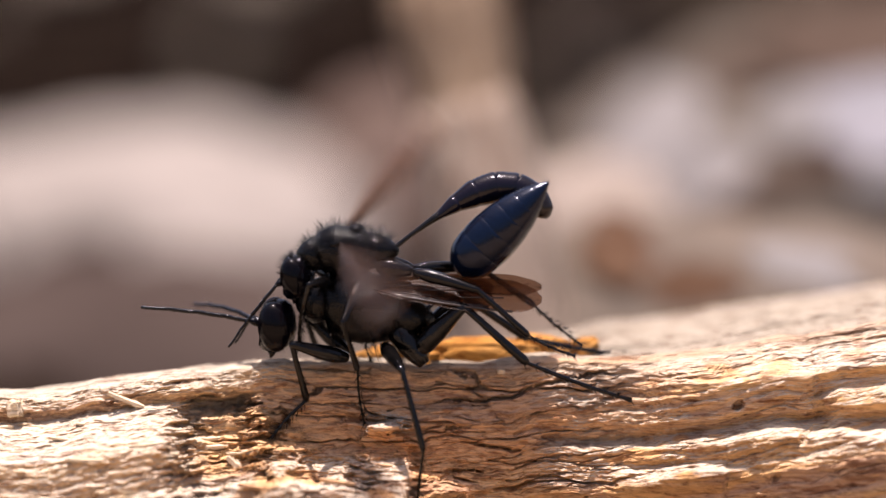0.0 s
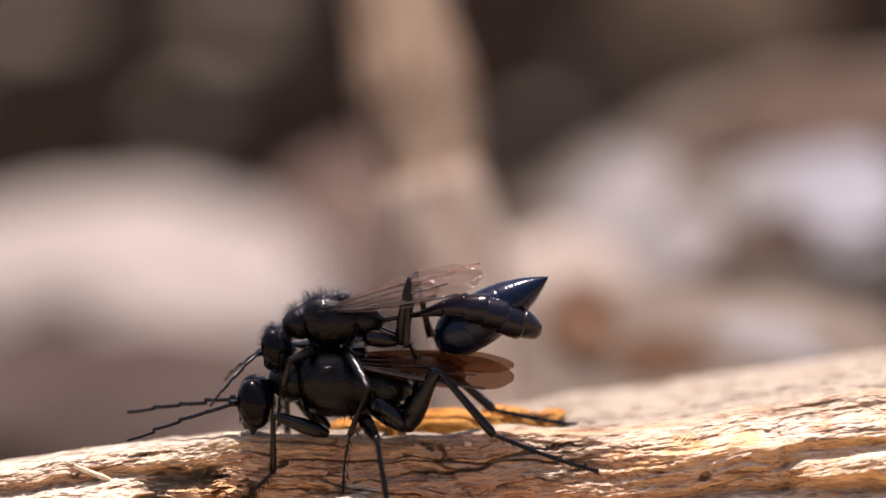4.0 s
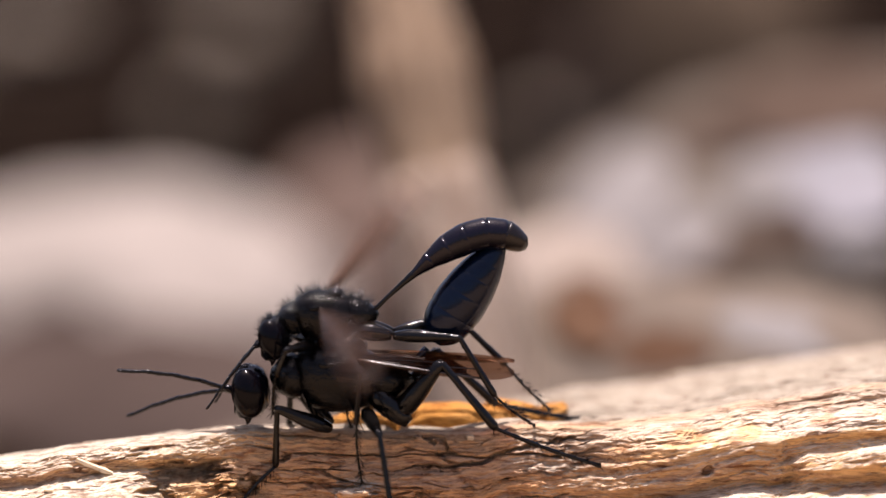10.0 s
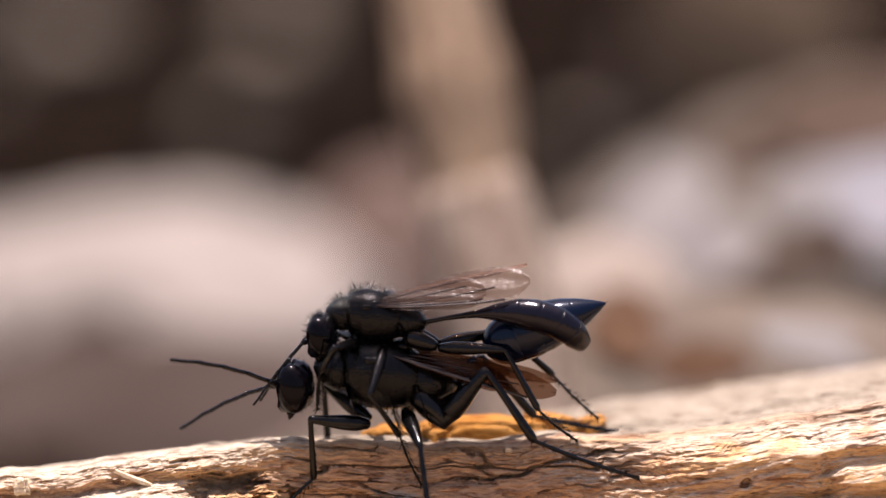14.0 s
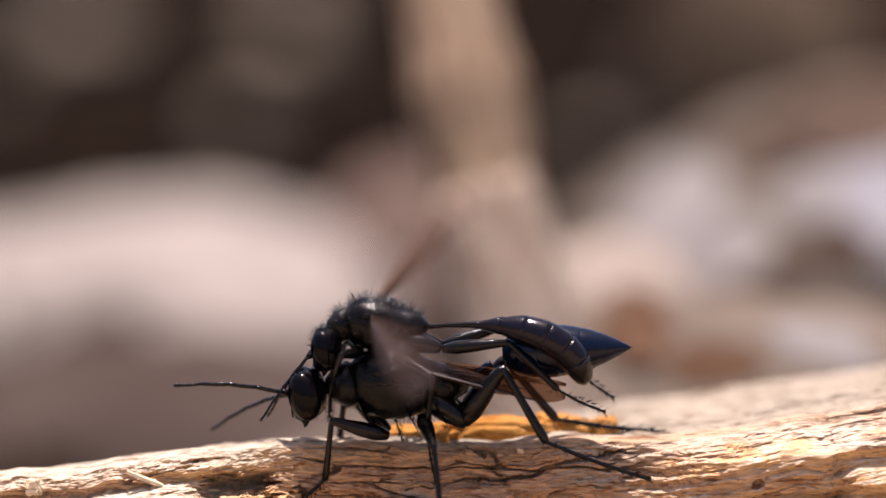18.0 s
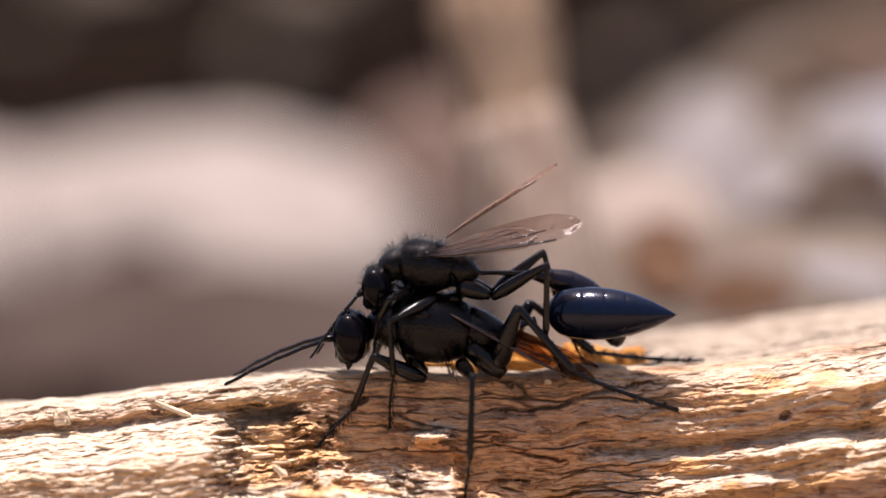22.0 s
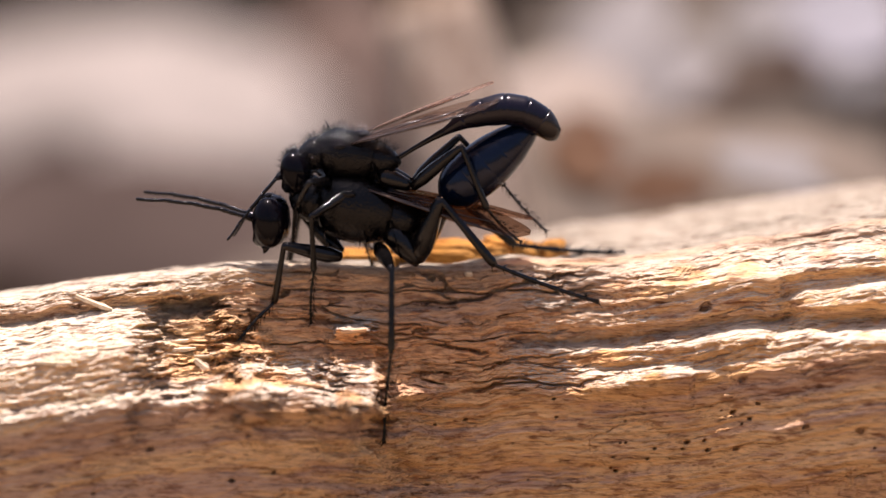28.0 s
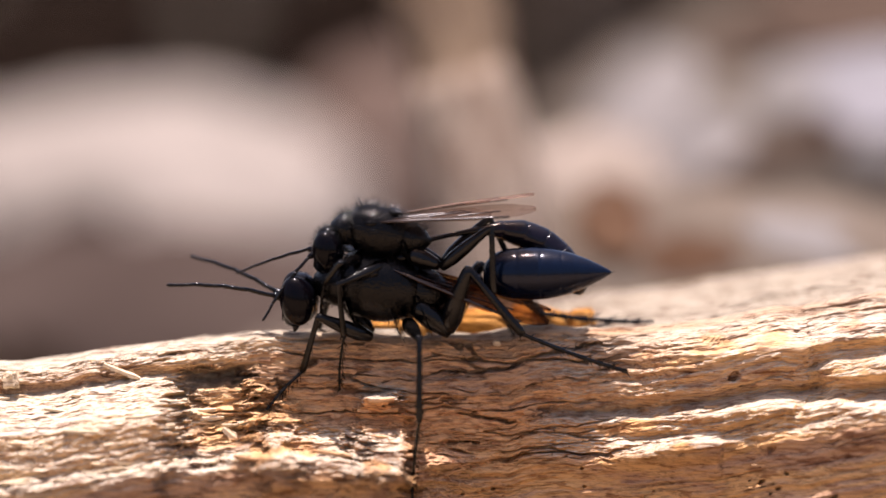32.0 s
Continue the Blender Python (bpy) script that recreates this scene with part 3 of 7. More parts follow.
def build_log():
    xs = XS
    back = np.concatenate([np.linspace(0, 0.6, 150), np.linspace(0.6, 1, 40)[1:]])[1:]
    X2, B = np.meshgrid(xs, back)
    reach = np.interp(X2, [-80, -26, -8, 2, 10, 26, 80], [9, 9, 10, 14, 18, 21, 24])
    drop = np.interp(X2, [-80, -26, -8, 2, 10, 26, 80], [4.2, 4.0, 3.2, 1.5, 1.0, 1.1, 1.5])
    t = np.minimum(B / 0.55, 1)
    u = np.maximum(B - 0.55, 0) / 0.45
    rel = 0.45 * fbm(X2 * 0.06, B * 16, 131, 4) + 0.25 * fbm(X2 * 0.2, B * 70, 141, 4)
    Y2 = 1.0 + reach * t + 8 * np.sin(u * math.pi / 2) * (1 - 0.9 * u ** 3)
    Z2 = ridge_height(X2) - drop * t ** 1.5 - 32 * u ** 1.6 + rel * step(B, 0, 0.05) + 0.2 * fbm(X2 * 0.3, X2 * 0, 7, 4) * (1 - step(B, 0.0, 0.08))
    Xa = np.concatenate([FX[::-1], X2])
    Ya, Za = np.concatenate([FY[::-1], Y2]), np.concatenate([FZ[::-1], Z2])
    rows, cols = Xa.shape
    # the ends taper as broken wood
    end = step(np.abs(Xa), 72, 80)
    Ya = Ya * (1 - 0.25 * end) + 1.2 * end
    Za = Za * (1 - 0.15 * end) - 2.0 * end
    Za = np.maximum(Za, -34.0)
    verts = np.stack([Xa, Ya, Za], -1).reshape(-1, 3) * MM
    i = np.arange(rows - 1)[:, None] * cols + np.arange(cols - 1)[None, :]
    faces = np.stack([i, i + 1, i + 1 + cols, i + cols], -1).reshape(-1, 4).tolist()
    first, last = np.arange(cols), np.arange(cols) + (rows - 1) * cols
    faces += np.stack([first[1:], first[:-1], last[:-1], last[1:]], -1).tolist()
    faces.append((np.arange(rows) * cols).tolist())
    faces.append((np.arange(rows)[::-1] * cols + cols - 1).tolist())
    log = array_mesh("log", verts.tolist(), faces, M_LOG)
    # each splintery block has weathered to a tone of its own
    Sa = np.concatenate([np.broadcast_to(SS[::-1, None], FX.shape), -B * 20])
    lean = Sa + 0.035 * Xa * step(Xa, 6, 14) + 0.20 * fbm(Xa * 0.09, Sa * 0.4 + 9, 221, 4, 0.5)
    jag = 0.09 * fbm(Xa * 1.9, Sa * 2.5, 223, 3, 0.65)
    tone = 0.0
    for seed, lx, ls, share in ((301, 11.0, 1.45, 0.45), (311, 5.0, 0.62, 0.35), (321, 1.7, 0.25, 0.2)):
        tone = tone + share * blocks(Xa / lx + 0.5 * jag + 0.07 * fbm(Xa * 0.4, Sa, seed, 2), lean / ls + jag * 0.5 / ls, seed)[0]
    low = step(Sa, 7.0, 8.5)
    tone = tone + low * (0.42 * fbm(Xa * 0.04, Sa * 1.0, 263, 4, 0.6) + 0.12 * (1 - step(Xa, -20, -10)))
    # where the sunlit pale colour is painted: the plate, the flaky patch, the ledges and the bleached brim
    sun_mask = np.clip((1 - step(Xa, -15.5, -13.5)) * step(Sa, 1.6, 2.0) + band(Xa, -10.6, -2.2, 0.6) * band(Sa, 5.5, 8.3, 0.3) + (1 - step(Xa, -5, -3)) * band(Sa, 6.6, 7.9, 0.2) + band(Xa, -5.0, -2.2, 0.3) * band(Sa, 2.8, 4.0, 0.15)
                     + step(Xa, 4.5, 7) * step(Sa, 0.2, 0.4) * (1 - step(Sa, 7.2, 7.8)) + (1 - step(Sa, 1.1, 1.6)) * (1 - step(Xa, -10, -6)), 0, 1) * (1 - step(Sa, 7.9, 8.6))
    sun_mask = sun_mask * (1 - 0.35 * step(Xa, 5, 9) * step(fbm(Xa * 0.18, Sa * 0.9, 253, 4, 0.6), -0.15, 0.2) * (1 - step(Sa, 3.6, 4.4)))
    sun_mask = sun_mask * np.maximum(step(fbm(Xa * 0.5, Sa * 1.2, 251, 3), -0.75, -0.35), 1 - step(Xa, -14, -12))
    log.data.attributes.new("sun_mask", "FLOAT", "POINT").data.foreach_set("value", sun_mask.ravel().astype(np.float32))
    log.data.attributes.new("tone", "FLOAT", "POINT").data.foreach_set("value", tone.ravel().astype(np.float32))
    tagged(log, "weathered tan driftwood log, cracked and splintered along its grain", "log")
    return log


LOG = build_log()


def build_splinters():
    """Loose slivers and flakes that stand off the face."""
    rnd = random.Random(4)
    spots = [(-19.0, 1.75, 2.3, 0.17, -22, 0.75), (-12.4, 5.9, 1.3, 0.22, -38, 0.2)]
    for k in range(34):
        x, q = rnd.uniform(-28, -1), rnd.choice((rnd.uniform(2, 7.2), rnd.uniform(6.8, 7.4), rnd.uniform(3.8, 7)))
        spots.append((x, q, rnd.uniform(0.5, 2.2), rnd.uniform(0.05, 0.14), rnd.uniform(-10, 10), rnd.uniform(0.0, 0.12)))
    for k in range(16):
        spots.append((0.8 + rnd.uniform(-0.8, 0.8), 7.6 + rnd.uniform(-0.4, 0.6), rnd.uniform(0.7, 1.7), 0.025, rnd.uniform(-50, 50), 0.05))
    for k in range(4):
        spots.append((rnd.uniform(3, 28), rnd.uniform(4, 6), rnd.uniform(0.5, 2.0), rnd.uniform(0.05, 0.16), rnd.uniform(-6, 16), rnd.uniform(0.0, 0.12)))
    for k in range(14):
        spots.append((rnd.uniform(-29, 29), rnd.uniform(7.8, 13.6), rnd.uniform(0.4, 1.6), rnd.uniform(0.03, 0.09), rnd.uniform(-8, 8), rnd.uniform(-0.02, 0.06)))
    for x, q, ln, wd, ang, out in spots:
        bm = bmesh.new()
        n, rows = 9, []
        for i in range(n):
            u = i / (n - 1)
            w = wd * (0.35 + 0.65 * math.sin(math.pi * (0.12 + 0.76 * u))) * (1 + 0.35 * rnd.uniform(-1, 1))
            lift = 0.12 * ln * (u - 0.5) ** 2 + 0.05 * rnd.uniform(-1, 1) * wd
            top, low = (u - 0.5) * ln, lift
            rows.append([bm.verts.new((top, -low - 0.06, w)), bm.verts.new((top, -low - 0.10, 0.1 * w)), bm.verts.new((top, -low, -w)), bm.verts.new((top, 0.25, -0.5 * w)), bm.verts.new((top, 0.25, 0.5 * w))])
        for a, b in zip(rows, rows[1:]):
            for i in range(5):
                bm.faces.new((a[i], a[(i + 1) % 5], b[(i + 1) % 5], b[i]))
        bm.faces.new(rows[0])
        bm.faces.new(rows[-1][::-1])
        bmesh.ops.recalc_face_normals(bm, faces=bm.faces)
        ob = part("splinter", bm, M_CREAM if q < 7.3 and (x < -8 or out > 0.14) else M_LOG, LOG, smooth=False)
        p = on_log(x, q, out)
        ob.matrix_world = Matrix.Translation(p * MM) @ pose(0, 0, 0, -32, -ang, 0)


build_splinters()


def chunk(name, x, y, z, sx, sy, sz, label, seed, mat=None):
    bm = bmesh.new()
    bmesh.ops.create_icosphere(bm, subdivisions=4, radius=1)
    for v in bm.verts:
        p = v.co.copy()
        k = 1 + 0.35 * noise.noise(p * 1.6 + Vector((seed, 0, 0))) + 0.15 * noise.noise(p * 6 + Vector((0, seed, 0)))
        e = 0.6
        v.co = Vector((math.copysign(abs(p.x) ** e, p.x) * sx, math.copysign(abs(p.y) ** e, p.y) * sy, math.copysign(abs(p.z) ** e, p.z) * sz)) * k
    ob = part(name, bm, mat or M_CRUMB, smooth=True)
    ob.matrix_world = pose(x * MM, y * MM, z * MM, 0, seed * 3 % 9 - 4, seed * 20 % 40 - 20)
    tagged(ob, label, "bark crumb")


chunk("bark_crumb", 1.6, 4.4, 0.1, 3.8, 1.1, 0.8, "amber crumb of rotten bark lying on the log", 1.0)
chunk("bark_crumb", 5.6, 5.0, 0.35, 1.7, 1.0, 0.75, "amber crumb of rotten bark lying on the log", 2.0)
chunk("bark_crumb", 8.3, 5.4, 0.3, 1.0, 0.8, 0.5, "small amber crumb of rotten bark on the log", 3.0)
chunk("bark_crumb", -3.0, 4.0, -0.1, 2.4, 0.9, 0.55, "thin amber crumb of rotten bark on the log", 4.0)
chunk("bark_crumb", 3.4, 3.2, -0.5, 0.35, 0.3, 0.22, "dark tiny crumb of bark on the log", 5.0)
at = on_log(-25.6, 1.2, 0.25)
chunk("wood_crumb", at.x, at.y, at.z, 0.42, 0.4, 0.5, "small cream crumb of wood stuck on the log", 6.0, M_CREAM)
at = on_log(3.2, 0.4, 0.2)
chunk("wood_crumb", at.x, at.y, at.z, 0.2, 0.2, 0.16, "tiny cream crumb of wood on the log", 7.0, M_CREAM)


# ---------------------------------------------------------------- the wasps
def tube(points, n=12):
    """A tapered piece along x from (x, z, half height[, half width]) rows."""
    bm = bmesh.new()
    loft(bm, [(p[0], 0, p[1], p[3] if len(p) > 3 else p[2], p[2]) for p in points], n)
    return bm


def leg_piece(kind, length, r, rake=False):
    """Femur, tibia or tarsus along +x from its joint; with bristles."""
    rnd = random.Random(int(length * 100) + len(kind))
    if kind == "femur":
        bm = tube([(-0.12, 0, r * 0.5), (0, 0, r * 0.75), (length * 0.2, 0.02, r * 1.15), (length * 0.45, 0.03, r * 1.1), (length * 0.75, 0.02, r * 0.8), (length * 0.95, 0, r * 0.62), (length + 0.08, 0, r * 0.45)])
        count, hl = 14, 0.22
    elif kind == "tibia":
        bm = tube([(-0.1, 0, r * 0.45), (0.05, 0, r * 0.6), (length * 0.3, 0, r * 0.62), (length * 0.7, 0, r * 0.72), (length * 0.95, 0, r * 0.8), (length + 0.06, 0, r * 0.5)], 10)
        count, hl = 34, 0.36
    else:
        rows, x = [(-0.05, 0, r * 0.3)], 0.0
        for share in (0.42, 0.2, 0.15, 0.11, 0.12):
            seg = share * length
            sag = lambda v: -0.10 * math.sin(math.pi * v / length)
            rows += [(x + 0.03, sag(x), r * 0.30), (x + seg * 0.6, sag(x + seg * 0.6), r * 0.36), (x + seg * 0.93, sag(x + seg), r * 0.46), (x + seg * 0.99, sag(x + seg), r * 0.26)]
            x += seg
        bm = tube(rows, 8)
        for s in (-1, 1):
            spike(bm, (length - 0.05, s * 0.05, 0), (0.30, s * 0.24, -0.26), 0.045)
        for share in (0.38, 0.6, 0.76, 0.88) if rake else ():
            for sd in (-1, 1):
                spike(bm, (length * share, sd * 0.06, 0), (0.35, sd * 0.55, -0.55), 0.04)
        count, hl = 46, 0.5
    for k in range(count):
        x = length * (0.08 + 0.9 * rnd.random())
        a = rnd.uniform(0, 2 * math.pi)
        d = Vector((0.75, math.cos(a) * 0.65, math.sin(a) * 0.65)) * hl * rnd.uniform(0.6, 1.1)
        spike(bm, (x, math.cos(a) * r * 0.4, math.sin(a) * r * 0.4), d, 0.034)
    if kind == "tibia":
        for s in (-1, 1):
            spike(bm, (length - 0.1, s * r * 0.3, -r * 0.4), (0.45, s * 0.12, -0.25), 0.03)
    return bm


def wing_blade(length, chord, hind=False):
    """A wing along +x, leading edge at +y: outline, with a slightly wavy membrane."""
    bm = bmesh.new()
    nx, ny = 26, 8
    grid = []
    for i in range(nx + 1):
        u = i / nx
        w = chord * (0.10 + 0.90 * math.sin(math.pi * min(1, u * 0.62 + 0.02)) ** 0.9)
        if u > 0.8:
            w *= math.sqrt(max(0.03, 1 - ((u - 0.8) / 0.2) ** 2))
        lead = chord * 0.22 * math.sin(math.pi * min(u, 1) * 0.9) ** 0.7
        if u > 0.86:
            lead -= chord * 0.35 * ((u - 0.86) / 0.14) ** 2
        row = []
        for j in range(ny + 1):
            v = j / ny
            y = lead - w * v
            z = 0.06 * math.sin(v * 11 + u * 5) * (0.3 + u) + 0.10 * math.sin(u * 3) * v
            row.append(bm.verts.new((u * length, y, z)))
        grid.append(row)
    for i in range(nx):
        for j in range(ny):
            bm.faces.new((grid[i][j], grid[i + 1][j], grid[i + 1][j + 1], grid[i][j + 1]))
    geom = bmesh.ops.solidify(bm, geom=bm.faces[:], thickness=0.012)
    return bm


def wing_veins(length, chord):
    """Raised veins: the thick leading edge and branching long veins with cross veins."""
    bm = bmesh.new()

    def run(pts, r):
        loft(bm, [(x, y, z + 0.02, r, r) for x, y, z in pts], 5)

    def surf(u, v):
        w = chord * (0.10 + 0.90 * math.sin(math.pi * min(1, u * 0.62 + 0.02)) ** 0.9)
        lead = chord * 0.22 * math.sin(math.pi * u * 0.9) ** 0.7
        return (u * length, lead - w * v, 0.06 * math.sin(v * 11 + u * 5) * (0.3 + u) + 0.10 * math.sin(u * 3) * v)

    run([surf(u, 0.0) for u in (0, 0.2, 0.4, 0.6, 0.72, 0.84)], 0.075)
    run([surf(u, 0.10) for u in (0.02, 0.2, 0.4, 0.6, 0.7)], 0.055)
    run([surf(u, 0.18 + 0.25 * u) for u in (0.02, 0.2, 0.4, 0.6, 0.78)], 0.048)
    run([surf(u, 0.35 + 0.35 * u) for u in (0.02, 0.2, 0.4, 0.6)], 0.045)
    run([surf(u, 0.62 + 0.3 * u) for u in (0.02, 0.2, 0.4, 0.55)], 0.042)
    for u, a, b in ((0.38, 0.28, 0.5), (0.5, 0.1, 0.3), (0.62, 0.1, 0.34), (0.45, 0.5, 0.75), (0.56, 0.32, 0.55)):
        p, r = surf(u, a), surf(u + 0.02, b)
        run([p, ((p[0] + r[0]) / 2 + 0.05, (p[1] + r[1]) / 2, (p[2] + r[2]) / 2), r], 0.036)
    return bm


def hairs(spots, count, lo, hi, seed, up=0.25, r=0.013):
    """Fine hairs standing off ellipsoids (x, y, z, rx, ry, rz)."""
    rnd = random.Random(seed)
    bm = bmesh.new()
    for k in range(count):
        x, y, z, rx, ry, rz = rnd.choice(spots)
        d = Vector((rnd.gauss(0, 1), rnd.gauss(0, 1), rnd.gauss(up, 1))).normalized()
        p = Vector((x + d.x * rx, y + d.y * ry, z + d.z * rz))
        out = Vector((d.x / rx, d.y / ry, d.z / rz)).normalized()
        out += Vector((rnd.uniform(-.3, .3), rnd.uniform(-.3, .3), rnd.uniform(-.3, .3)))
        spike(bm, p - out * 0.05, out.normalized() * rnd.uniform(lo, hi), r)
    return bm


def flagellum(length, r, rings, curl):
    rows = []
    for k in range(rings):
        for e, w in ((0.03, 0.86), (0.5, 1.0), (0.95, 0.97)):
            u = (k + e) / rings
            rows.append((u * length, curl * math.sin(math.pi * u), r * w))
    rows.append((length + r * 0.6, 0, r * 0.4))
    return tube(rows, 8)


def build_wasp(name, k, male, label):
    """A wasp facing -x in side view, k: size. Returns its parts by name; the poses are set by motions()."""
    w = new(name)
    tagged(w, label, "wasp", "mating pair of wasps")
    p = {"root": w}
    # thorax: domed middle, collar in front, sloping rear
    s = k
    bm = loft(bmesh.new(), [(x * s, 0, z * s, a * s, b * s, t) for x, z, a, b, t in (
        (-2.35, 0.35, 0.45, 0.6, -10), (-2.15, 0.40, 1.05, 1.15, -8), (-1.7, 0.48, 1.45, 1.52, -5), (-1.0, 0.45, 1.62, 1.78, 0), (-0.2, 0.35, 1.62, 1.80, 0),
        (0.5, 0.25, 1.52, 1.66, 4), (1.1, 0.12, 1.35, 1.42, 6), (1.5, 0.05, 1.15, 1.18, 8), (1.75, 0.0, 0.6, 0.7, 8))], 24)
    for v in bm.verts:
        v.co += v.normal * (0.06 * noise.noise(v.co * 1.7) + 0.07 * noise.noise(v.co * 4.5))
    p["thorax"] = part("thorax", bm, M_THORAX, w)
    bm = loft(bmesh.new(), [(x * s, 0, z * s, a * s, b * s, t) for x, z, a, b, t in (
        (-3.5, 0.3, 0.35, 0.35, -20), (-3.3, 0.35, 0.65, 0.7, -18), (-2.8, 0.45, 1.1, 1.05, -12), (-2.2, 0.6, 1.25, 1.15, -8), (-1.95, 0.6, 0.9, 0.9, -8))], 20)
    part("pronotum", bm, M_THORAX, p["thorax"])
    bm = loft(bmesh.new(), [(x * s, 0, z * s, a * s, b * s, t) for x, z, a, b, t in (
        (1.2, 0.1, 0.9, 1.0, 5), (1.45, 0.08, 1.2, 1.24, 8), (2.1, -0.1, 1.15, 1.1, 14), (2.7, -0.25, 0.9, 0.8, 22), (3.1, -0.35, 0.5, 0.42, 28), (3.3, -0.40, 0.22, 0.2, 28))], 20)
    part("propodeum", bm, M_THORAX, p["thorax"])
    bm = ball(0.75 * s, 0, 1.75 * s, 0.55 * s, 0.8 * s, 0.32 * s, 16)
    part("scutellum", bm, M_THORAX, p["thorax"])
    for sd in (-1, 1):
        part("tegula", ball(-0.75 * s, sd * 1.45 * s, 1.15 * s, 0.42 * s, 0.16 * s, 0.22 * s, 12), M_THORAX, p["thorax"])
        for cx, cz, r in ((-1.7, -1.1, 0.75), (0.4, -1.35, 0.8), (1.75, -1.05, 0.8)):
            part("coxa", loft(bmesh.new(), [((cx + u * 0.35 * r) * s, sd * (0.8 - 0.1 * u) * s, (cz - u * r) * s, q * r * s * 0.8, q * r * s * 0.85, -18) for u, q in ((-1.1, 0.45), (-0.8, 0.85), (-0.3, 1.0), (0.2, 0.95), (0.7, 0.7), (1.05, 0.42), (1.15, 0.15))], 14), M_LEG, p["thorax"])
    spots = [(-1.0 * s, 0, 0.45 * s, 1.5 * s, 1.6 * s, 1.75 * s), (-2.4 * s, 0, 0.5 * s, 0.7 * s, 1.1 * s, 1.0 * s), (1.6 * s, 0, 0.0, 1.4 * s, 1.2 * s, 1.2 * s), (0.2 * s, 0, 0.2 * s, 1.6 * s, 1.6 * s, 1.7 * s)]
    part("hair", hairs(spots, 1900 if male else 1800, 0.3 if male else 0.15, 0.95 if male else 0.45, 5 + male, 0.9 if male else -0.6, 0.017), M_HAIR, p["thorax"], "short dark body hair")
    # head, face down: wide, flattened front to back
    h = k * (1.05 if male else 0.92)
    bm = loft(bmesh.new(), [(x * h, 0, z * h, a * h, b * h, t) for x, z, a, b, t in (
        (0.95, 0.15, 0.4, 0.4, 0), (0.8, 0.12, 1.0, 0.95, 0), (0.45, 0.05, 1.45, 1.28, 3), (0.0, 0.0, 1.62, 1.42, 6), (-0.4, -0.1, 1.5, 1.32, 8), (-0.75, -0.25, 1.15, 1.05, 10), (-1.0, -0.38, 0.6, 0.6, 12))], 24)
    p["head"] = part("head", bm, M_HEAD, w)
    for sd in (-1, 1):
        part("compound_eye", ball(-0.14 * h, sd * 0.90 * h, 0.05 * h, 0.90 * h, 0.80 * h, 1.34 * h, 26), M_EYE, p["head"], "glossy black compound eye")
        bm = tube([(0, 0, 0.24 * h), (0.2 * h, 0.02, 0.22 * h), (0.38 * h, -0.1, 0.14 * h), (0.46 * h, -0.2, 0.05 * h)], 10)
        bmesh.ops.rotate(bm, verts=bm.verts, cent=(0, 0, 0), matrix=Matrix.Rotation(radians(78), 3, "Y") @ Matrix.Rotation(radians(-sd * 18), 3, "X"))
        bmesh.ops.translate(bm, verts=bm.verts, vec=(-0.45 * h, sd * 0.55 * h, -1.15 * h))
        part("mandible", bm, M_HEAD, p["head"])
        part("ocellus", ball(-0.1 * h, sd * 0.22 * h, 1.38 * h, 0.13 * h, 0.13 * h, 0.1 * h, 10), M_EYE, p["head"])
    part("clypeus", ball(-0.62 * h, 0, -0.95 * h, 0.42 * h, 0.85 * h, 0.4 * h, 16), M_HEAD, p["head"])
    part("hair", hairs([(0, 0, 0, 1.0 * h, 1.6 * h, 1.4 * h)], 650 if male else 220, 0.2, 0.6 if male else 0.35, 15 + male, 0.6, 0.018), M_HAIR, p["head"], "short dark hair")
    # antennae: a scape and four stiff pieces each
    for side in ("near", "far"):
        p["scape_" + side] = part("scape", tube([(-0.05, 0, 0.12 * h), (0.15 * h, 0, 0.2 * h), (0.7 * h, 0, 0.2 * h), (0.85 * h, 0, 0.12 * h)], 10), M_HEAD, w)
        fl = 6.6 if not male else 4.6
        for i, r in enumerate((0.118, 0.114, 0.106, 0.094)):
            p["flag_%d_%s" % (i, side)] = part("flagellum", flagellum(fl * 0.255, r * k, 3, 0.03), M_LEG, w)
    p["flag"] = (4.6 if male else 6.6) * 0.5
    # petiole and gaster
    p["petiole_len"] = 3.4 if male else 2.4
    L = p["petiole_len"]
    p["petiole"] = part("petiole", tube([(-0.3, 0, 0.16), (0.3, 0.03, 0.15), (L * 0.5, 0.06, 0.14), (L * 0.85, 0.03, 0.18), (L + 0.15, 0, 0.24), (L + 0.45, 0, 0.22)], 12), M_LEG if male else M_GASTER, w)
    if male:
        G = 7.5
        prof = [(0.0, 0.18), (0.08, 0.27), (0.2, 0.50), (0.35, 0.80), (0.5, 0.94), (0.65, 0.93), (0.8, 0.90), (0.92, 0.78), (1.0, 0.52)]
        cuts = (0.0, 0.2, 0.37, 0.53, 0.68, 0.82, 1.0)
        mat = M_GASTER_M
    else:
        G = 7.6
        prof = [(0.0, 0.5), (0.03, 0.95), (0.09, 1.28), (0.2, 1.50), (0.36, 1.58), (0.52, 1.48), (0.68, 1.22), (0.82, 0.82), (0.93, 0.40), (1.0, 0.07)]
        cuts = (0.0, 0.25, 0.43, 0.59, 0.73, 0.86, 1.0)
        mat = M_GASTER
    p["gaster_len"] = G
    grid = np.linspace(0, 1, 201)
    kernel = np.exp(-0.5 * (np.arange(-24, 25) / 8.0) ** 2)
    even = np.convolve(np.pad(np.interp(grid, [a for a, b in prof], [b for a, b in prof]), 24, mode="reflect", reflect_type="odd"), kernel / kernel.sum(), mode="valid")
    rad = lambda u: max(0.04, float(np.interp(u, grid, even)))
    if not male:
        p["gaster"] = w_g = new("gaster")
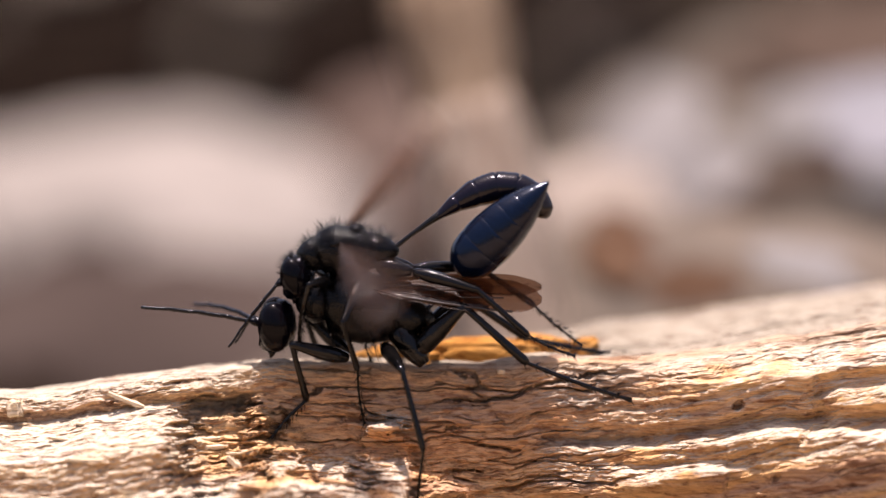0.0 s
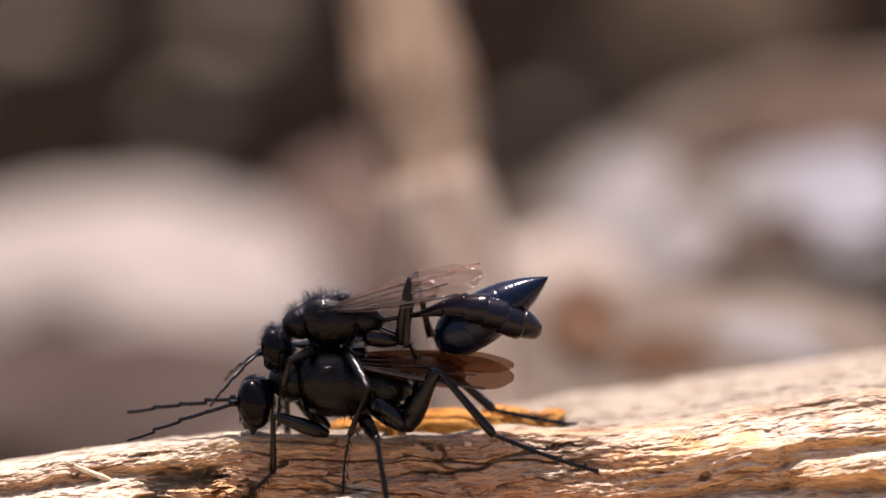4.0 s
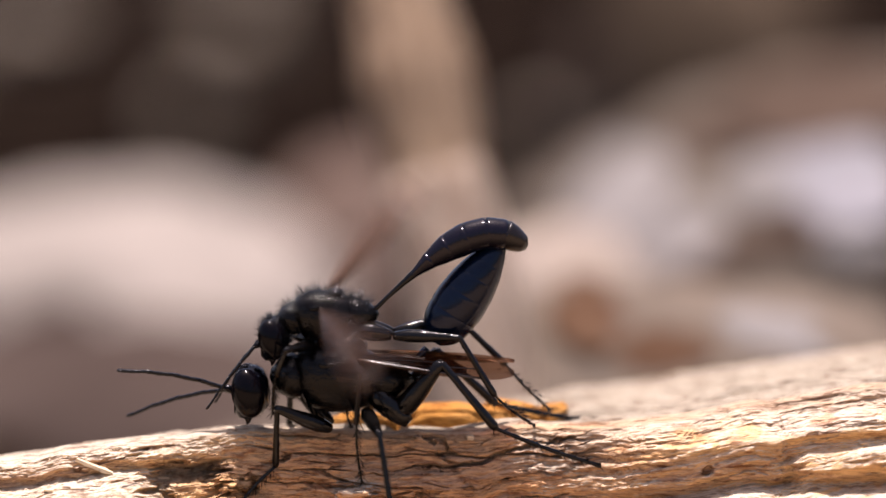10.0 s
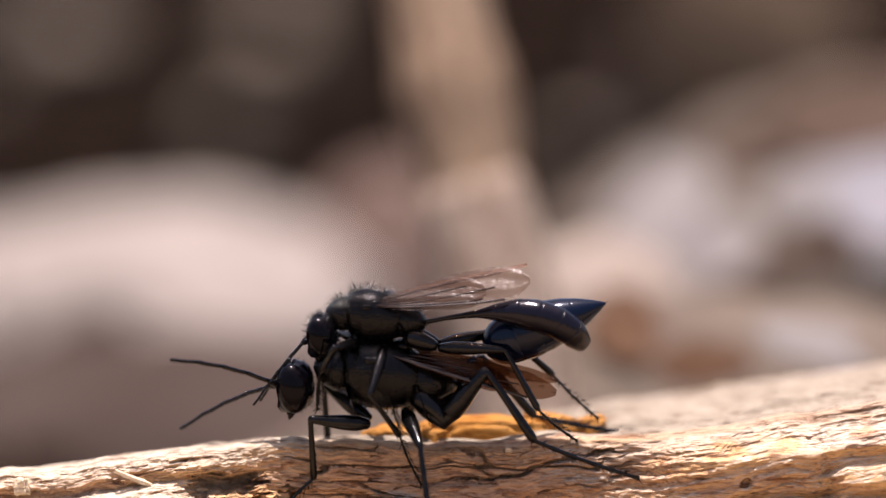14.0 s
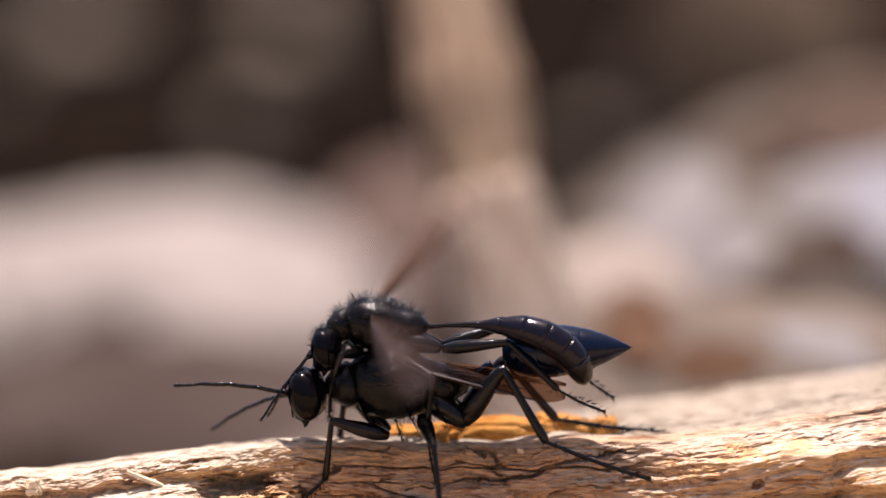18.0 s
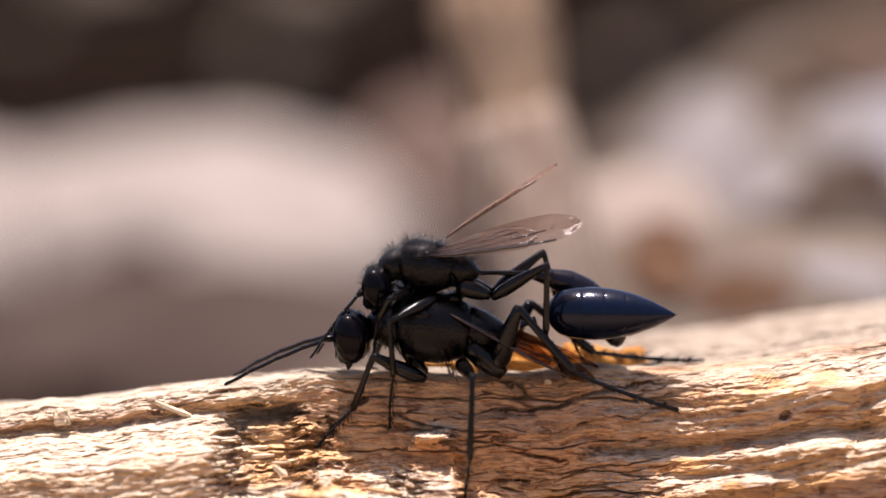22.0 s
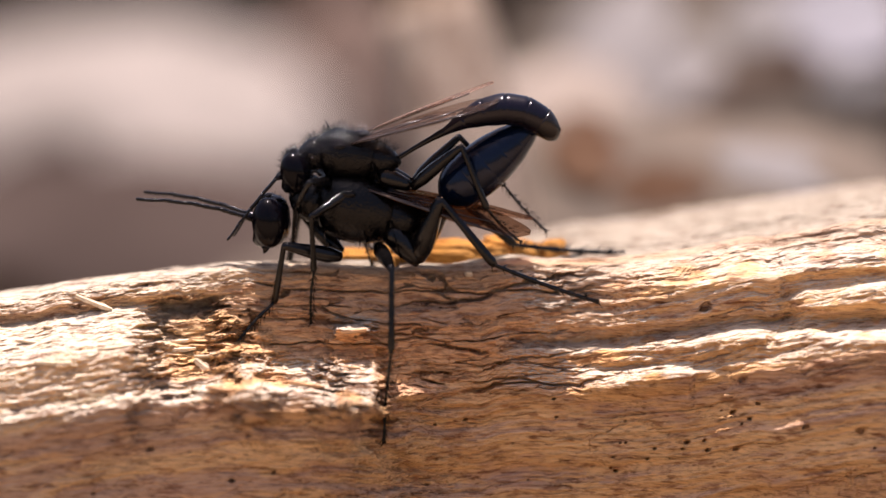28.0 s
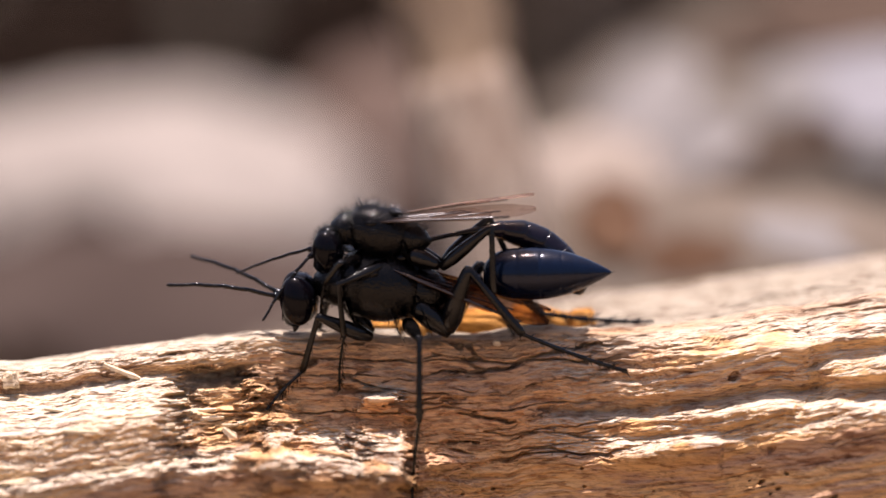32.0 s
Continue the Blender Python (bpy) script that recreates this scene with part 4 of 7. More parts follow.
        w_g.parent = w
    for i in range(6):
        a, b = cuts[i], cuts[i + 1]
        over = 0.035 if i < 5 else 0.0
        rows = []
        m = 9
        for j in range(m + 1):
            u = a + (b + over - a) * j / m
            edge = 0.985 if j == 0 else (1.0 + 0.012 * min(1, j / 3))
            if i < 5 and j == m:
                edge = 0.97
            rows.append(((u - a) * G, 0, rad(min(1, u)) * edge))
        if i == 5 and male:
            rows.append(((1.035 - a) * G, -0.05, 0.2))
        bm = tube([(x, z, r, r * 0.96) for x, z, r in rows], 28)
        t = part("tergite", bm, mat if not (male and i == 5) else M_TIP, w if male else p["gaster"])
        if male:
            p["tergite_%d" % i] = t
        else:
            t.location = (a * G * MM, 0, 0)
    p["cuts"] = cuts
    if not male:
        bm = bmesh.new()
        spike(bm, (G - 0.1, 0, 0), (0.35, 0, 0.05), 0.04)
        for q in range(40):
            rnd = random.Random(q)
            u = rnd.uniform(0.6, 0.98)
            ang = rnd.uniform(0, 6.28)
            r = rad(u)
            spike(bm, (u * G, math.cos(ang) * r * .96, math.sin(ang) * r), (0.16, math.cos(ang) * 0.14, math.sin(ang) * 0.14), 0.01)
        part("sting", bm, M_TIP, p["gaster"])
    # wings
    for side, sg in (("near", -1), ("far", 1)):
        ln, ch = (9.4, 2.5) if male else (10.2, 2.7)
        bm = wing_blade(ln, ch)
        vb = wing_veins(ln, ch)
        if side == "near":
            for b_ in (bm, vb):
                bmesh.ops.scale(b_, vec=(1, -1, 1), verts=b_.verts)
                bmesh.ops.reverse_faces(b_, faces=b_.faces)
        p["wing_" + side] = part("forewing", bm, M_WING if male else M_WING_F, w, "smoky see-through veined wing")
        part("vein", vb, M_VEIN, p["wing_" + side])
        bm = wing_blade(ln * 0.72, ch * 0.85)
        if side == "near":
            bmesh.ops.scale(bm, vec=(1, -1, 1), verts=bm.verts)
            bmesh.ops.reverse_faces(bm, faces=bm.faces)
        p["hwing_" + side] = part("hindwing", bm, M_WING if male else M_WING_F, w, "smoky see-through hind wing")
    # legs: femur, tibia and tarsus
    sizes = p["sizes"] = ({"fore": (2.6, 2.2, 2.6), "mid": (3.7, 3.5, 3.6), "hind": (3.9, 4.0, 3.9)} if male else
                          {"fore": (3.5, 3.9, 3.2), "mid": (3.6, 4.8, 5.6), "hind": (4.1, 5.0, 6.9)})
    thick = ({"fore": 0.30, "mid": 0.31, "hind": 0.35} if male else {"fore": 0.42, "mid": 0.40, "hind": 0.56})
    for leg, (a, b, c) in sizes.items():
        for side in ("near", "far"):
            if leg == "hind":
                p["hind_coxa_" + side] = part("coxa", tube([(-0.5 * k, 0, 0.4 * k), (0, 0, 0.62 * k), (0.7 * k, 0, 0.62 * k), (1.5 * k, 0, 0.45 * k), (1.9 * k, 0, 0.3 * k)], 14), M_LEG, w)
            p[leg + "_femur_" + side] = part("femur", leg_piece("femur", a, thick[leg]), M_LEG, w)
            p[leg + "_tibia_" + side] = part("tibia", leg_piece("tibia", b, thick[leg] * (0.8 if male else 0.66)), M_LEG, w)
            p[leg + "_tarsus_" + side] = part("tarsus", leg_piece("tarsus", c, thick[leg] * 0.66, not male and leg == "fore"), M_LEG, w)
    return p


FEMALE = build_wasp("wasp", 1.22, False, "black wasp with a steel-blue abdomen standing on the log")
MALE = build_wasp("wasp", 0.87, True, "smaller hairy black wasp clinging to the back of another")


def build_visitor():
    """A thread-waisted wasp in flight, facing +x; its wings are keyed on their own."""
    w = new("wasp")
    tagged(w, "slender black flying wasp with an orange and blue-black abdomen", "wasp")
    thorax = part("thorax", loft(bmesh.new(), [(-2.2, 0, -0.1, 0.25, 0.25), (-1.9, 0, 0, 0.75, 0.8), (-1.0, 0, 0.15, 1.0, 1.1), (0.2, 0, 0.2, 1.05, 1.2), (1.2, 0, 0.1, 0.9, 0.95), (1.9, 0, 0, 0.55, 0.6), (2.1, 0, 0, 0.2, 0.25)], 18), M_THORAX, w)
    part("hair", hairs([(-0.3, 0, 0.15, 1.7, 1.0, 1.1)], 500, 0.15, 0.4, 61, 0.3, 0.012), M_HAIR, thorax, "short dark body hair")
    head = part("head", loft(bmesh.new(), [(2.1, 0, 0, 0.4, 0.4), (2.3, 0, 0, 1.0, 0.9), (2.7, 0, -0.05, 1.15, 1.05), (3.1, 0, -0.15, 0.9, 0.8), (3.35, 0, -0.25, 0.4, 0.4)], 18), M_HEAD, w)
    for sd in (-1, 1):
        part("compound_eye", ball(2.7, sd * 0.72, 0.05, 0.5, 0.5, 0.85, 16), M_EYE, head)
        part("mandible", loft(bmesh.new(), [(3.1, sd * 0.45, -0.8, 0.16, 0.16), (3.3, sd * 0.3, -1.15, 0.1, 0.1), (3.35, sd * 0.1, -1.4, 0.04, 0.04)], 8), M_HEAD, head)
        part("antenna", loft(bmesh.new(), [(3.2, sd * 0.3, 0.3, 0.09, 0.09), (3.7, sd * 0.5, 0.9, 0.11, 0.11), (4.8, sd * 1.0, 1.2, 0.1, 0.1), (6.0, sd * 1.5, 0.9, 0.09, 0.09), (6.9, sd * 1.8, 0.3, 0.06, 0.06)], 8), M_LEG, w)
    part("petiole", loft(bmesh.new(), [(-2.0, 0, -0.1, 0.12, 0.12), (-3.4, 0, 0.25, 0.11, 0.11), (-4.8, 0, 0.7, 0.14, 0.14), (-5.3, 0, 0.85, 0.2, 0.2)], 10), M_LEG, w)
    gaster = part("gaster", loft(bmesh.new(), [(-5.1, 0, 0.8, 0.16, 0.16, 15), (-5.9, 0, 1.05, 0.40, 0.40, 15), (-7.0, 0, 1.35, 0.62, 0.62, 15), (-8.1, 0, 1.6, 0.74, 0.74, 12), (-8.9, 0, 1.75, 0.70, 0.70, 10)], 16), M_ORANGE, w, "orange fore part of the abdomen")
    part("tergite", loft(bmesh.new(), [(-8.8, 0, 1.74, 0.72, 0.72, 8), (-9.6, 0, 1.8, 0.80, 0.80, 5), (-10.8, 0, 1.8, 0.66, 0.66, 0), (-11.8, 0, 1.7, 0.32, 0.32, -3), (-12.1, 0, 1.65, 0.05, 0.05, -3)], 16), M_GASTER, gaster, "blue-black end of the abdomen")
    for x, reach, drop in ((1.0, 0.8, 2.6), (-0.3, -1.2, 3.4), (-1.5, -3.6, 3.6)):
        for sd in (-1, 1):
            a, b, c, d = (x, sd * 0.6, -0.8), (x + reach * 0.35, sd * 2.0, -1.3), (x + reach, sd * 2.1, -drop), (x + reach * 1.7, sd * 1.9, -drop - 1.8)
            leg = part("leg", loft(bmesh.new(), [(*a, 0.3, 0.3), (*[(p + q) / 2 for p, q in zip(a, b)], 0.32, 0.32), (*b, 0.2, 0.2)], 10), M_LEG, w)
            part("tibia", loft(bmesh.new(), [(*b, 0.2, 0.2), (*[(p + q) / 2 for p, q in zip(b, c)], 0.17, 0.17), (*c, 0.18, 0.18)], 8), M_LEG, leg)
            part("tarsus", loft(bmesh.new(), [(*c, 0.12, 0.12), (*d, 0.06, 0.06)], 6), M_LEG, leg)
    wings = []
    for name, ln, ch, x in (("forewing", 7.4, 2.0, 0.3), ("hindwing", 5.4, 1.6, -0.6)):
        for sd in (-1, 1):
            bm, vb = wing_blade(ln, ch), wing_veins(ln, ch)
            if sd < 0:
                for b_ in (bm, vb):
                    bmesh.ops.scale(b_, vec=(1, -1, 1), verts=b_.verts)
                    bmesh.ops.reverse_faces(b_, faces=b_.faces)
            ob = part(name, bm, M_WING_C, w, "clear see-through wing")
            part("vein", vb, M_VEIN, ob)
            wings.append((ob, sd, Vector((x, sd * 0.7, 1.0))))
    return w, wings


VISITOR, VISITOR_WINGS = build_visitor()


# ---------------------------------------------------------------- the ground and what lies behind, out of focus
def build_ground():
    bm = bmesh.new()
    bmesh.ops.create_grid(bm, x_segments=150, y_segments=150, size=1)
    for v in bm.verts:
        r = v.co.copy()
        x, y = math.copysign(abs(r.x) ** 2.6, r.x) * 60, math.copysign(abs(r.y) ** 2.6, r.y) * 60 + 0.3
        near = max(0.0, 1 - math.hypot(x, y - 0.3) / 4)
        z = -0.034 + near * 0.010 * (noise.noise(Vector((x * 9, y * 9, 0))) - 0.5) + near * 0.004 * noise.noise(Vector((x * 40, y * 40, 3)))
        v.co = Vector((x, y, z)) * 1000
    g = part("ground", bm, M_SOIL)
    tagged(g, "dark forest soil with leaf litter", "ground", kind="structure")


def boulder(name, x, y, z, rx, ry, rz, mat, label, cat, turn=0, tip=0, seed=0, rough=0.28, pitch=0, square=1.0):
    bm = bmesh.new()
    bmesh.ops.create_icosphere(bm, subdivisions=5, radius=1)
    for v in bm.verts:
        p = v.co.copy()
        k = 1 + rough * noise.noise(p * 1.3 + Vector((seed * 3.1, 0, 0))) + 0.06 * noise.noise(p * 5 + Vector((0, seed, 0)))
        v.co = Vector([math.copysign(abs(c) ** square, c) * r * k for c, r in zip(p, (rx, ry, rz))])
    ob = part(name, bm, mat)
    ob.matrix_world = pose(x * MM, y * MM, z * MM, pitch, tip, turn)
    tagged(ob, label, cat)
    return ob


def stick(name, a, b, r0, r1, mat, label, seed=0, knots=3, lit_part=None):
    """A knotty stick from a to b; the last argument: paler wood for its lower end, sunlight put into the colour, and
    how far that reaches.
    """
    a, b = Vector(a), Vector(b)
    L = (b - a).length

    def rings(upto, swell):
        for i in range(41):
            u = upto * i / 40
            r = (r0 + (r1 - r0) * u) * swell
            r *= 1 + 0.10 * noise.noise(Vector((u * 6, seed, 0))) + 0.12 * math.exp(-((u * knots % 1 - 0.5) / 0.08) ** 2)
            yield (u * L, 0.16 * r0 * math.sin(u * 5 + seed), 0.2 * r0 * math.sin(u * 4 + seed * 2), r, r * 0.92)

    bm = loft(bmesh.new(), list(rings(1.0, 1.0)), 18)
    for v in bm.verts:
        v.co += Vector((0, 0, 0.05 * r0 * noise.noise(v.co * 0.25)))
    ob = part(name, bm, mat)
    if lit_part:
        bm = loft(bmesh.new(), list(rings(lit_part[1], 1.07)), 24)
        for v in bm.verts:
            if v.co.x > 0.8 * lit_part[1] * L:
                v.co.x += 2.5 * noise.noise(Vector((v.co.y * 0.5, v.co.z * 0.5, seed)))
        part("lit_sleeve", bm, lit_part[0], ob, "paler lower part of the branch, sunlight put into its colour")
    ob.matrix_world = aim(a * MM, b * MM)
    tagged(ob, label, "branch")
    return ob


build_ground()
boulder("rock", -41.4, 250.0, -32.3, 32.4, 50.0, 19.7, M_ROCK, "rounded tan rock on the forest floor", "rock", 4, 1, 1, 0.1, 0, 0.72)
boulder("rock", -74.3, 225.0, -27.7, 23.5, 35.0, 17.3, M_ROCK, "low brown rock beside a larger one", "rock", 0, 0, 6, 0.12, 0)
# dark lump added where only shade lies under the big rock
boulder("stone", -40.8, 180.0, -30.7, 8.6, 6.0, 14.3, M_GAP_SHADE, "dark lump standing in for the shade under a rock", "stone", 0, 0, 4, 0.2, 0)
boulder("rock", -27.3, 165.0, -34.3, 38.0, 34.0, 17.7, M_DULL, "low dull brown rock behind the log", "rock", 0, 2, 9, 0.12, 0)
boulder("soil_clod", -6.4, 285.0, -26.0, 15.4, 30.0, 17.0, M_CLOD, "reddish brown clod of soil behind the rock", "soil clod", 0, 0, 17, 0.2, 0)
stick("branch", (8.6, 45.0, -36.0), (-1.9, 84.0, 32.3), 4.81, 4.58, M_STICK, "thick dried branch leaning behind the log, sunlit tone painted on its lower part", 2, 2, (M_BRANCH_LIT, 0.63))
boulder("rock", 34.5, 150.0, -14.6, 37.7, 52.0, 23.6, M_PINK, "long tilted slab of pinkish tan rock", "rock", 0, -29, 3, 0.05, 0)
boulder("stone", 19.7, 127.1, 1.2, 6.0, 10.6, 1.0, M_PALE, "pale grey stone lying on a slab", "stone", 0, -35, 5, 0.25, 13)
boulder("stone", 23.6, 112.5, -2.1, 5.2, 5.9, 1.0, M_PALE, "pale grey stone lying on a slab", "stone", 0, -34, 15, 0.25, 25)
boulder("stone", 39.0, 112.2, 4.0, 5.7, 9.2, 1.0, M_WHITE, "whitish stone with a bluish cast", "stone", 0, -9, 25, 0.25, 27)
boulder("stone", 33.2, 114.3, 3.5, 4.2, 5.2, 1.0, M_PALE, "small pale grey stone", "stone", 0, -19, 35, 0.25, 24)
boulder("bark_piece", 40.3, 127.9, 9.8, 10.4, 12.0, 1.0, M_BROWN, "reddish brown piece of bark", "bark piece", 0, -9, 45, 0.25, 13)
boulder("bark_piece", 30.5, 128.8, 7.3, 6.0, 6.9, 1.0, M_BROWN, "thin brown piece of bark on a slab", "bark piece", 0, -21, 55, 0.25, 12)
boulder("bark_piece", 31.7, 106.8, -1.4, 7.7, 2.7, 1.0, M_BROWN, "thin brown piece of bark on a slab", "bark piece", 0, -22, 65, 0.25, 34)
boulder("bark_piece", 40.1, 104.6, -1.2, 3.6, 2.7, 1.0, M_PALE, "small grey piece of bark", "bark piece", 0, -3, 75, 0.25, 43)
boulder("stone", 10.8, 100.0, -24.3, 13.1, 22.0, 25.7, M_TANL, "flat tan stone behind the log", "stone", 0, 5, 8, 0.15, 0)
boulder("rock", 17.1, 72.0, -28.0, 39.2, 26.0, 27.0, M_TAN, "low pale brown rock behind the log", "rock", 0, -3, 21, 0.06, 0)
boulder("stone", 28.8, 63.5, -3.4, 4.9, 3.8, 1.0, M_PALE, "small pale stone on a low rock", "stone", 0, 11, 85, 0.25, 20)
boulder("bark_piece", 13.2, 66.5, -1.8, 2.7, 7.9, 1.0, M_RUST, "rust brown piece of bark behind the log", "bark piece", 0, -6, 95, 0.25, 13)
boulder("bark_piece", 19.0, 59.4, -4.3, 4.4, 2.9, 1.0, M_RUST, "rust brown piece of bark behind the log", "bark piece", 0, 1, 97, 0.25, 30)
stick("twig", (14.1, 67.6, -1.5), (18.4, 58.2, -5.0), 0.90, 1.06, M_TWIG, "thin reddish brown twig", 3, 2)
boulder("stone", 50.8, 380.0, -7.5, 19.3, 60.0, 28.5, M_FARTAN, "tan stone far off on the soil", "stone", 0, -8, 31, 0.2, 0)
boulder("stone", 38.9, 420.0, -15.2, 11.4, 60.0, 20.8, M_DULL, "brown stone far off on the soil", "stone", 0, 0, 33, 0.2, 0)
boulder("pebble", -142.5, 1046.1, -31.0, 17.9, 17.9, 12.5, M_OLIVE, "tan pebble on dark soil", "pebble", 0, 0, 41, 0.25, 0)
boulder("pebble", -168.7, 1224.3, -31.0, 11.9, 11.9, 8.3, M_ROCK, "tan pebble on dark soil", "pebble", 0, 0, 16, 0.25, 0)
boulder("pebble", -63.0, 979.7, -31.0, 15.8, 15.8, 11.1, M_OLIVE, "tan pebble on dark soil", "pebble", 0, 0, 46, 0.25, 0)
boulder("pebble", -92.3, 1746.1, -31.0, 19.5, 19.5, 13.7, M_OLIVE, "tan pebble on dark soil", "pebble", 0, 0, 41, 0.25, 0)
boulder("pebble", -106.0, 849.2, -31.0, 4.6, 4.6, 3.2, M_FARTAN, "small tan pebble on dark soil", "pebble", 0, 0, 41, 0.25, 0)
boulder("pebble", -56.0, 626.9, -31.0, 6.7, 6.7, 4.7, M_OLIVE, "small tan pebble on dark soil", "pebble", 0, 0, 41, 0.25, 0)
boulder("pebble", 28.9, 578.4, -31.0, 5.7, 5.7, 4.0, M_OLIVE, "small tan pebble on dark soil", "pebble", 0, 0, 26, 0.25, 0)
boulder("pebble", 47.7, 849.2, -31.0, 4.2, 4.2, 3.0, M_PINK, "small tan pebble on dark soil", "pebble", 0, 0, 36, 0.25, 0)
boulder("pebble", 241.2, 1899.9, -31.0, 17.6, 17.6, 12.3, M_FARTAN, "tan pebble on dark soil", "pebble", 0, 0, 11, 0.25, 0)
boulder("pebble", -135.7, 772.3, -31.0, 4.9, 4.9, 3.4, M_OLIVE, "small tan pebble on dark soil", "pebble", 0, 0, 11, 0.25, 0)



def build_litter():
    """Dead leaves strewn over the ground: one sheet of curled leaves."""
    rnd = random.Random(12)
    verts, faces = [], []
    for k in range(900):
        y = 0.07 + 1.6 * rnd.random() ** 1.6
        x = rnd.uniform(-1, 1) * (0.16 + 0.25 * y)
        s = rnd.uniform(0.005, 0.014)
        ang = rnd.uniform(0, 6.28)
        tilt = rnd.uniform(-0.5, 0.5)
        z = -0.030 + rnd.uniform(-0.004, 0.003)
        base = len(verts)
        m = Matrix.Translation((x, y, z)) @ Matrix.Rotation(ang, 4, "Z") @ Matrix.Rotation(tilt, 4, "X")
        for u in (-1, -0.6, -0.1, 0.4, 0.8, 1.1):
            w = 0.5 * (1 - abs(u / 1.12) ** 2.2)
            for q in (-1, 0, 1):
                verts.append(m @ Vector((u * s, q * w * s, 0.22 * s * (q * q) + 0.1 * s * u * u)))
        for i in range(5):
            for j in range(2):
                a = base + i * 3 + j
                faces.append((a, a + 3, a + 4, a + 1))
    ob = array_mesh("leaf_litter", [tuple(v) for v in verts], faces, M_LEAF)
    ob.modifiers.new("thickness", "SOLIDIFY").thickness = 0.0003
    tagged(ob, "brown curled dead leaves strewn on the soil", "leaf litter", kind="stuff")


build_litter()


# ---------------------------------------------------------------- what moves
# Poses of the pair in side view: (x, z) in millimetres. head, chest, hind hip, hind knee, abdomen base and tip;
# feelers and wing tips; buzz: the upper wasp fans its wings; side: its abdomen lies in front (-1) or behind (1).
POSES = []


def pair(t, **at):
    POSES.append((t, at))


FEET = {
    "fore_ankle_near": Vector((-8.33, -0.61, -1.85)),
    "fore_near": Vector((-10.28, -1.69, -3.82)),
    "mid_ankle_near": Vector((-1.38, -5.20, -3.97)),
    "mid_near": Vector((-1.81, -4.62, -9.36)),
    "hind_ankle_near": Vector((4.68, -2.40, 0.69)),
    "hind_near": Vector((11.32, -0.75, -1.99)),
    "fore_ankle_far": Vector((-7.64, 3.20, -0.26)),
    "fore_far": Vector((-9.05, 4.00, -1.12)),
    "mid_ankle_far": Vector((-3.22, 4.00, -0.36)),
    "mid_far": Vector((-1.68, 4.60, -1.05)),
    "hind_ankle_far": Vector((6.01, 2.60, 1.06)),
    "hind_far": Vector((12.88, 4.00, 0.28)),
    "hind_ankle_far_before": Vector((4.79, 2.60, 1.34)),
    "hind_far_before": Vector((9.63, 3.40, 0.36)),
}

pair(0, fr=32, fh=(-10.02, 2.54), ft=(-5.02, 3.18), fb=(-1.87, 1.06), fk=(2.16, 4.50), gb=(0.31, 5.48), gt=(5.95, 11.09), mh=(-8.89, 5.48), mt=(-5.74, 6.71), mp=(-3.07, 7.05), mb=(-0.65, 8.41), mm=(2.97, 10.70), me=(5.96, 9.05), fa=(-18.21, 3.87), fa2=(-15.46, 2.88), ma=(-13.92, 0.11), w1=(-5.24, 10.60), fw=(5.41, 3.03), mk=(-5.70, 4.02), mf=(-4.82, -3.82), mfy=-1.03, buzz=1, side=1, mk2=(1.99, 4.89), mf2=(4.40, 2.56), ffk=(-9.42, 2.38))
pair(0.5, fr=32, fh=(-9.93, 2.38), ft=(-5.07, 3.21), gb=(0.02, 4.93), gt=(8.24, 7.96), mt=(-5.89, 6.40), mh=(-8.85, 4.93), mp=(-3.13, 6.89), mb=(-0.22, 7.77), mm=(4.36, 10.49), me=(7.85, 8.25), w1=(-3.83, 12.73), buzz=1, fa=(-18.02, 4.20), fa2=(-17.70, 2.13), ma=(-13.96, 1.17), side=1, fw=(5.84, 3.21), fb=(-1.37, 1.11), fk=(2.15, 4.48), ffk=(-8.99, 2.35), mk=(-4.72, 4.23), mk2=(1.31, 5.64), mf2=(3.24, 2.89), mf=(-4.82, -3.82), mfy=-1.03)
pair(1, fr=32, wr=20, fh=(-10.19, 1.98), ft=(-4.41, 2.97), fb=(-1.11, 1.00), fk=(1.90, 4.29), gb=(0.10, 5.18), gt=(8.57, 7.38), mh=(-8.86, 5.18), mt=(-5.46, 6.64), mp=(-2.56, 6.79), mb=(0.34, 7.13), mm=(4.21, 8.25), me=(7.62, 4.20), fa=(-17.84, 4.20), fa2=(-17.89, 3.36), ma=(-13.17, -0.20), w1=(3.00, 10.54), w2=(3.48, 9.18), fw=(5.68, 2.72), mk=(-3.75, 4.44), mf=(-4.82, -3.82), mfy=-1.03, side=-1, mk2=(0.63, 6.39), mf2=(2.07, 3.23), ffk=(-8.81, 2.17))
pair(1.5, fr=34, fh=(-9.95, 1.81), ft=(-4.61, 2.55), gt=(8.31, 8.28), gb=(1.45, 5.00), mh=(-8.48, 5.00), mt=(-5.08, 5.74), mp=(-2.42, 6.13), mb=(0.00, 5.98), mm=(3.39, 6.96), me=(7.02, 5.49), w1=(3.62, 9.98), w2=(3.87, 8.42), fa=(-17.94, 3.78), fa2=(-14.07, 2.69), ma=(-13.51, 0.02), side=-1, fw=(5.82, 2.69), fb=(-0.84, 0.97), fk=(2.24, 3.97), ffk=(-8.90, 1.95), mk=(-3.93, 3.82), mk2=(1.87, 5.69), mf2=(2.95, 3.12), mf=(-4.82, -3.82), mfy=-1.03)
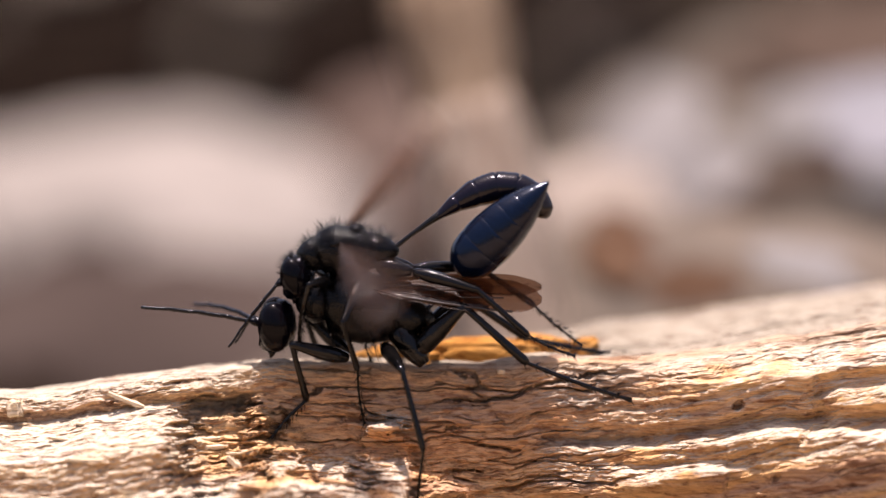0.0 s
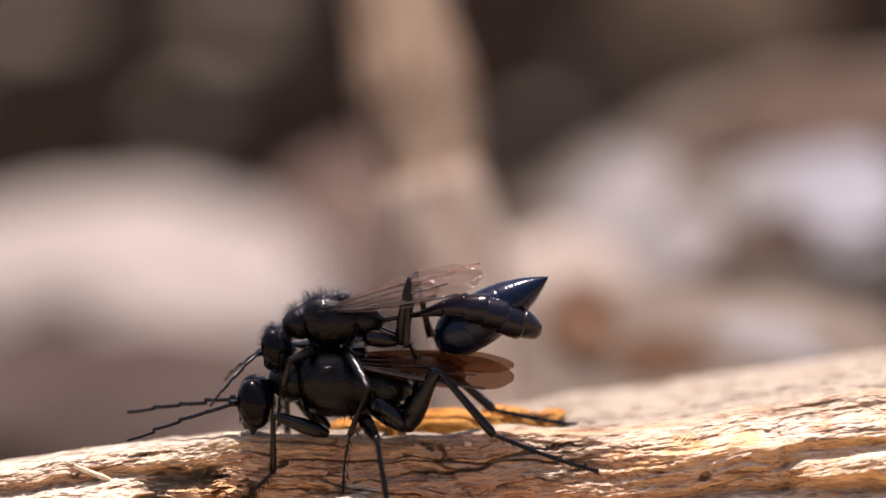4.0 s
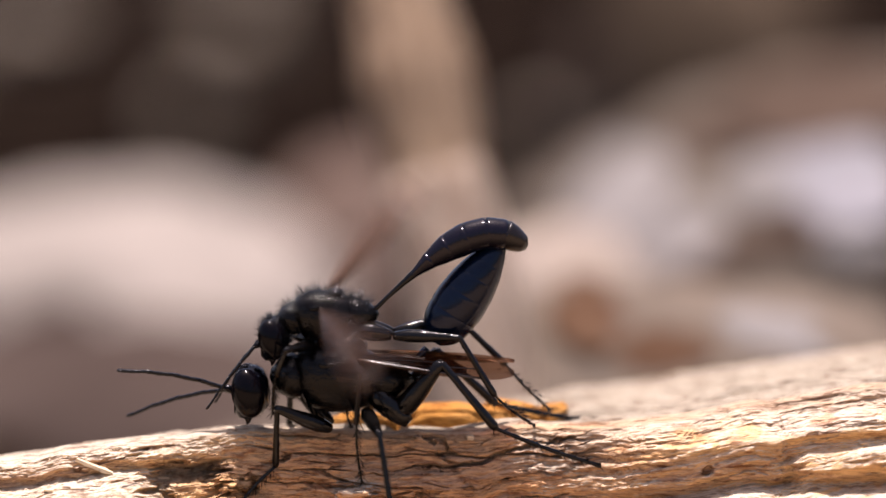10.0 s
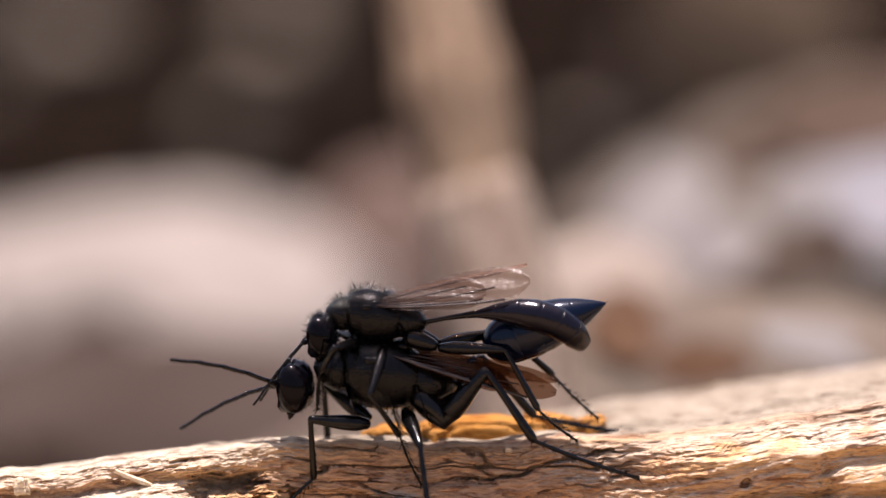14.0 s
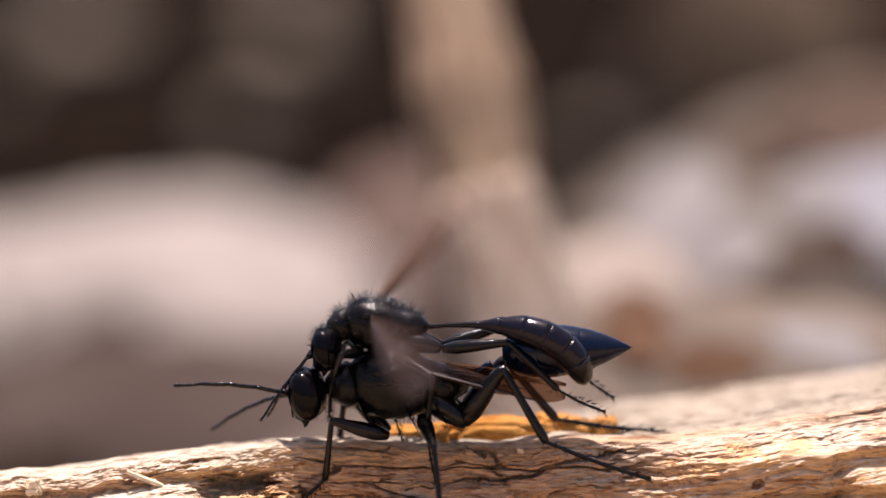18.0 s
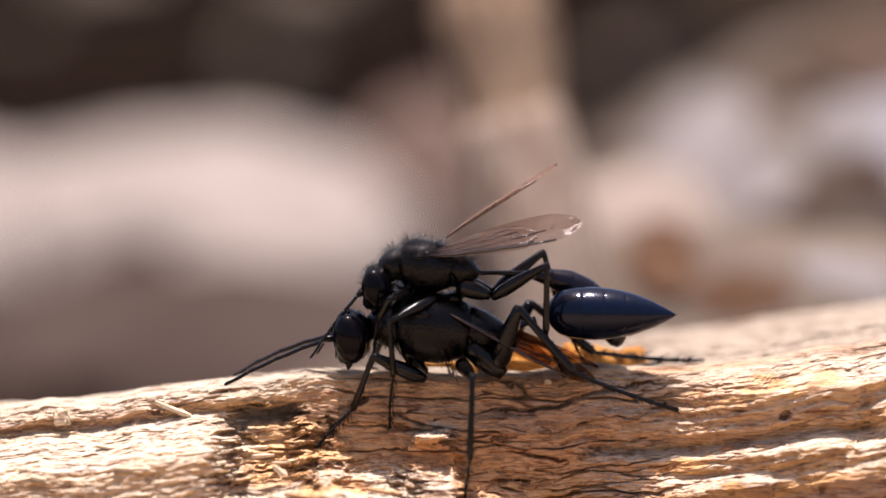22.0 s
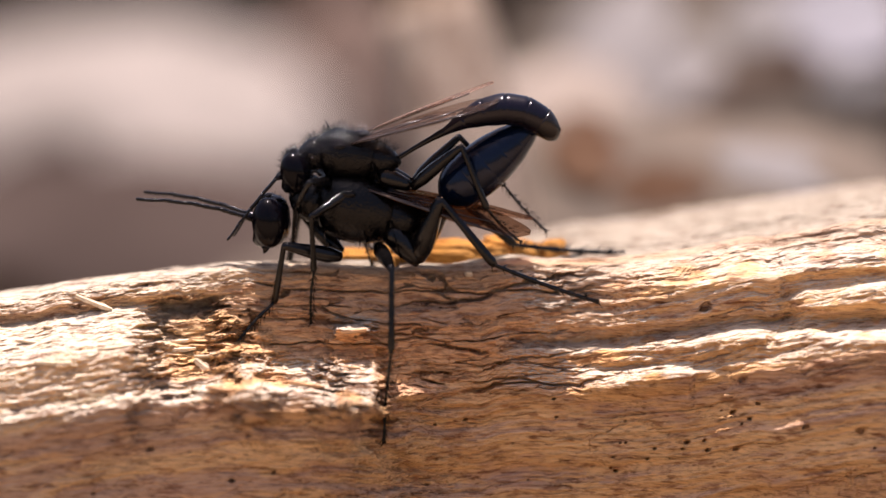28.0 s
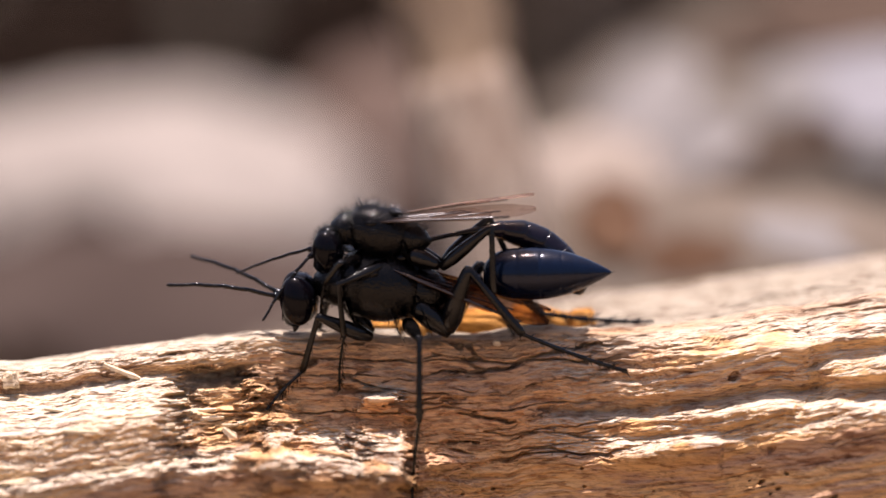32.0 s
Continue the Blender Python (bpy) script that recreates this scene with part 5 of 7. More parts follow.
pair(2, fr=34, fh=(-9.98, 1.81), ft=(-4.78, 2.65), fb=(-0.75, 1.07), fk=(2.40, 3.78), gb=(0.46, 5.49), gt=(6.01, 11.10), mh=(-8.35, 5.25), mt=(-5.10, 6.37), mp=(-2.20, 6.86), mb=(-0.26, 7.55), mm=(3.60, 9.64), me=(6.65, 8.52), fa=(-18.06, 3.79), fa2=(-17.87, 3.63), ma=(-13.27, 1.54), w1=(3.11, 10.96), fw=(5.80, 3.53), mk=(-4.11, 3.20), mf=(-4.82, -3.82), mfy=-1.03, side=-1, mk2=(3.10, 5.00), mf2=(3.83, 3.01), ffk=(-9.18, 1.85))
pair(2.5, fr=34, fh=(-10.21, 2.14), ft=(-5.01, 2.97), gt=(8.05, 9.19), gb=(1.53, 6.40), mh=(-8.88, 5.08), mt=(-5.73, 6.16), mp=(-3.06, 6.65), mb=(0.08, 7.04), mm=(3.47, 7.63), me=(6.37, 6.16), w1=(2.74, 10.69), w2=(3.22, 9.67), fa=(-17.81, 3.86), ma=(-14.13, 1.91), side=-1, fw=(5.42, 3.22), fb=(-1.62, 1.15), fk=(1.54, 4.45), ffk=(-9.50, 2.18), mk=(-3.54, 3.83), mk2=(3.33, 5.61), mf2=(3.82, 3.59), mf=(-4.82, -3.82), mfy=-1.03)
pair(3, fr=34, wr=42, fh=(-9.06, 2.49), ft=(-4.45, 3.33), fb=(-0.08, 1.02), fk=(1.86, 4.21), gb=(2.10, 4.95), gt=(8.61, 8.71), mh=(-7.35, 5.68), mt=(-4.20, 6.90), mp=(-1.53, 7.25), mb=(1.37, 8.37), mm=(5.23, 9.29), me=(7.90, 7.15), fa=(-15.29, -0.67), fa2=(-14.87, -0.27), ma=(-11.34, 3.68), w1=(4.02, 11.04), w2=(4.02, 9.93), fw=(6.71, 2.84), mk=(-2.97, 4.46), mf=(-4.82, -3.82), mfy=-1.03, side=1, mk2=(3.57, 6.21), mf2=(3.81, 4.17), ffk=(-8.85, 2.53))
pair(3.5, fr=34, wr=42, fh=(-9.20, 2.18), gt=(7.75, 10.01), gb=(1.96, 6.11), mh=(-7.96, 5.52), mt=(-4.57, 6.84), mp=(-1.91, 6.99), mb=(0.51, 7.08), mm=(3.65, 8.30), me=(7.28, 7.33), w1=(4.37, 10.25), w2=(4.37, 9.52), fa=(-16.87, -1.08), fa2=(-16.99, 0.31), side=-1, mk2=(-0.21, 10.21), mf2=(-0.93, 6.34), ft=(-4.49, 3.07), fb=(-0.26, 0.80), fk=(1.84, 4.03), ffk=(-8.89, 2.27), fw=(6.30, 2.57), mk=(-3.12, 4.51), mf=(-4.54, -3.70), ma=(-11.72, 3.24), mfy=-1.28)
pair(5.5, fh=(-9.30, 2.67), ft=(-4.44, 3.16), gt=(8.53, 7.82), gb=(2.01, 5.13), mh=(-8.07, 5.62), mt=(-4.62, 7.08), mp=(-2.11, 7.33), mb=(0.31, 7.33), mm=(4.18, 8.06), me=(6.71, 4.88), w1=(3.69, 10.83), w2=(3.45, 10.01), fa=(-17.23, 5.12), fa2=(-16.90, 3.66), ma=(-12.95, 0.59), side=1, mk2=(-0.17, 9.82), mf2=(2.47, 7.55), fw=(6.38, 2.43), fb=(-0.67, 1.14), fk=(2.08, 4.54), ffk=(-8.74, 2.44), mk=(-3.72, 4.72), mf=(-3.41, -3.23), mfy=-2.29)
pair(6, fh=(-9.44, 2.47), ft=(-4.39, 3.06), fb=(-0.85, 0.99), fk=(2.06, 4.43), gb=(1.57, 5.41), gt=(7.75, 9.56), mh=(-8.02, 5.41), mt=(-4.57, 6.78), mp=(-2.06, 7.22), mb=(1.33, 8.59), mm=(4.22, 9.56), me=(7.13, 7.61), fa=(-17.52, 4.82), fa2=(-16.86, 3.30), ma=(-13.62, 1.02), ma2=(-12.00, 4.19), w1=(3.50, 10.19), w2=(2.78, 9.56), fw=(4.25, 1.24), mk=(-3.87, 4.77), mf=(-3.12, -3.11), mfy=-2.54, side=1, mk2=(2.76, 7.35), mf2=(2.77, 3.70), ffk=(-8.79, 2.26))
pair(6.5, fh=(-9.54, 2.83), gt=(6.83, 10.41), gb=(0.80, 5.04), mh=(-8.31, 5.77), mt=(-4.77, 7.24), mp=(-2.35, 7.63), mb=(1.28, 8.95), mm=(4.17, 10.41), me=(6.59, 8.46), w1=(3.45, 11.23), fa=(-17.97, 4.16), fa2=(-17.39, 3.17), ma=(-13.43, 0.89), side=1, mk2=(1.03, 9.16), mf2=(1.75, 7.22), fw=(6.63, 2.09), ft=(-4.48, 3.25), fb=(-0.77, 1.31), fk=(1.89, 4.68), ffk=(-8.88, 2.45), mk=(-3.49, 4.57), mf=(-3.12, -3.11), mfy=-2.54)
pair(7, wr=20, fh=(-8.96, 2.40), ft=(-4.10, 2.90), fb=(-0.22, 1.07), fk=(2.20, 4.37), gb=(2.45, 4.37), gt=(10.20, 4.52), mh=(-7.34, 5.20), mt=(-3.85, 6.57), mp=(-1.43, 6.33), mb=(1.96, 6.57), mm=(6.31, 6.82), me=(8.51, 3.63), fa=(-17.05, 4.47), fa2=(-15.63, 4.86), ma=(-12.28, 0.47), ma2=(-11.80, 4.61), w1=(4.85, 9.40), w2=(4.18, 8.91), fw=(5.17, 1.67), mk=(-3.10, 4.37), mf=(-3.12, -3.11), mfy=-2.54, side=-1, mk2=(4.10, 6.07), mf2=(4.84, 2.42), ffk=(-8.50, 2.10))
pair(7.5, fh=(-9.12, 2.65), gt=(9.68, 7.45), gb=(1.94, 5.35), mh=(-7.84, 5.69), mt=(-4.45, 6.96), mp=(-1.69, 6.33), mb=(0.97, 6.57), mm=(4.84, 6.82), me=(7.86, 4.71), w1=(4.59, 9.74), w2=(4.59, 9.01), fa=(-17.20, 4.86), fa2=(-16.23, 4.86), ma=(-13.11, 0.71), side=-1, mk2=(3.37, 6.07), mf2=(4.82, 2.91), fw=(5.35, 1.67), ft=(-4.03, 3.14), fb=(-0.32, 1.44), fk=(2.11, 4.63), ffk=(-8.43, 2.34), mk=(-3.17, 4.15), mf=(-3.12, -3.11), mfy=-2.54)
pair(8, wf=48, fh=(-8.85, 2.21), ft=(-3.65, 2.90), fb=(-0.11, 1.32), fk=(2.32, 4.42), gb=(1.59, 5.40), gt=(7.66, 10.67), mh=(-7.04, 5.15), mt=(-3.59, 6.33), mp=(-0.83, 6.96), mb=(1.58, 8.09), mm=(4.96, 9.50), me=(7.86, 8.72), fa=(-15.49, 4.42), fa2=(-17.10, 2.35), ma=(-11.68, 0.76), ma2=(-11.02, 4.12), w1=(3.65, 12.80), w2=(2.31, 9.26), fw=(4.99, 1.96), mk=(-3.23, 3.93), mf=(-3.12, -3.11), mfy=-2.54, side=-1, mk2=(3.98, 6.12), mf2=(4.95, 2.72), ffk=(-8.05, 2.10))
pair(8.5, fh=(-9.33, 2.60), gt=(6.40, 11.74), gb=(1.49, 5.64), mh=(-8.10, 5.74), mt=(-5.05, 7.01), mp=(-2.29, 7.21), mb=(0.27, 8.33), mm=(3.41, 10.23), me=(7.03, 9.55), buzz=1, fa=(-16.56, 4.42), fa2=(-17.68, 2.60), ma=(-13.46, 1.25), side=-1, mk2=(3.39, 5.98), mf2=(5.09, 2.96), ft=(-4.14, 3.14), fb=(-0.43, 1.42), fk=(2.11, 4.64), ffk=(-8.54, 2.34), fw=(6.35, 2.43), mk=(-3.45, 4.15), mf=(-3.12, -3.11), mfy=-2.54, w1=(3.65, 12.80))
pair(9, fh=(-9.52, 2.65), ft=(-4.42, 3.14), fb=(-0.54, 1.27), fk=(2.12, 4.61), gb=(2.12, 5.84), gt=(7.81, 10.37), mh=(-8.53, 5.84), mt=(-5.14, 7.06), mp=(-2.47, 7.30), mb=(0.67, 7.79), mm=(3.81, 8.96), me=(6.96, 7.55), fa=(-16.65, 4.13), fa2=(-17.28, 3.39), ma=(-12.83, 0.71), ma2=(-13.84, 2.70), w1=(-3.43, 13.62), fw=(7.71, 2.89), mk=(-3.66, 4.37), mf=(-3.12, -3.11), mfy=-2.54, side=-1, buzz=1, mk2=(3.31, 6.07), mf2=(5.24, 2.66), ffk=(-8.82, 2.34))
pair(9.5, fh=(-9.48, 2.42), gt=(8.83, 8.39), gb=(1.68, 5.71), mh=(-8.10, 5.46), mt=(-4.85, 6.68), mp=(-1.95, 6.68), mb=(0.23, 7.03), mm=(3.62, 7.91), me=(7.25, 5.71), w1=(3.37, 11.07), w2=(3.85, 9.85), fa=(-16.85, 3.61), fa2=(-16.06, -0.05), ma=(-12.55, 0.58), ma2=(-13.59, 3.50), side=-1, ft=(-4.37, 2.97), fb=(-0.66, 1.17), fk=(2.12, 4.51), ffk=(-8.77, 2.17), fw=(6.75, 2.85), mk=(-3.77, 4.64), mk2=(3.20, 6.03), mf2=(4.78, 2.86), mf=(-3.12, -3.11), mfy=-2.54)
pair(10, fh=(-9.73, 2.56), ft=(-4.53, 3.05), fb=(-0.99, 1.33), fk=(1.92, 4.67), gb=(1.19, 5.74), gt=(5.28, 11.84), mh=(-8.35, 5.74), mt=(-5.10, 6.82), mp=(-2.20, 7.46), mb=(-0.02, 9.41), mm=(3.21, 11.98), me=(6.34, 11.35), fa=(-17.43, 4.13), fa2=(-17.28, 0.68), ma=(-12.80, 1.11), w1=(-1.95, 12.56), fw=(5.80, 2.80), mk=(-3.87, 4.91), mf=(-3.12, -3.11), mfy=-2.54, side=-0.3, buzz=1, mk2=(3.10, 5.98), mf2=(4.31, 3.06), ffk=(-8.93, 2.25))
pair(10.5, fh=(-8.90, 2.31), gt=(8.62, 9.99), gb=(1.53, 5.99), mh=(-7.57, 5.60), mt=(-4.28, 6.97), mp=(-1.62, 7.11), mb=(1.04, 8.19), mm=(4.42, 10.33), me=(7.33, 7.46), side=1, w1=(3.84, 11.11), fa=(-16.27, 4.42), fa2=(-16.84, 0.59), ma=(-12.56, 0.52), mk2=(3.68, 5.74), mf2=(4.17, 3.79), ft=(-3.98, 2.85), fb=(-0.32, 0.98), fk=(2.59, 4.12), ffk=(-8.38, 2.05), fw=(5.48, 2.13), mk=(-3.85, 4.73), mf=(-3.12, -3.11), mfy=-2.54)
pair(11, fh=(-9.59, 2.68), ft=(-4.49, 3.08), fb=(-0.71, 1.06), fk=(2.20, 4.01), gb=(1.47, 5.63), gt=(8.86, 8.22), mh=(-7.97, 5.63), mt=(-4.82, 6.95), mp=(-1.92, 7.00), mb=(0.74, 7.58), mm=(4.37, 8.90), me=(7.04, 5.87), fa=(-16.91, 4.55), fa2=(-16.18, 4.01), ma=(-12.28, 0.16), ma2=(-12.06, 3.42), w1=(3.88, 10.89), w2=(3.88, 9.68), fw=(5.17, 1.45), mk=(-3.83, 4.55), mf=(-3.12, -3.11), mfy=-2.54, side=1, mk2=(2.90, 7.32), mf2=(3.14, 3.92), ffk=(-8.89, 2.28))
pair(11.5, fh=(-9.08, 2.54), gt=(8.11, 9.29), gb=(1.59, 5.00), mh=(-8.43, 5.88), mt=(-4.94, 7.05), mp=(-2.28, 7.30), mb=(0.62, 7.93), mm=(4.24, 9.78), me=(7.40, 6.71), side=1, w1=(3.66, 11.09), w2=(3.76, 9.98), fa=(-16.83, 4.51), ma=(-12.64, 0.26), mk2=(2.78, 6.94), mf2=(3.74, 4.51), ft=(-4.10, 3.11), fb=(-0.27, 1.11), fk=(2.57, 3.82), ffk=(-8.50, 2.31), fw=(5.31, 1.06), mk=(-3.59, 4.82), mf=(-3.12, -3.11), mfy=-2.54)
pair(12, wr=28, fh=(-9.02, 2.88), ft=(-4.02, 3.47), fb=(-0.14, 1.50), fk=(2.62, 3.96), gb=(1.80, 5.58), gt=(7.97, 9.82), mh=(-7.65, 5.82), mt=(-4.25, 7.04), mp=(-1.83, 7.29), mb=(1.31, 8.02), mm=(3.96, 9.19), me=(7.45, 7.53), fa=(-16.63, 4.74), fa2=(-16.14, 4.55), ma=(-12.20, 0.70), w1=(3.72, 11.81), w2=(4.20, 10.70), fw=(5.45, 0.66), mk=(-3.36, 5.08), mf=(-3.12, -3.11), mfy=-2.54, side=1, mk2=(3.22, 6.25), mf2=(3.56, 4.45), ffk=(-8.42, 2.67))
pair(12.5, fh=(-9.51, 2.60), gt=(9.39, 7.50), gb=(1.65, 5.54), mh=(-8.27, 5.79), mt=(-4.88, 7.25), mp=(-2.22, 7.11), mb=(0.93, 7.74), mm=(4.55, 8.96), me=(7.56, 5.30), side=1, w1=(3.82, 10.03), w2=(2.13, 8.86), fa=(-17.12, 3.59), ma=(-12.57, 1.15), mk2=(2.60, 7.96), mf2=(3.08, 5.29), ft=(-4.49, 3.21), fb=(-0.42, 1.27), fk=(2.18, 3.85), ffk=(-8.89, 2.41), fw=(5.93, 1.04), mk=(-4.42, 4.75), mf=(-2.38, -2.88), mfy=-1.51)
pair(13, fh=(-8.93, 2.94), ft=(-4.22, 3.39), fb=(0.05, 1.47), fk=(2.47, 4.17), gb=(2.72, 4.66), gt=(10.87, 3.53), mh=(-7.21, 6.13), mt=(-3.82, 6.87), mp=(-0.92, 6.13), mb=(1.50, 5.89), mm=(4.65, 6.08), me=(7.33, 2.21), fa=(-15.80, 6.36), fa2=(-13.40, 1.86), ma=(-11.85, 1.45), w1=(3.67, 11.49), fw=(6.41, 1.42), mk=(-5.48, 4.42), mf=(-1.64, -2.65), mfy=-0.47, side=-1, mk2=(1.73, 7.33), mf2=(1.97, 4.37), ffk=(-8.62, 2.59))
pair(13.5, fr=22, wr=42, fh=(-9.08, 3.28), gt=(9.22, 8.18), gb=(1.59, 5.74), mh=(-7.51, 6.22), mt=(-3.97, 7.20), mp=(-1.31, 6.86), mb=(1.59, 7.20), mm=(4.97, 8.13), me=(7.88, 5.98), side=-1, w1=(4.96, 10.27), w2=(4.97, 9.30), fa=(-15.96, 5.63), fa2=(-16.48, 0.82), ma=(-12.15, 1.34), ft=(-4.20, 3.69), fb=(-0.25, 1.60), fk=(2.42, 4.25), ffk=(-8.60, 2.89), fw=(6.53, 1.74), mk=(-5.10, 4.47), mk2=(2.71, 6.65), mf2=(3.08, 4.08), mf=(-1.64, -2.81), mfy=-0.51)
pair(14, fr=22, wr=42, fh=(-9.36, 3.53), ft=(-4.27, 3.92), fb=(-0.63, 1.66), fk=(2.28, 4.27), gb=(1.55, 5.74), gt=(8.89, 8.52), mh=(-7.79, 6.57), mt=(-4.50, 7.45), mp=(-1.84, 7.20), mb=(0.82, 7.84), mm=(4.69, 8.18), me=(7.60, 6.22), fa=(-16.48, 5.63), fa2=(-16.43, 0.58), ma=(-12.67, 1.59), w1=(4.44, 10.61), w2=(4.44, 9.49), fw=(6.65, 2.05), mk=(-4.71, 4.51), mf=(-1.64, -2.97), mfy=-0.55, side=-1, mk2=(3.70, 5.97), mf2=(4.18, 3.78), ffk=(-8.67, 3.12))
pair(14.5, fr=22, wr=42, fh=(-8.77, 3.11), gt=(9.48, 8.01), gb=(1.99, 5.32), mh=(-6.96, 6.06), mt=(-3.57, 7.28), mp=(-0.91, 7.28), mb=(1.51, 7.62), mm=(5.13, 8.69), me=(8.77, 6.06), side=-1, w1=(4.78, 10.93), w2=(3.92, 9.23), fa=(-16.05, 4.93), ma=(-13.68, 1.03), mk2=(4.14, 6.53), mf2=(4.39, 3.86), ft=(-3.89, 3.60), fb=(-0.19, 1.44), fk=(2.72, 4.02), ffk=(-8.29, 2.80), fw=(6.62, 2.14), mk=(-4.40, 4.72), mf=(-1.64, -3.02), mfy=-0.58)
pair(16.5, fh=(-9.18, 2.51), ft=(-4.32, 2.86), gt=(6.65, 11.40), gb=(1.01, 5.21), mh=(-8.19, 5.70), mt=(-5.03, 7.17), mp=(-2.37, 7.66), mb=(-0.20, 8.63), mm=(3.66, 10.43), me=(6.57, 8.88), side=1, w1=(2.45, 12.28), fa=(-16.94, 3.51), fa2=(-16.68, 4.08), ma=(-12.74, 0.09), mk2=(0.28, 6.91), mf2=(2.69, 5.45), fb=(0.05, 1.53), fk=(2.23, 3.89), ffk=(-8.70, 2.28), fw=(6.51, 2.50), mk=(-3.12, 5.57), mf=(-1.64, -3.22), mfy=-0.70)
pair(17, fh=(-9.53, 2.84), ft=(-4.58, 3.28), fb=(-0.55, 1.61), fk=(2.36, 4.07), gb=(1.38, 5.54), gt=(8.62, 9.44), mh=(-8.78, 6.03), mt=(-5.39, 7.15), mp=(-2.73, 7.88), mb=(0.17, 8.47), mm=(3.55, 10.03), me=(6.95, 7.01), fa=(-17.14, 3.93), fa2=(-16.74, 4.46), ma=(-12.61, 0.66), w1=(-3.69, 11.15), fw=(6.48, 2.59), mk=(-2.81, 5.78), mf=(-1.64, -3.27), mfy=-0.73, side=1, buzz=1, mk2=(2.33, 8.20), mf2=(3.30, 4.80), ffk=(-8.98, 2.48))
pair(17.5, fh=(-8.95, 2.32), gt=(9.48, 4.29), gb=(2.45, 4.53), mh=(-7.33, 5.51), mt=(-3.84, 6.74), mp=(-1.42, 6.25), mb=(1.00, 5.76), mm=(4.39, 6.20), me=(6.83, 1.59), side=-1, w1=(2.92, 10.64), fa=(-16.32, 4.29), fa2=(-15.04, 0.60), ma=(-11.78, 0.63), mk2=(1.85, 7.45), mf2=(1.71, 5.27), ft=(-4.07, 2.89), fb=(0.00, 1.17), fk=(2.67, 3.75), ffk=(-8.47, 2.09), fw=(6.22, 2.35), mk=(-2.83, 5.68), mf=(-1.64, -3.12), mfy=-0.64)
pair(18, fh=(-9.33, 3.14), ft=(-4.23, 3.43), fb=(-0.11, 1.66), fk=(2.31, 4.37), gb=(1.58, 5.59), gt=(9.72, 5.93), mh=(-8.20, 5.84), mt=(-5.09, 7.06), mp=(-2.29, 7.06), mb=(1.10, 7.30), mm=(4.97, 7.50), me=(7.16, 3.63), fa=(-17.04, 4.03), fa2=(-15.43, 0.23), ma=(-12.89, 0.71), w1=(-2.28, 11.68), fw=(5.96, 2.11), mk=(-2.85, 5.59), mf=(-1.64, -2.97), mfy=-0.55, side=-1, buzz=1, mk2=(3.25, 6.56), mf2=(4.94, 4.13), ffk=(-8.63, 2.63))
pair(18.5, fh=(-9.07, 3.14), gt=(10.59, 1.76), gb=(3.16, 3.63), mh=(-7.74, 6.33), mt=(-4.83, 7.55), mp=(-2.17, 7.55), mb=(0.97, 7.94), mm=(5.80, 8.72), me=(8.49, 4.61), side=-0.3, buzz=1, fa=(-16.81, 5.10), ma=(-11.79, 2.91), mk2=(2.17, 7.53), mf2=(3.61, 4.62), ft=(-3.87, 3.63), fb=(-0.24, 1.42), fk=(2.19, 4.61), ffk=(-8.50, 2.57), fw=(6.85, 2.21), mk=(-4.13, 4.69), mf=(-3.91, -3.12), mfy=-0.65, w1=(-2.28, 11.68))
pair(19, fh=(-8.04, 3.05), ft=(-3.43, 3.24), fb=(0.45, 1.18), fk=(2.15, 3.15), gb=(2.39, 2.51), gt=(10.42, -0.01), mh=(-6.08, 5.99), mt=(-2.69, 6.48), mp=(-0.03, 5.50), mb=(2.39, 4.77), mm=(5.30, 4.13), me=(8.22, 1.82), fa=(-16.38, 4.28), fa2=(-11.65, 0.78), ma=(-12.57, 0.37), w1=(5.77, 8.29), w2=(5.77, 7.60), fw=(7.73, 2.31), mk=(-5.42, 3.79), mf=(-6.17, -3.28), mfy=-0.76, side=1, mk2=(3.38, 3.50), mf2=(4.02, -0.90), ffk=(-7.83, 2.44))
pair(19.5, fh=(-8.80, 2.60), ft=(-3.94, 3.19), gt=(10.88, 0.73), gb=(2.85, 2.84), mh=(-7.56, 6.03), mt=(-4.17, 7.25), mp=(-1.51, 6.77), mb=(0.91, 6.28), mm=(4.78, 6.42), me=(7.22, 2.60), side=-1, w1=(4.05, 9.55), w2=(4.29, 8.82), fa=(-16.65, 4.08), fa2=(-14.60, 4.81), ma=(-11.38, 1.64), fb=(0.18, 0.88), fk=(1.88, 3.58), ffk=(-8.11, 2.17), fw=(7.02, 2.47), mk=(-5.48, 3.70), mk2=(3.49, 2.95), mf2=(5.87, -1.70), mf=(-6.17, -3.28), mfy=-0.76)
pair(20, wr=28, fh=(-8.02, 2.52), ft=(-2.92, 2.97), fb=(0.72, 1.00), fk=(2.66, 3.85), gb=(2.90, 3.36), gt=(11.50, 1.88), mh=(-7.03, 5.57), mt=(-3.64, 6.45), mp=(-0.98, 6.20), mb=(2.41, 6.06), mm=(6.04, 5.32), me=(8.49, 1.64), fa=(-15.89, 3.76), fa2=(-15.05, 3.11), ma=(-11.58, 0.68), ma2=(-12.16, 0.90), w1=(5.06, 9.47), w2=(5.21, 8.74), fw=(6.30, 2.62), mk=(-5.54, 3.61), mf=(-6.17, -3.28), mfy=-0.76, side=-1, mk2=(3.60, 2.40), mf2=(7.72, -2.50), ffk=(-7.32, 2.17))
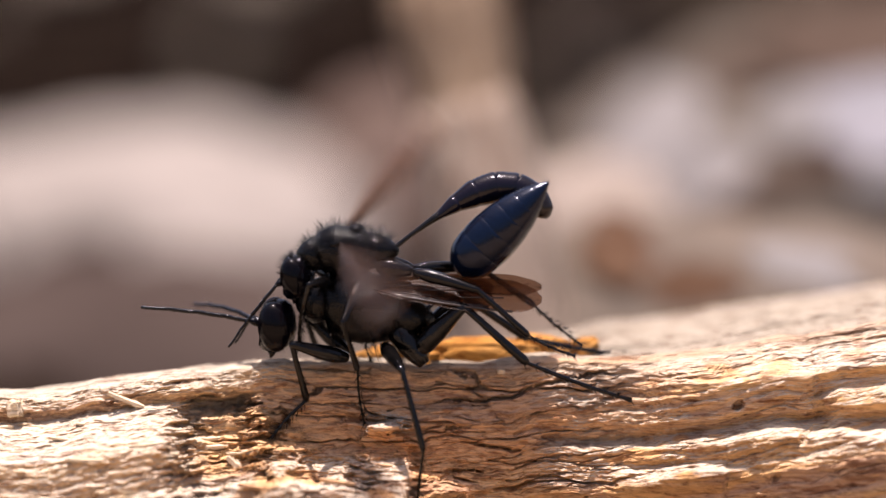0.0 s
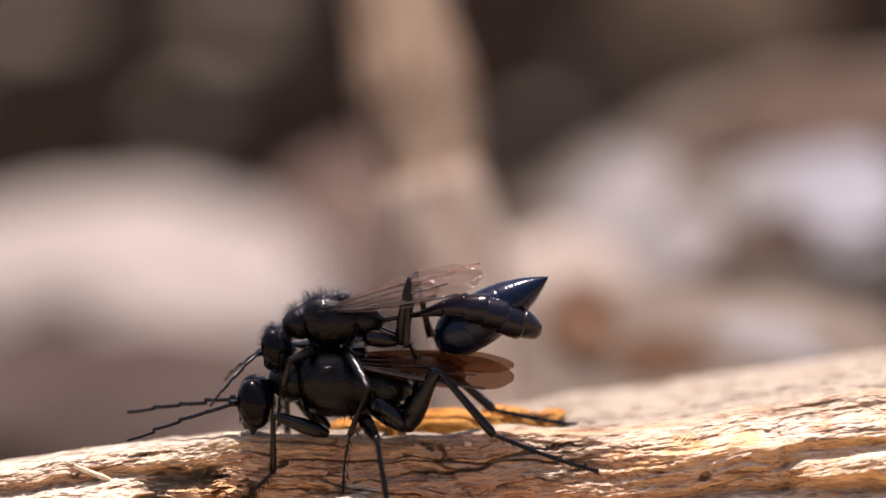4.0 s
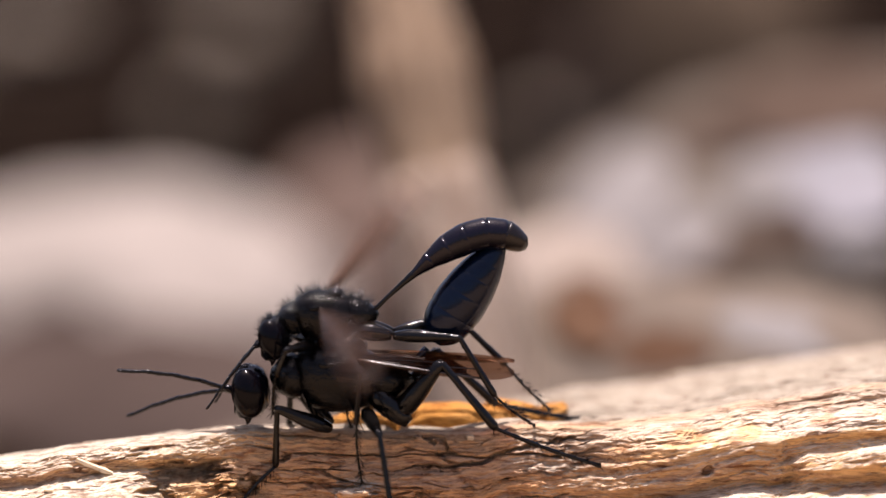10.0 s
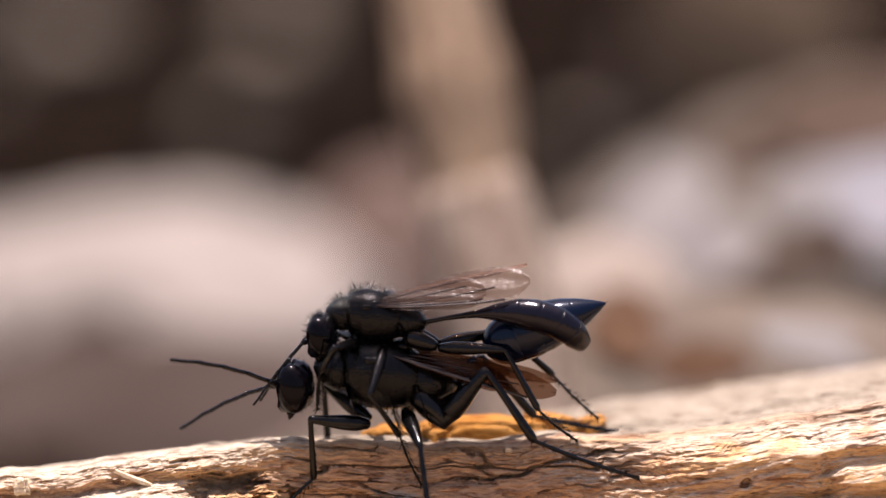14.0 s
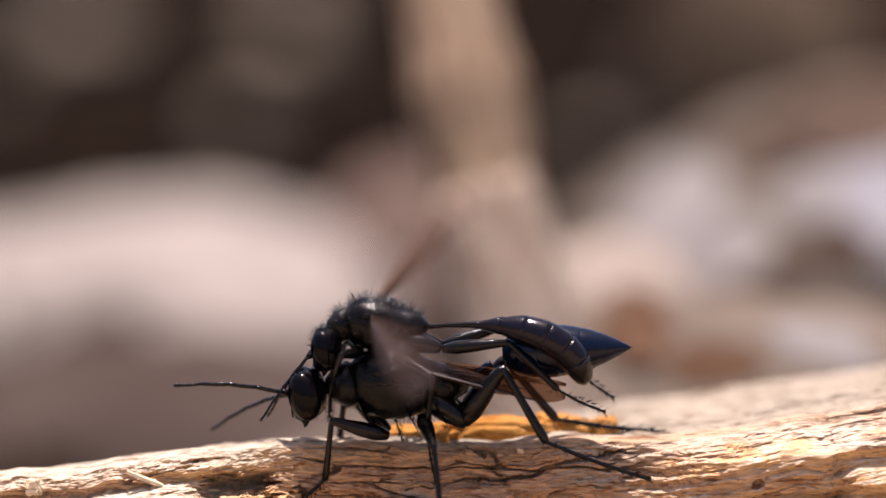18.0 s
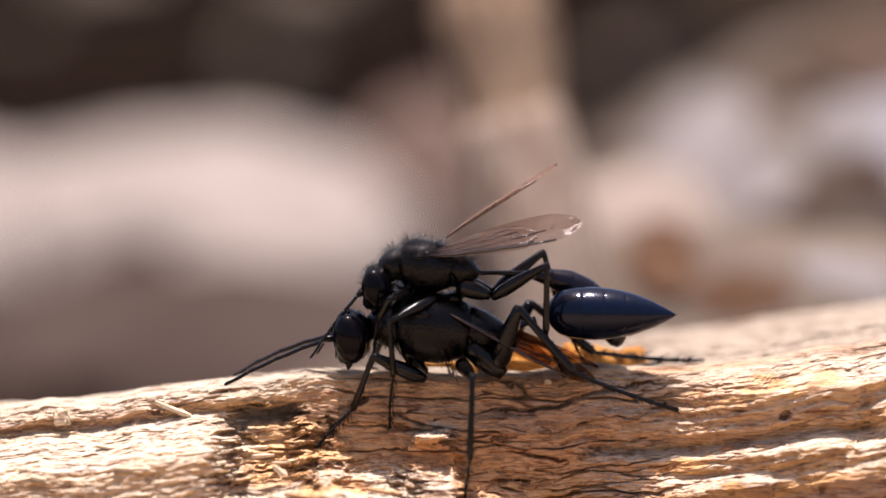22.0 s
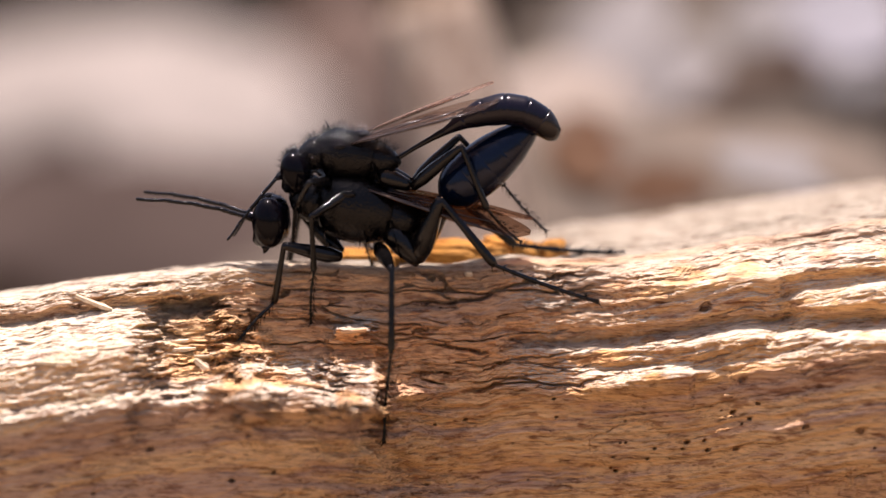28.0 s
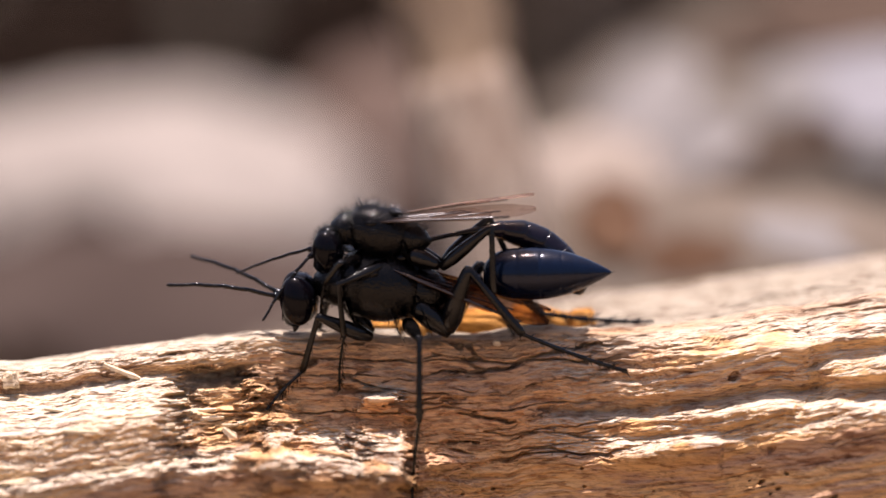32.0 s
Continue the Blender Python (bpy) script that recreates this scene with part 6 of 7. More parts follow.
pair(20.5, fh=(-8.62, 3.19), ft=(-3.86, 3.77), gt=(10.47, 0.72), gb=(3.41, 2.20), mh=(-7.63, 6.86), mt=(-4.34, 7.59), mp=(-1.68, 7.49), mb=(1.47, 8.18), mm=(5.96, 8.57), me=(8.02, 3.92), side=-0.3, w1=(3.88, 10.03), w2=(2.91, 9.44), fa=(-16.72, 4.03), fa2=(-13.84, -0.02), ma=(-13.47, 2.47), mk2=(2.89, 7.57), mf2=(7.75, -2.92), fw=(7.29, 2.94), fb=(0.30, 1.40), fk=(1.88, 4.25), ffk=(-7.86, 2.64), mk=(-5.35, 3.96), mf=(-6.17, -3.28), mfy=-0.76)
pair(21, fh=(-7.98, 2.44), ft=(-3.12, 2.94), fb=(0.76, 0.82), fk=(1.97, 3.67), gb=(3.43, 2.69), gt=(11.45, 1.11), mh=(-6.27, 5.63), mt=(-3.12, 6.61), mp=(-0.21, 6.37), mb=(2.45, 5.39), mm=(5.36, 5.05), me=(8.28, 2.94), fa=(-15.66, -1.06), fa2=(-15.25, -1.01), ma=(-11.29, 2.22), w1=(5.10, 9.93), w2=(5.34, 9.15), fw=(7.31, 3.18), mk=(-5.16, 4.31), mf=(-6.17, -3.28), mfy=-0.76, side=1, mk2=(4.41, 4.17), mf2=(9.02, -1.94), ffk=(-7.52, 2.14))
pair(21.5, fh=(-8.76, 2.65), gt=(10.48, 6.08), gb=(3.13, 4.37), mh=(-7.43, 5.84), mt=(-4.14, 7.30), mp=(-1.48, 6.72), mb=(1.67, 6.33), mm=(4.57, 7.21), me=(7.49, 3.14), side=1, w1=(4.08, 10.47), w2=(4.08, 9.01), fa=(-16.44, -1.00), ma=(-11.82, 2.91), mk2=(2.86, 5.34), mf2=(6.01, -1.25), ft=(-3.72, 2.93), fb=(0.04, 0.91), fk=(1.54, 3.57), ffk=(-8.12, 2.13), fw=(6.41, 1.20), mk=(-5.39, 4.11), mf=(-6.17, -3.28), mfy=-0.76)
pair(22, wr=28, fh=(-8.33, 2.42), ft=(-3.47, 2.62), fb=(0.17, 0.70), fk=(1.96, 3.16), gb=(3.07, 3.90), gt=(10.74, 3.75), mh=(-6.86, 5.37), mt=(-3.71, 6.35), mp=(-1.05, 6.10), mb=(1.62, 5.90), mm=(5.01, 5.71), me=(7.45, 1.93), fa=(-16.24, -0.40), fa2=(-15.64, -0.34), ma=(-11.65, 0.24), w1=(3.30, 12.19), w2=(5.00, 9.03), fw=(5.52, -0.78), mk=(-5.61, 3.90), mf=(-6.17, -3.28), mfy=-0.76, side=1, mk2=(2.80, 6.82), mf2=(3.05, 2.15), ffk=(-7.87, 1.82))
pair(22.5, fh=(-8.34, 3.41), gt=(8.36, 8.94), gb=(2.33, 4.39), mh=(-6.63, 6.11), mt=(-3.23, 7.08), mp=(-0.57, 6.50), mb=(2.09, 7.33), mm=(5.37, 9.43), me=(8.37, 7.33), side=1, w1=(5.21, 11.71), w2=(5.22, 9.52), fa=(-16.25, 0.49), fa2=(-14.86, 5.86), ma=(-11.90, 1.23), mk2=(1.35, 9.00), mf2=(4.09, 4.88), ft=(-3.46, 3.36), fb=(0.38, 1.31), fk=(2.00, 3.90), ffk=(-7.86, 2.56), fw=(6.27, 0.60), mk=(-5.94, 3.86), mf=(-6.17, -3.28), mfy=-0.76)
pair(23, fh=(-8.50, 2.73), ft=(-3.55, 2.92), fb=(0.48, 0.76), fk=(1.93, 3.46), gb=(2.17, 4.94), gt=(8.10, 9.43), mh=(-7.03, 5.67), mt=(-3.88, 6.89), mp=(-1.22, 6.89), mb=(1.92, 7.63), mm=(5.06, 9.28), me=(8.07, 7.14), fa=(-16.17, -0.19), fa2=(-14.78, 5.43), ma=(-11.92, 0.79), ma2=(-11.64, 4.20), w1=(5.06, 10.21), fw=(7.03, 1.99), mk=(-6.26, 3.82), mf=(-6.17, -3.28), mfy=-0.76, side=1, mk2=(-0.15, 9.30), mf2=(6.49, 3.72), ffk=(-7.95, 2.12))
pair(23.5, fh=(-8.91, 3.07), gt=(9.99, 6.75), gb=(2.35, 4.05), mh=(-7.58, 5.77), mt=(-4.19, 6.99), mp=(-1.53, 6.65), mb=(1.62, 6.75), mm=(5.24, 7.53), me=(7.44, 4.05), side=1, w1=(4.03, 9.67), w2=(3.79, 8.70), fa=(-16.48, -0.34), fa2=(-15.84, 3.91), ma=(-12.37, 0.89), mk2=(2.08, 7.85), mf2=(3.53, 3.82), ft=(-3.76, 3.21), fb=(0.08, 1.07), fk=(1.82, 3.72), ffk=(-8.16, 2.41), fw=(6.45, 1.56), mk=(-6.24, 3.78), mf=(-6.17, -3.28), mfy=-0.76)
pair(24, fh=(-8.46, 2.85), ft=(-3.36, 3.10), fb=(0.28, 0.98), fk=(2.31, 3.59), gb=(2.31, 4.57), gt=(9.81, 6.38), mh=(-7.61, 5.94), mt=(-4.08, 6.78), mp=(-1.66, 6.78), mb=(1.55, 6.25), mm=(5.25, 6.65), me=(7.79, 3.84), fa=(-16.37, -0.55), fa2=(-15.22, 5.55), ma=(-12.02, 0.43), w1=(3.89, 10.53), w2=(4.14, 9.46), fw=(5.87, 1.13), mk=(-6.22, 3.75), mf=(-6.17, -3.28), mfy=-0.76, side=1, mk2=(0.51, 9.18), mf2=(6.53, 2.87), ffk=(-7.76, 2.30))
pair(24.5, fh=(-7.79, 2.49), gt=(10.74, 3.96), gb=(3.23, 3.72), mh=(-5.98, 5.43), mt=(-2.83, 6.41), mp=(-0.17, 6.32), mb=(2.50, 6.02), mm=(5.88, 6.80), me=(8.33, 2.49), side=1, w1=(4.90, 9.58), fa=(-15.61, -0.28), ma=(-10.77, 0.80), mk2=(3.20, 5.67), mf2=(2.96, 3.24), ft=(-2.90, 2.83), fb=(0.78, 0.69), fk=(2.74, 3.26), ffk=(-7.30, 2.03), fw=(6.34, 0.95), mk=(-6.15, 3.70), mf=(-6.17, -3.28), mfy=-0.76)
pair(26.5, fh=(-8.10, 2.65), gt=(10.90, 5.49), gb=(3.16, 3.38), mh=(-6.53, 5.59), mt=(-3.14, 6.57), mp=(-0.24, 5.35), mb=(2.19, 4.61), mm=(6.06, 4.81), me=(8.49, 3.14), side=-1, w1=(6.05, 8.03), w2=(5.81, 7.06), fa=(-15.62, 5.10), ma=(-11.32, 1.44), mk2=(1.68, 8.73), mf2=(0.25, 4.37), ft=(-3.16, 2.90), fb=(0.69, 0.66), fk=(2.36, 3.07), ffk=(-7.56, 2.10), fw=(8.22, 0.21), mk=(-5.90, 3.52), mf=(-6.17, -3.28), mfy=-0.76)
pair(27, wr=36, fh=(-8.31, 2.98), ft=(-3.31, 3.12), fb=(0.57, 0.86), fk=(2.17, 3.22), gb=(2.61, 4.20), gt=(10.50, 6.02), mh=(-7.13, 5.67), mt=(-3.69, 6.41), mp=(-0.78, 6.02), mb=(1.88, 5.67), mm=(5.27, 5.53), me=(7.94, 3.47), fa=(-16.02, 4.94), fa2=(-13.62, 0.51), ma=(-11.39, 0.89), w1=(5.01, 9.72), w2=(4.77, 8.36), fw=(8.69, 0.02), mk=(-5.83, 3.48), mf=(-6.17, -3.28), mfy=-0.76, side=-1, mk2=(3.39, 7.99), mf2=(5.05, 2.26), ffk=(-7.71, 2.32))
pair(27.5, fh=(-7.99, 2.46), gt=(11.28, 2.46), gb=(3.03, 3.69), mh=(-6.42, 5.41), mt=(-3.03, 6.39), mp=(-0.37, 6.49), mb=(2.30, 5.65), mm=(5.92, 6.78), me=(8.61, 2.46), side=1, w1=(5.57, 10.68), w2=(5.43, 9.70), fa=(-15.60, 4.92), fa2=(-14.90, 5.65), ma=(-11.93, 1.51), mk2=(4.68, 5.89), mf2=(5.41, 2.24), ft=(-3.11, 2.88), fb=(0.63, 0.47), fk=(2.40, 2.88), ffk=(-7.51, 2.08), fw=(7.17, 0.90), mk=(-5.78, 3.54), mf=(-6.17, -3.28), mfy=-0.76)
pair(28, fh=(-8.44, 2.95), ft=(-3.44, 3.34), fb=(0.15, 0.79), fk=(2.09, 3.25), gb=(1.99, 4.47), gt=(7.54, 9.07), mh=(-6.97, 5.94), mt=(-3.72, 6.58), mp=(-0.91, 6.58), mb=(1.89, 7.36), mm=(5.12, 9.80), me=(8.27, 8.09), fa=(-16.30, 4.48), fa2=(-16.14, 4.33), ma=(-12.00, 0.82), w1=(4.88, 11.06), w2=(4.40, 10.09), fw=(5.64, 1.77), mk=(-5.72, 3.60), mf=(-6.17, -3.28), mfy=-0.76, side=-0.4, mk2=(2.93, 7.82), mf2=(4.14, 4.18), ffk=(-7.84, 2.54))
pair(28.5, fh=(-8.66, 2.50), gt=(9.85, 6.57), gb=(2.50, 4.22), mh=(-7.28, 5.69), mt=(-4.04, 6.67), mp=(-1.37, 6.42), mb=(1.77, 7.26), mm=(5.40, 8.04), me=(8.08, 4.47), side=1, w1=(4.91, 9.60), w2=(4.43, 8.38), fa=(-16.42, 4.47), fa2=(-15.67, 4.96), ma=(-11.98, 0.56), mk2=(2.72, 6.65), mf2=(2.96, 3.74), ft=(-3.65, 2.99), fb=(0.04, 0.55), fk=(1.98, 3.01), ffk=(-8.05, 2.19), fw=(6.38, 1.32), mk=(-5.95, 3.64), mf=(-6.17, -3.28), mfy=-0.76)
pair(29, fh=(-8.65, 2.84), ft=(-3.70, 3.18), fb=(0.08, 0.87), fk=(2.02, 3.33), gb=(2.51, 4.07), gt=(10.60, 5.05), mh=(-7.42, 5.78), mt=(-4.03, 6.76), mp=(-1.61, 6.37), mb=(1.05, 6.27), mm=(4.68, 6.95), me=(8.33, 2.79), fa=(-16.41, 4.80), fa2=(-16.11, 4.02), ma=(-11.01, 0.65), ma2=(-12.23, 4.60), w1=(-0.64, 10.90), fw=(7.13, 0.87), mk=(-6.17, 3.68), mf=(-6.17, -3.28), mfy=-0.76, side=-1, buzz=1, mk2=(3.01, 6.94), mf2=(3.02, 3.78), ffk=(-8.10, 2.38))
pair(29.5, fh=(-8.00, 2.79), gt=(10.89, 6.86), gb=(3.40, 4.26), mh=(-6.53, 5.73), mt=(-3.14, 6.47), mp=(-0.48, 5.24), mb=(1.94, 5.00), mm=(5.33, 5.49), me=(8.25, 3.28), side=-1, w1=(5.80, 9.64), w2=(5.08, 8.42), fa=(-15.76, 4.85), fa2=(-15.28, 3.03), ma=(-11.56, 2.07), mk2=(4.32, 7.08), mf2=(5.30, 3.29), ft=(-3.12, 3.13), fb=(0.67, 0.92), fk=(2.41, 3.38), ffk=(-7.52, 2.33), fw=(6.83, 0.98), mk=(-5.63, 3.63), mf=(-6.17, -3.28), mfy=-0.76)
pair(30, wr=36, fh=(-8.29, 2.58), ft=(-3.19, 2.97), fb=(0.60, 0.85), fk=(2.15, 3.32), gb=(2.63, 5.03), gt=(9.63, 8.31), mh=(-6.57, 5.52), mt=(-3.42, 6.21), mp=(-0.76, 6.50), mb=(2.14, 7.23), mm=(5.52, 8.21), me=(8.44, 5.91), fa=(-15.90, 4.64), fa2=(-15.06, 4.79), ma=(-12.08, 1.37), ma2=(-10.71, 3.56), w1=(5.27, 10.79), w2=(4.55, 9.43), fw=(6.52, 1.10), mk=(-5.09, 3.57), mf=(-6.17, -3.28), mfy=-0.76, side=-1, mk2=(3.95, 6.97), mf2=(4.15, 3.81), ffk=(-7.59, 2.17))
pair(30.5, fh=(-8.44, 2.74), gt=(8.89, 9.35), gb=(1.99, 5.20), mh=(-7.21, 5.93), mt=(-4.06, 6.91), mp=(-1.40, 6.91), mb=(1.50, 7.64), mm=(5.12, 8.76), me=(8.03, 6.91), side=-1, w1=(4.15, 11.78), fa=(-16.30, 4.56), ma=(-11.76, 1.29), mk2=(3.41, 6.16), mf2=(3.42, 3.25), ft=(-3.43, 3.20), fb=(0.60, 1.01), fk=(2.10, 3.54), ffk=(-7.83, 2.40), fw=(6.81, 1.44), mk=(-5.40, 3.66), mf=(-6.17, -3.28), mfy=-0.76)
pair(31, fh=(-8.68, 2.52), ft=(-3.73, 3.16), fb=(0.54, 0.90), fk=(1.99, 3.50), gb=(1.99, 4.73), gt=(8.50, 9.61), mh=(-7.45, 5.71), mt=(-4.30, 6.69), mp=(-1.64, 7.08), mb=(1.26, 7.91), mm=(4.45, 9.03), me=(7.79, 7.57), fa=(-16.39, 4.49), fa2=(-15.90, 3.85), ma=(-12.24, 1.07), w1=(-1.63, 12.04), fw=(7.10, 1.78), mk=(-5.72, 3.76), mf=(-6.17, -3.28), mfy=-0.76, side=-1, buzz=1, mk2=(3.17, 6.67), mf2=(3.76, 3.03), ffk=(-8.13, 2.36))
pair(31.5, fh=(-8.98, 2.30), ft=(-3.89, 2.50), fb=(-0.00, 0.58), fk=(1.94, 3.04), gb=(2.42, 3.28), gt=(11.26, 2.64), mh=(-7.75, 5.74), mt=(-4.36, 6.57), mp=(-1.70, 6.47), mb=(1.45, 6.47), mm=(5.56, 6.76), me=(7.76, 3.33), fa=(-16.59, 4.66), fa2=(-15.41, 5.20), ma=(-12.30, 1.10), w1=(4.58, 9.64), fw=(4.86, 0.58), mk=(-5.68, 4.03), mf=(-6.17, -3.28), mfy=-0.76, side=-1, mk2=(3.60, 5.19), mf2=(4.33, 3.98), ffk=(-8.29, 1.70))
pair(32, fh=(-8.46, 2.42), ft=(-3.60, 2.81), fb=(0.28, 0.69), fk=(2.22, 3.16), gb=(2.70, 3.89), gt=(9.98, 3.99), mh=(-6.74, 5.36), mt=(-3.59, 6.10), mp=(-0.69, 5.71), mb=(2.46, 6.29), mm=(5.36, 6.63), me=(8.29, 2.66), fa=(-16.08, 3.66), fa2=(-15.18, 4.33), ma=(-10.57, 1.46), ma2=(-12.77, 3.60), w1=(5.11, 8.39), w2=(4.87, 7.81), fw=(6.84, -0.05), mk=(-5.50, 3.90), mf=(-6.17, -3.28), mfy=-0.76, side=1, mk2=(3.39, 7.44), mf2=(2.92, 3.61), ffk=(-8.00, 2.01))


def motions():
    def v(p, y=0.0):
        return Vector((p[0], y, p[1])) * MM

    rows = {}

    def put(ob, t, m):
        rows.setdefault(ob, []).append((t, m))

    def leg(w, name, side, t, hip, hint, ankle, foot):
        a, b, c = [q * MM for q in w["sizes"][name]]
        knee, end = bend(hip, hint, ankle, a, b)
        put(w[name + "_femur_" + side], t, aim(hip, knee))
        put(w[name + "_tibia_" + side], t, aim(knee, end))
        put(w[name + "_tarsus_" + side], t, aim(end, foot))

    def turned(c, ang):
        return Matrix.Translation(c) @ Matrix.Rotation(ang, 4, "Y")

    def feeler(w, side, t, base, tip, y, lift):
        sgn = -1 if side == "near" else 1
        tip3 = v(tip, y)
        sc_end = base + ((v(tip, 0) - v((base.x / MM, base.z / MM), 0)).normalized() + Vector((-0.2, sgn * 0.5, 0.35))).normalized() * 0.75 * MM
        slack = (1.993 * w["flag"] * MM) ** 2 - (tip3.x - sc_end.x) ** 2 - (tip3.z - sc_end.z) ** 2
        tip3.y = sc_end.y + sgn * math.sqrt(max(slack, (0.8 * MM) ** 2))
        put(w["scape_" + side], t, aim(base, sc_end))
        knee, end = bend(sc_end, (sc_end + tip3) / 2 + Vector((0, 0, lift * MM)), tip3, w["flag"] * MM, w["flag"] * MM)
        top = 2 * knee - (sc_end + end) / 2
        at = sc_end
        for i in range(4):
            u = (i + 1) / 4
            goal = sc_end * (1 - u) ** 2 + top * 2 * u * (1 - u) + end * u * u
            put(w["flag_%d_%s" % (i, side)], t, aim(at, goal))
            at = at + (goal - at).normalized() * w["flag"] * 0.5 * MM

    def wing(w, side, t, base, tip, roll, buzz):
        m = aim(base, tip)
        put(w["wing_" + side], t, m @ Matrix.Rotation(radians(roll), 4, "X"))
        put(w["hwing_" + side], t, m @ Matrix.Rotation(radians(roll * 1.1), 4, "X") @ Matrix.Rotation(radians(4 if side == "far" else -4), 4, "Z"))

    F, M = FEMALE, MALE
    for t, k in POSES:
        # ------------- the lower wasp
        chest, head = v(k["ft"]) + Vector((0.3, 0, 0)) * MM, v(k["fh"])
        d = Vector(k["fb"]) - Vector(k["ft"])
        ang = -(math.atan2(d.y, d.x) - math.atan2(-1.55, 2.6))
        ang = max(-0.35, min(0.35, ang))
        body = turned(chest, ang)
        put(F["thorax"], t, body)
        put(F["head"], t, turned(head, ang * 0.7 - 0.12))
        tip, base = Vector(k["gt"]), Vector(k["gb"])
        way = (tip - base).normalized()
        base = tip - way * F["gaster_len"]
        put(F["gaster"], t, aim(v(base), v(tip)))
        root = body @ (Vector((3.0, 0, -0.35)) * MM)
        put(F["petiole"], t, aim(root, v(base + way * 0.4)))
        for side, y in (("near", -1.0), ("far", 1.0)):
            leg(F, "fore", side, t, body @ (Vector((-1.1, y * 0.9, -2.5)) * MM), v(k["ffk"], y * 2.2) + Vector((0.6 * MM if y > 0 else 0, 0, 0)),
                FEET["fore_ankle_" + side] * MM, FEET["fore_" + side] * MM)
            leg(F, "mid", side, t, body @ (Vector((1.1, y * 1.0, -1.7)) * MM), chest + Vector((2.4, y * 6.5, -1.2)) * MM,
                FEET["mid_ankle_" + side] * MM, FEET["mid_" + side] * MM)
            ankle, foot = FEET["hind_ankle_" + side], FEET["hind_" + side]
            if y > 0:
                # the far hind foot is set down further back at 18 s
                u = min(1.0, max(0.0, (t - 17.5) / 1.0))
                ankle, foot = FEET["hind_ankle_far_before"].lerp(ankle, u), FEET["hind_far_before"].lerp(foot, u)
            off = Vector((0, 0)) if y < 0 else Vector((0.9, 0.7))
            put(F["hind_coxa_" + side], t, aim(body @ (Vector((2.0, y * 0.8, -0.9)) * MM), v(k["fb"], y * 1.1)))
            leg(F, "hind", side, t, v(k["fb"], y * 1.1), v(Vector(k["fk"]) + off, y * 2.0),
                ankle * MM, foot * MM)
        fa2 = k.get("fa2", (k["fa"][0] + 0.5, k["fa"][1] - 0.5))
        top = turned(head, ang * 0.7 - 0.12)
        feeler(F, "near", t, top @ (Vector((-0.8, -0.35, 0.1)) * MM), k["fa"], -1.6, 0.9)
        feeler(F, "far", t, top @ (Vector((-0.8, 0.35, 0.1)) * MM), fa2, 1.8, 0.9)
        fw = Vector(k["fw"]) + Vector((0.0, 0.7))
        for side, y in (("near", -1.0), ("far", 1.0)):
            wing(F, side, t, body @ (Vector((0.0, y * 1.3, 1.75)) * MM), v(fw + (Vector((0, 0)) if y < 0 else Vector((0.3, 0.5))), y * 1.5), -y * k.get("fr", 14), False)
        # ------------- the upper wasp
        chest, head = v(k["mt"], -0.1), v(k["mh"], -0.1)
        d = Vector(k["mp"]) - Vector(k["mh"])
        ang = -(math.atan2(d.y, d.x) - math.atan2(0.25, 3.6))
        ang = max(-0.5, min(0.6, ang))
        body = turned(chest, ang)
        put(M["thorax"], t, body)
        put(M["head"], t, turned(head, ang * 0.6 - 0.1))
        sd = k.get("side", -1) * 2.0
        b, m, e = Vector(k["mb"]), Vector(k["mm"]), Vector(k["me"])
        root = body @ (Vector((2.3, 0, -0.25)) * MM)
        lead = (v(b, sd * 0.25) - root).normalized()
        start = root + lead * 1.2 * MM
        end = v(e, sd * 0.6)
        c = 2 * v(m, sd * 0.95) - (v(b, sd * 0.25) + end) / 2
        c = c.lerp(2 * v(m, sd * 0.95) - (start + end) / 2, 0.35)
        c.z -= 0.6 * max(0.0, m.y - e.y - 2.0) * MM
        pts = [start * (1 - u) ** 2 + c * 2 * u * (1 - u) + end * u * u for u in [i / 60 for i in range(61)]]
        pts = pts + [pts[-1] + (pts[-1] - pts[-4]).normalized() * 2 * MM]
        arc = [0.0]
        for p0, p1 in zip(pts, pts[1:]):
            arc.append(arc[-1] + (p1 - p0).length)

        def along(d):
            i = max(1, min(len(arc) - 1, int(np.searchsorted(arc, d))))
            return pts[i - 1].lerp(pts[i], (d - arc[i - 1]) / max(1e-9, arc[i] - arc[i - 1]))

        full = arc[-2]
        G = M["gaster_len"] * MM
        skip = max(0.0, full - G)
        while skip > 0 and (along(skip) - root).length > 3.4 * MM:
            skip = max(0.0, skip - 0.1 * MM)
        span = min(G * 1.1, full - skip)
        cuts = M["cuts"]
        put(M["petiole"], t, aim(root, along(skip + 0.3 * MM)))
        for i in range(6):
            d0, d1 = skip + cuts[i] * span, skip + cuts[i + 1] * span
            put(M["tergite_%d" % i], t, aim(along(d0), along(d1 + 0.2 * MM)))
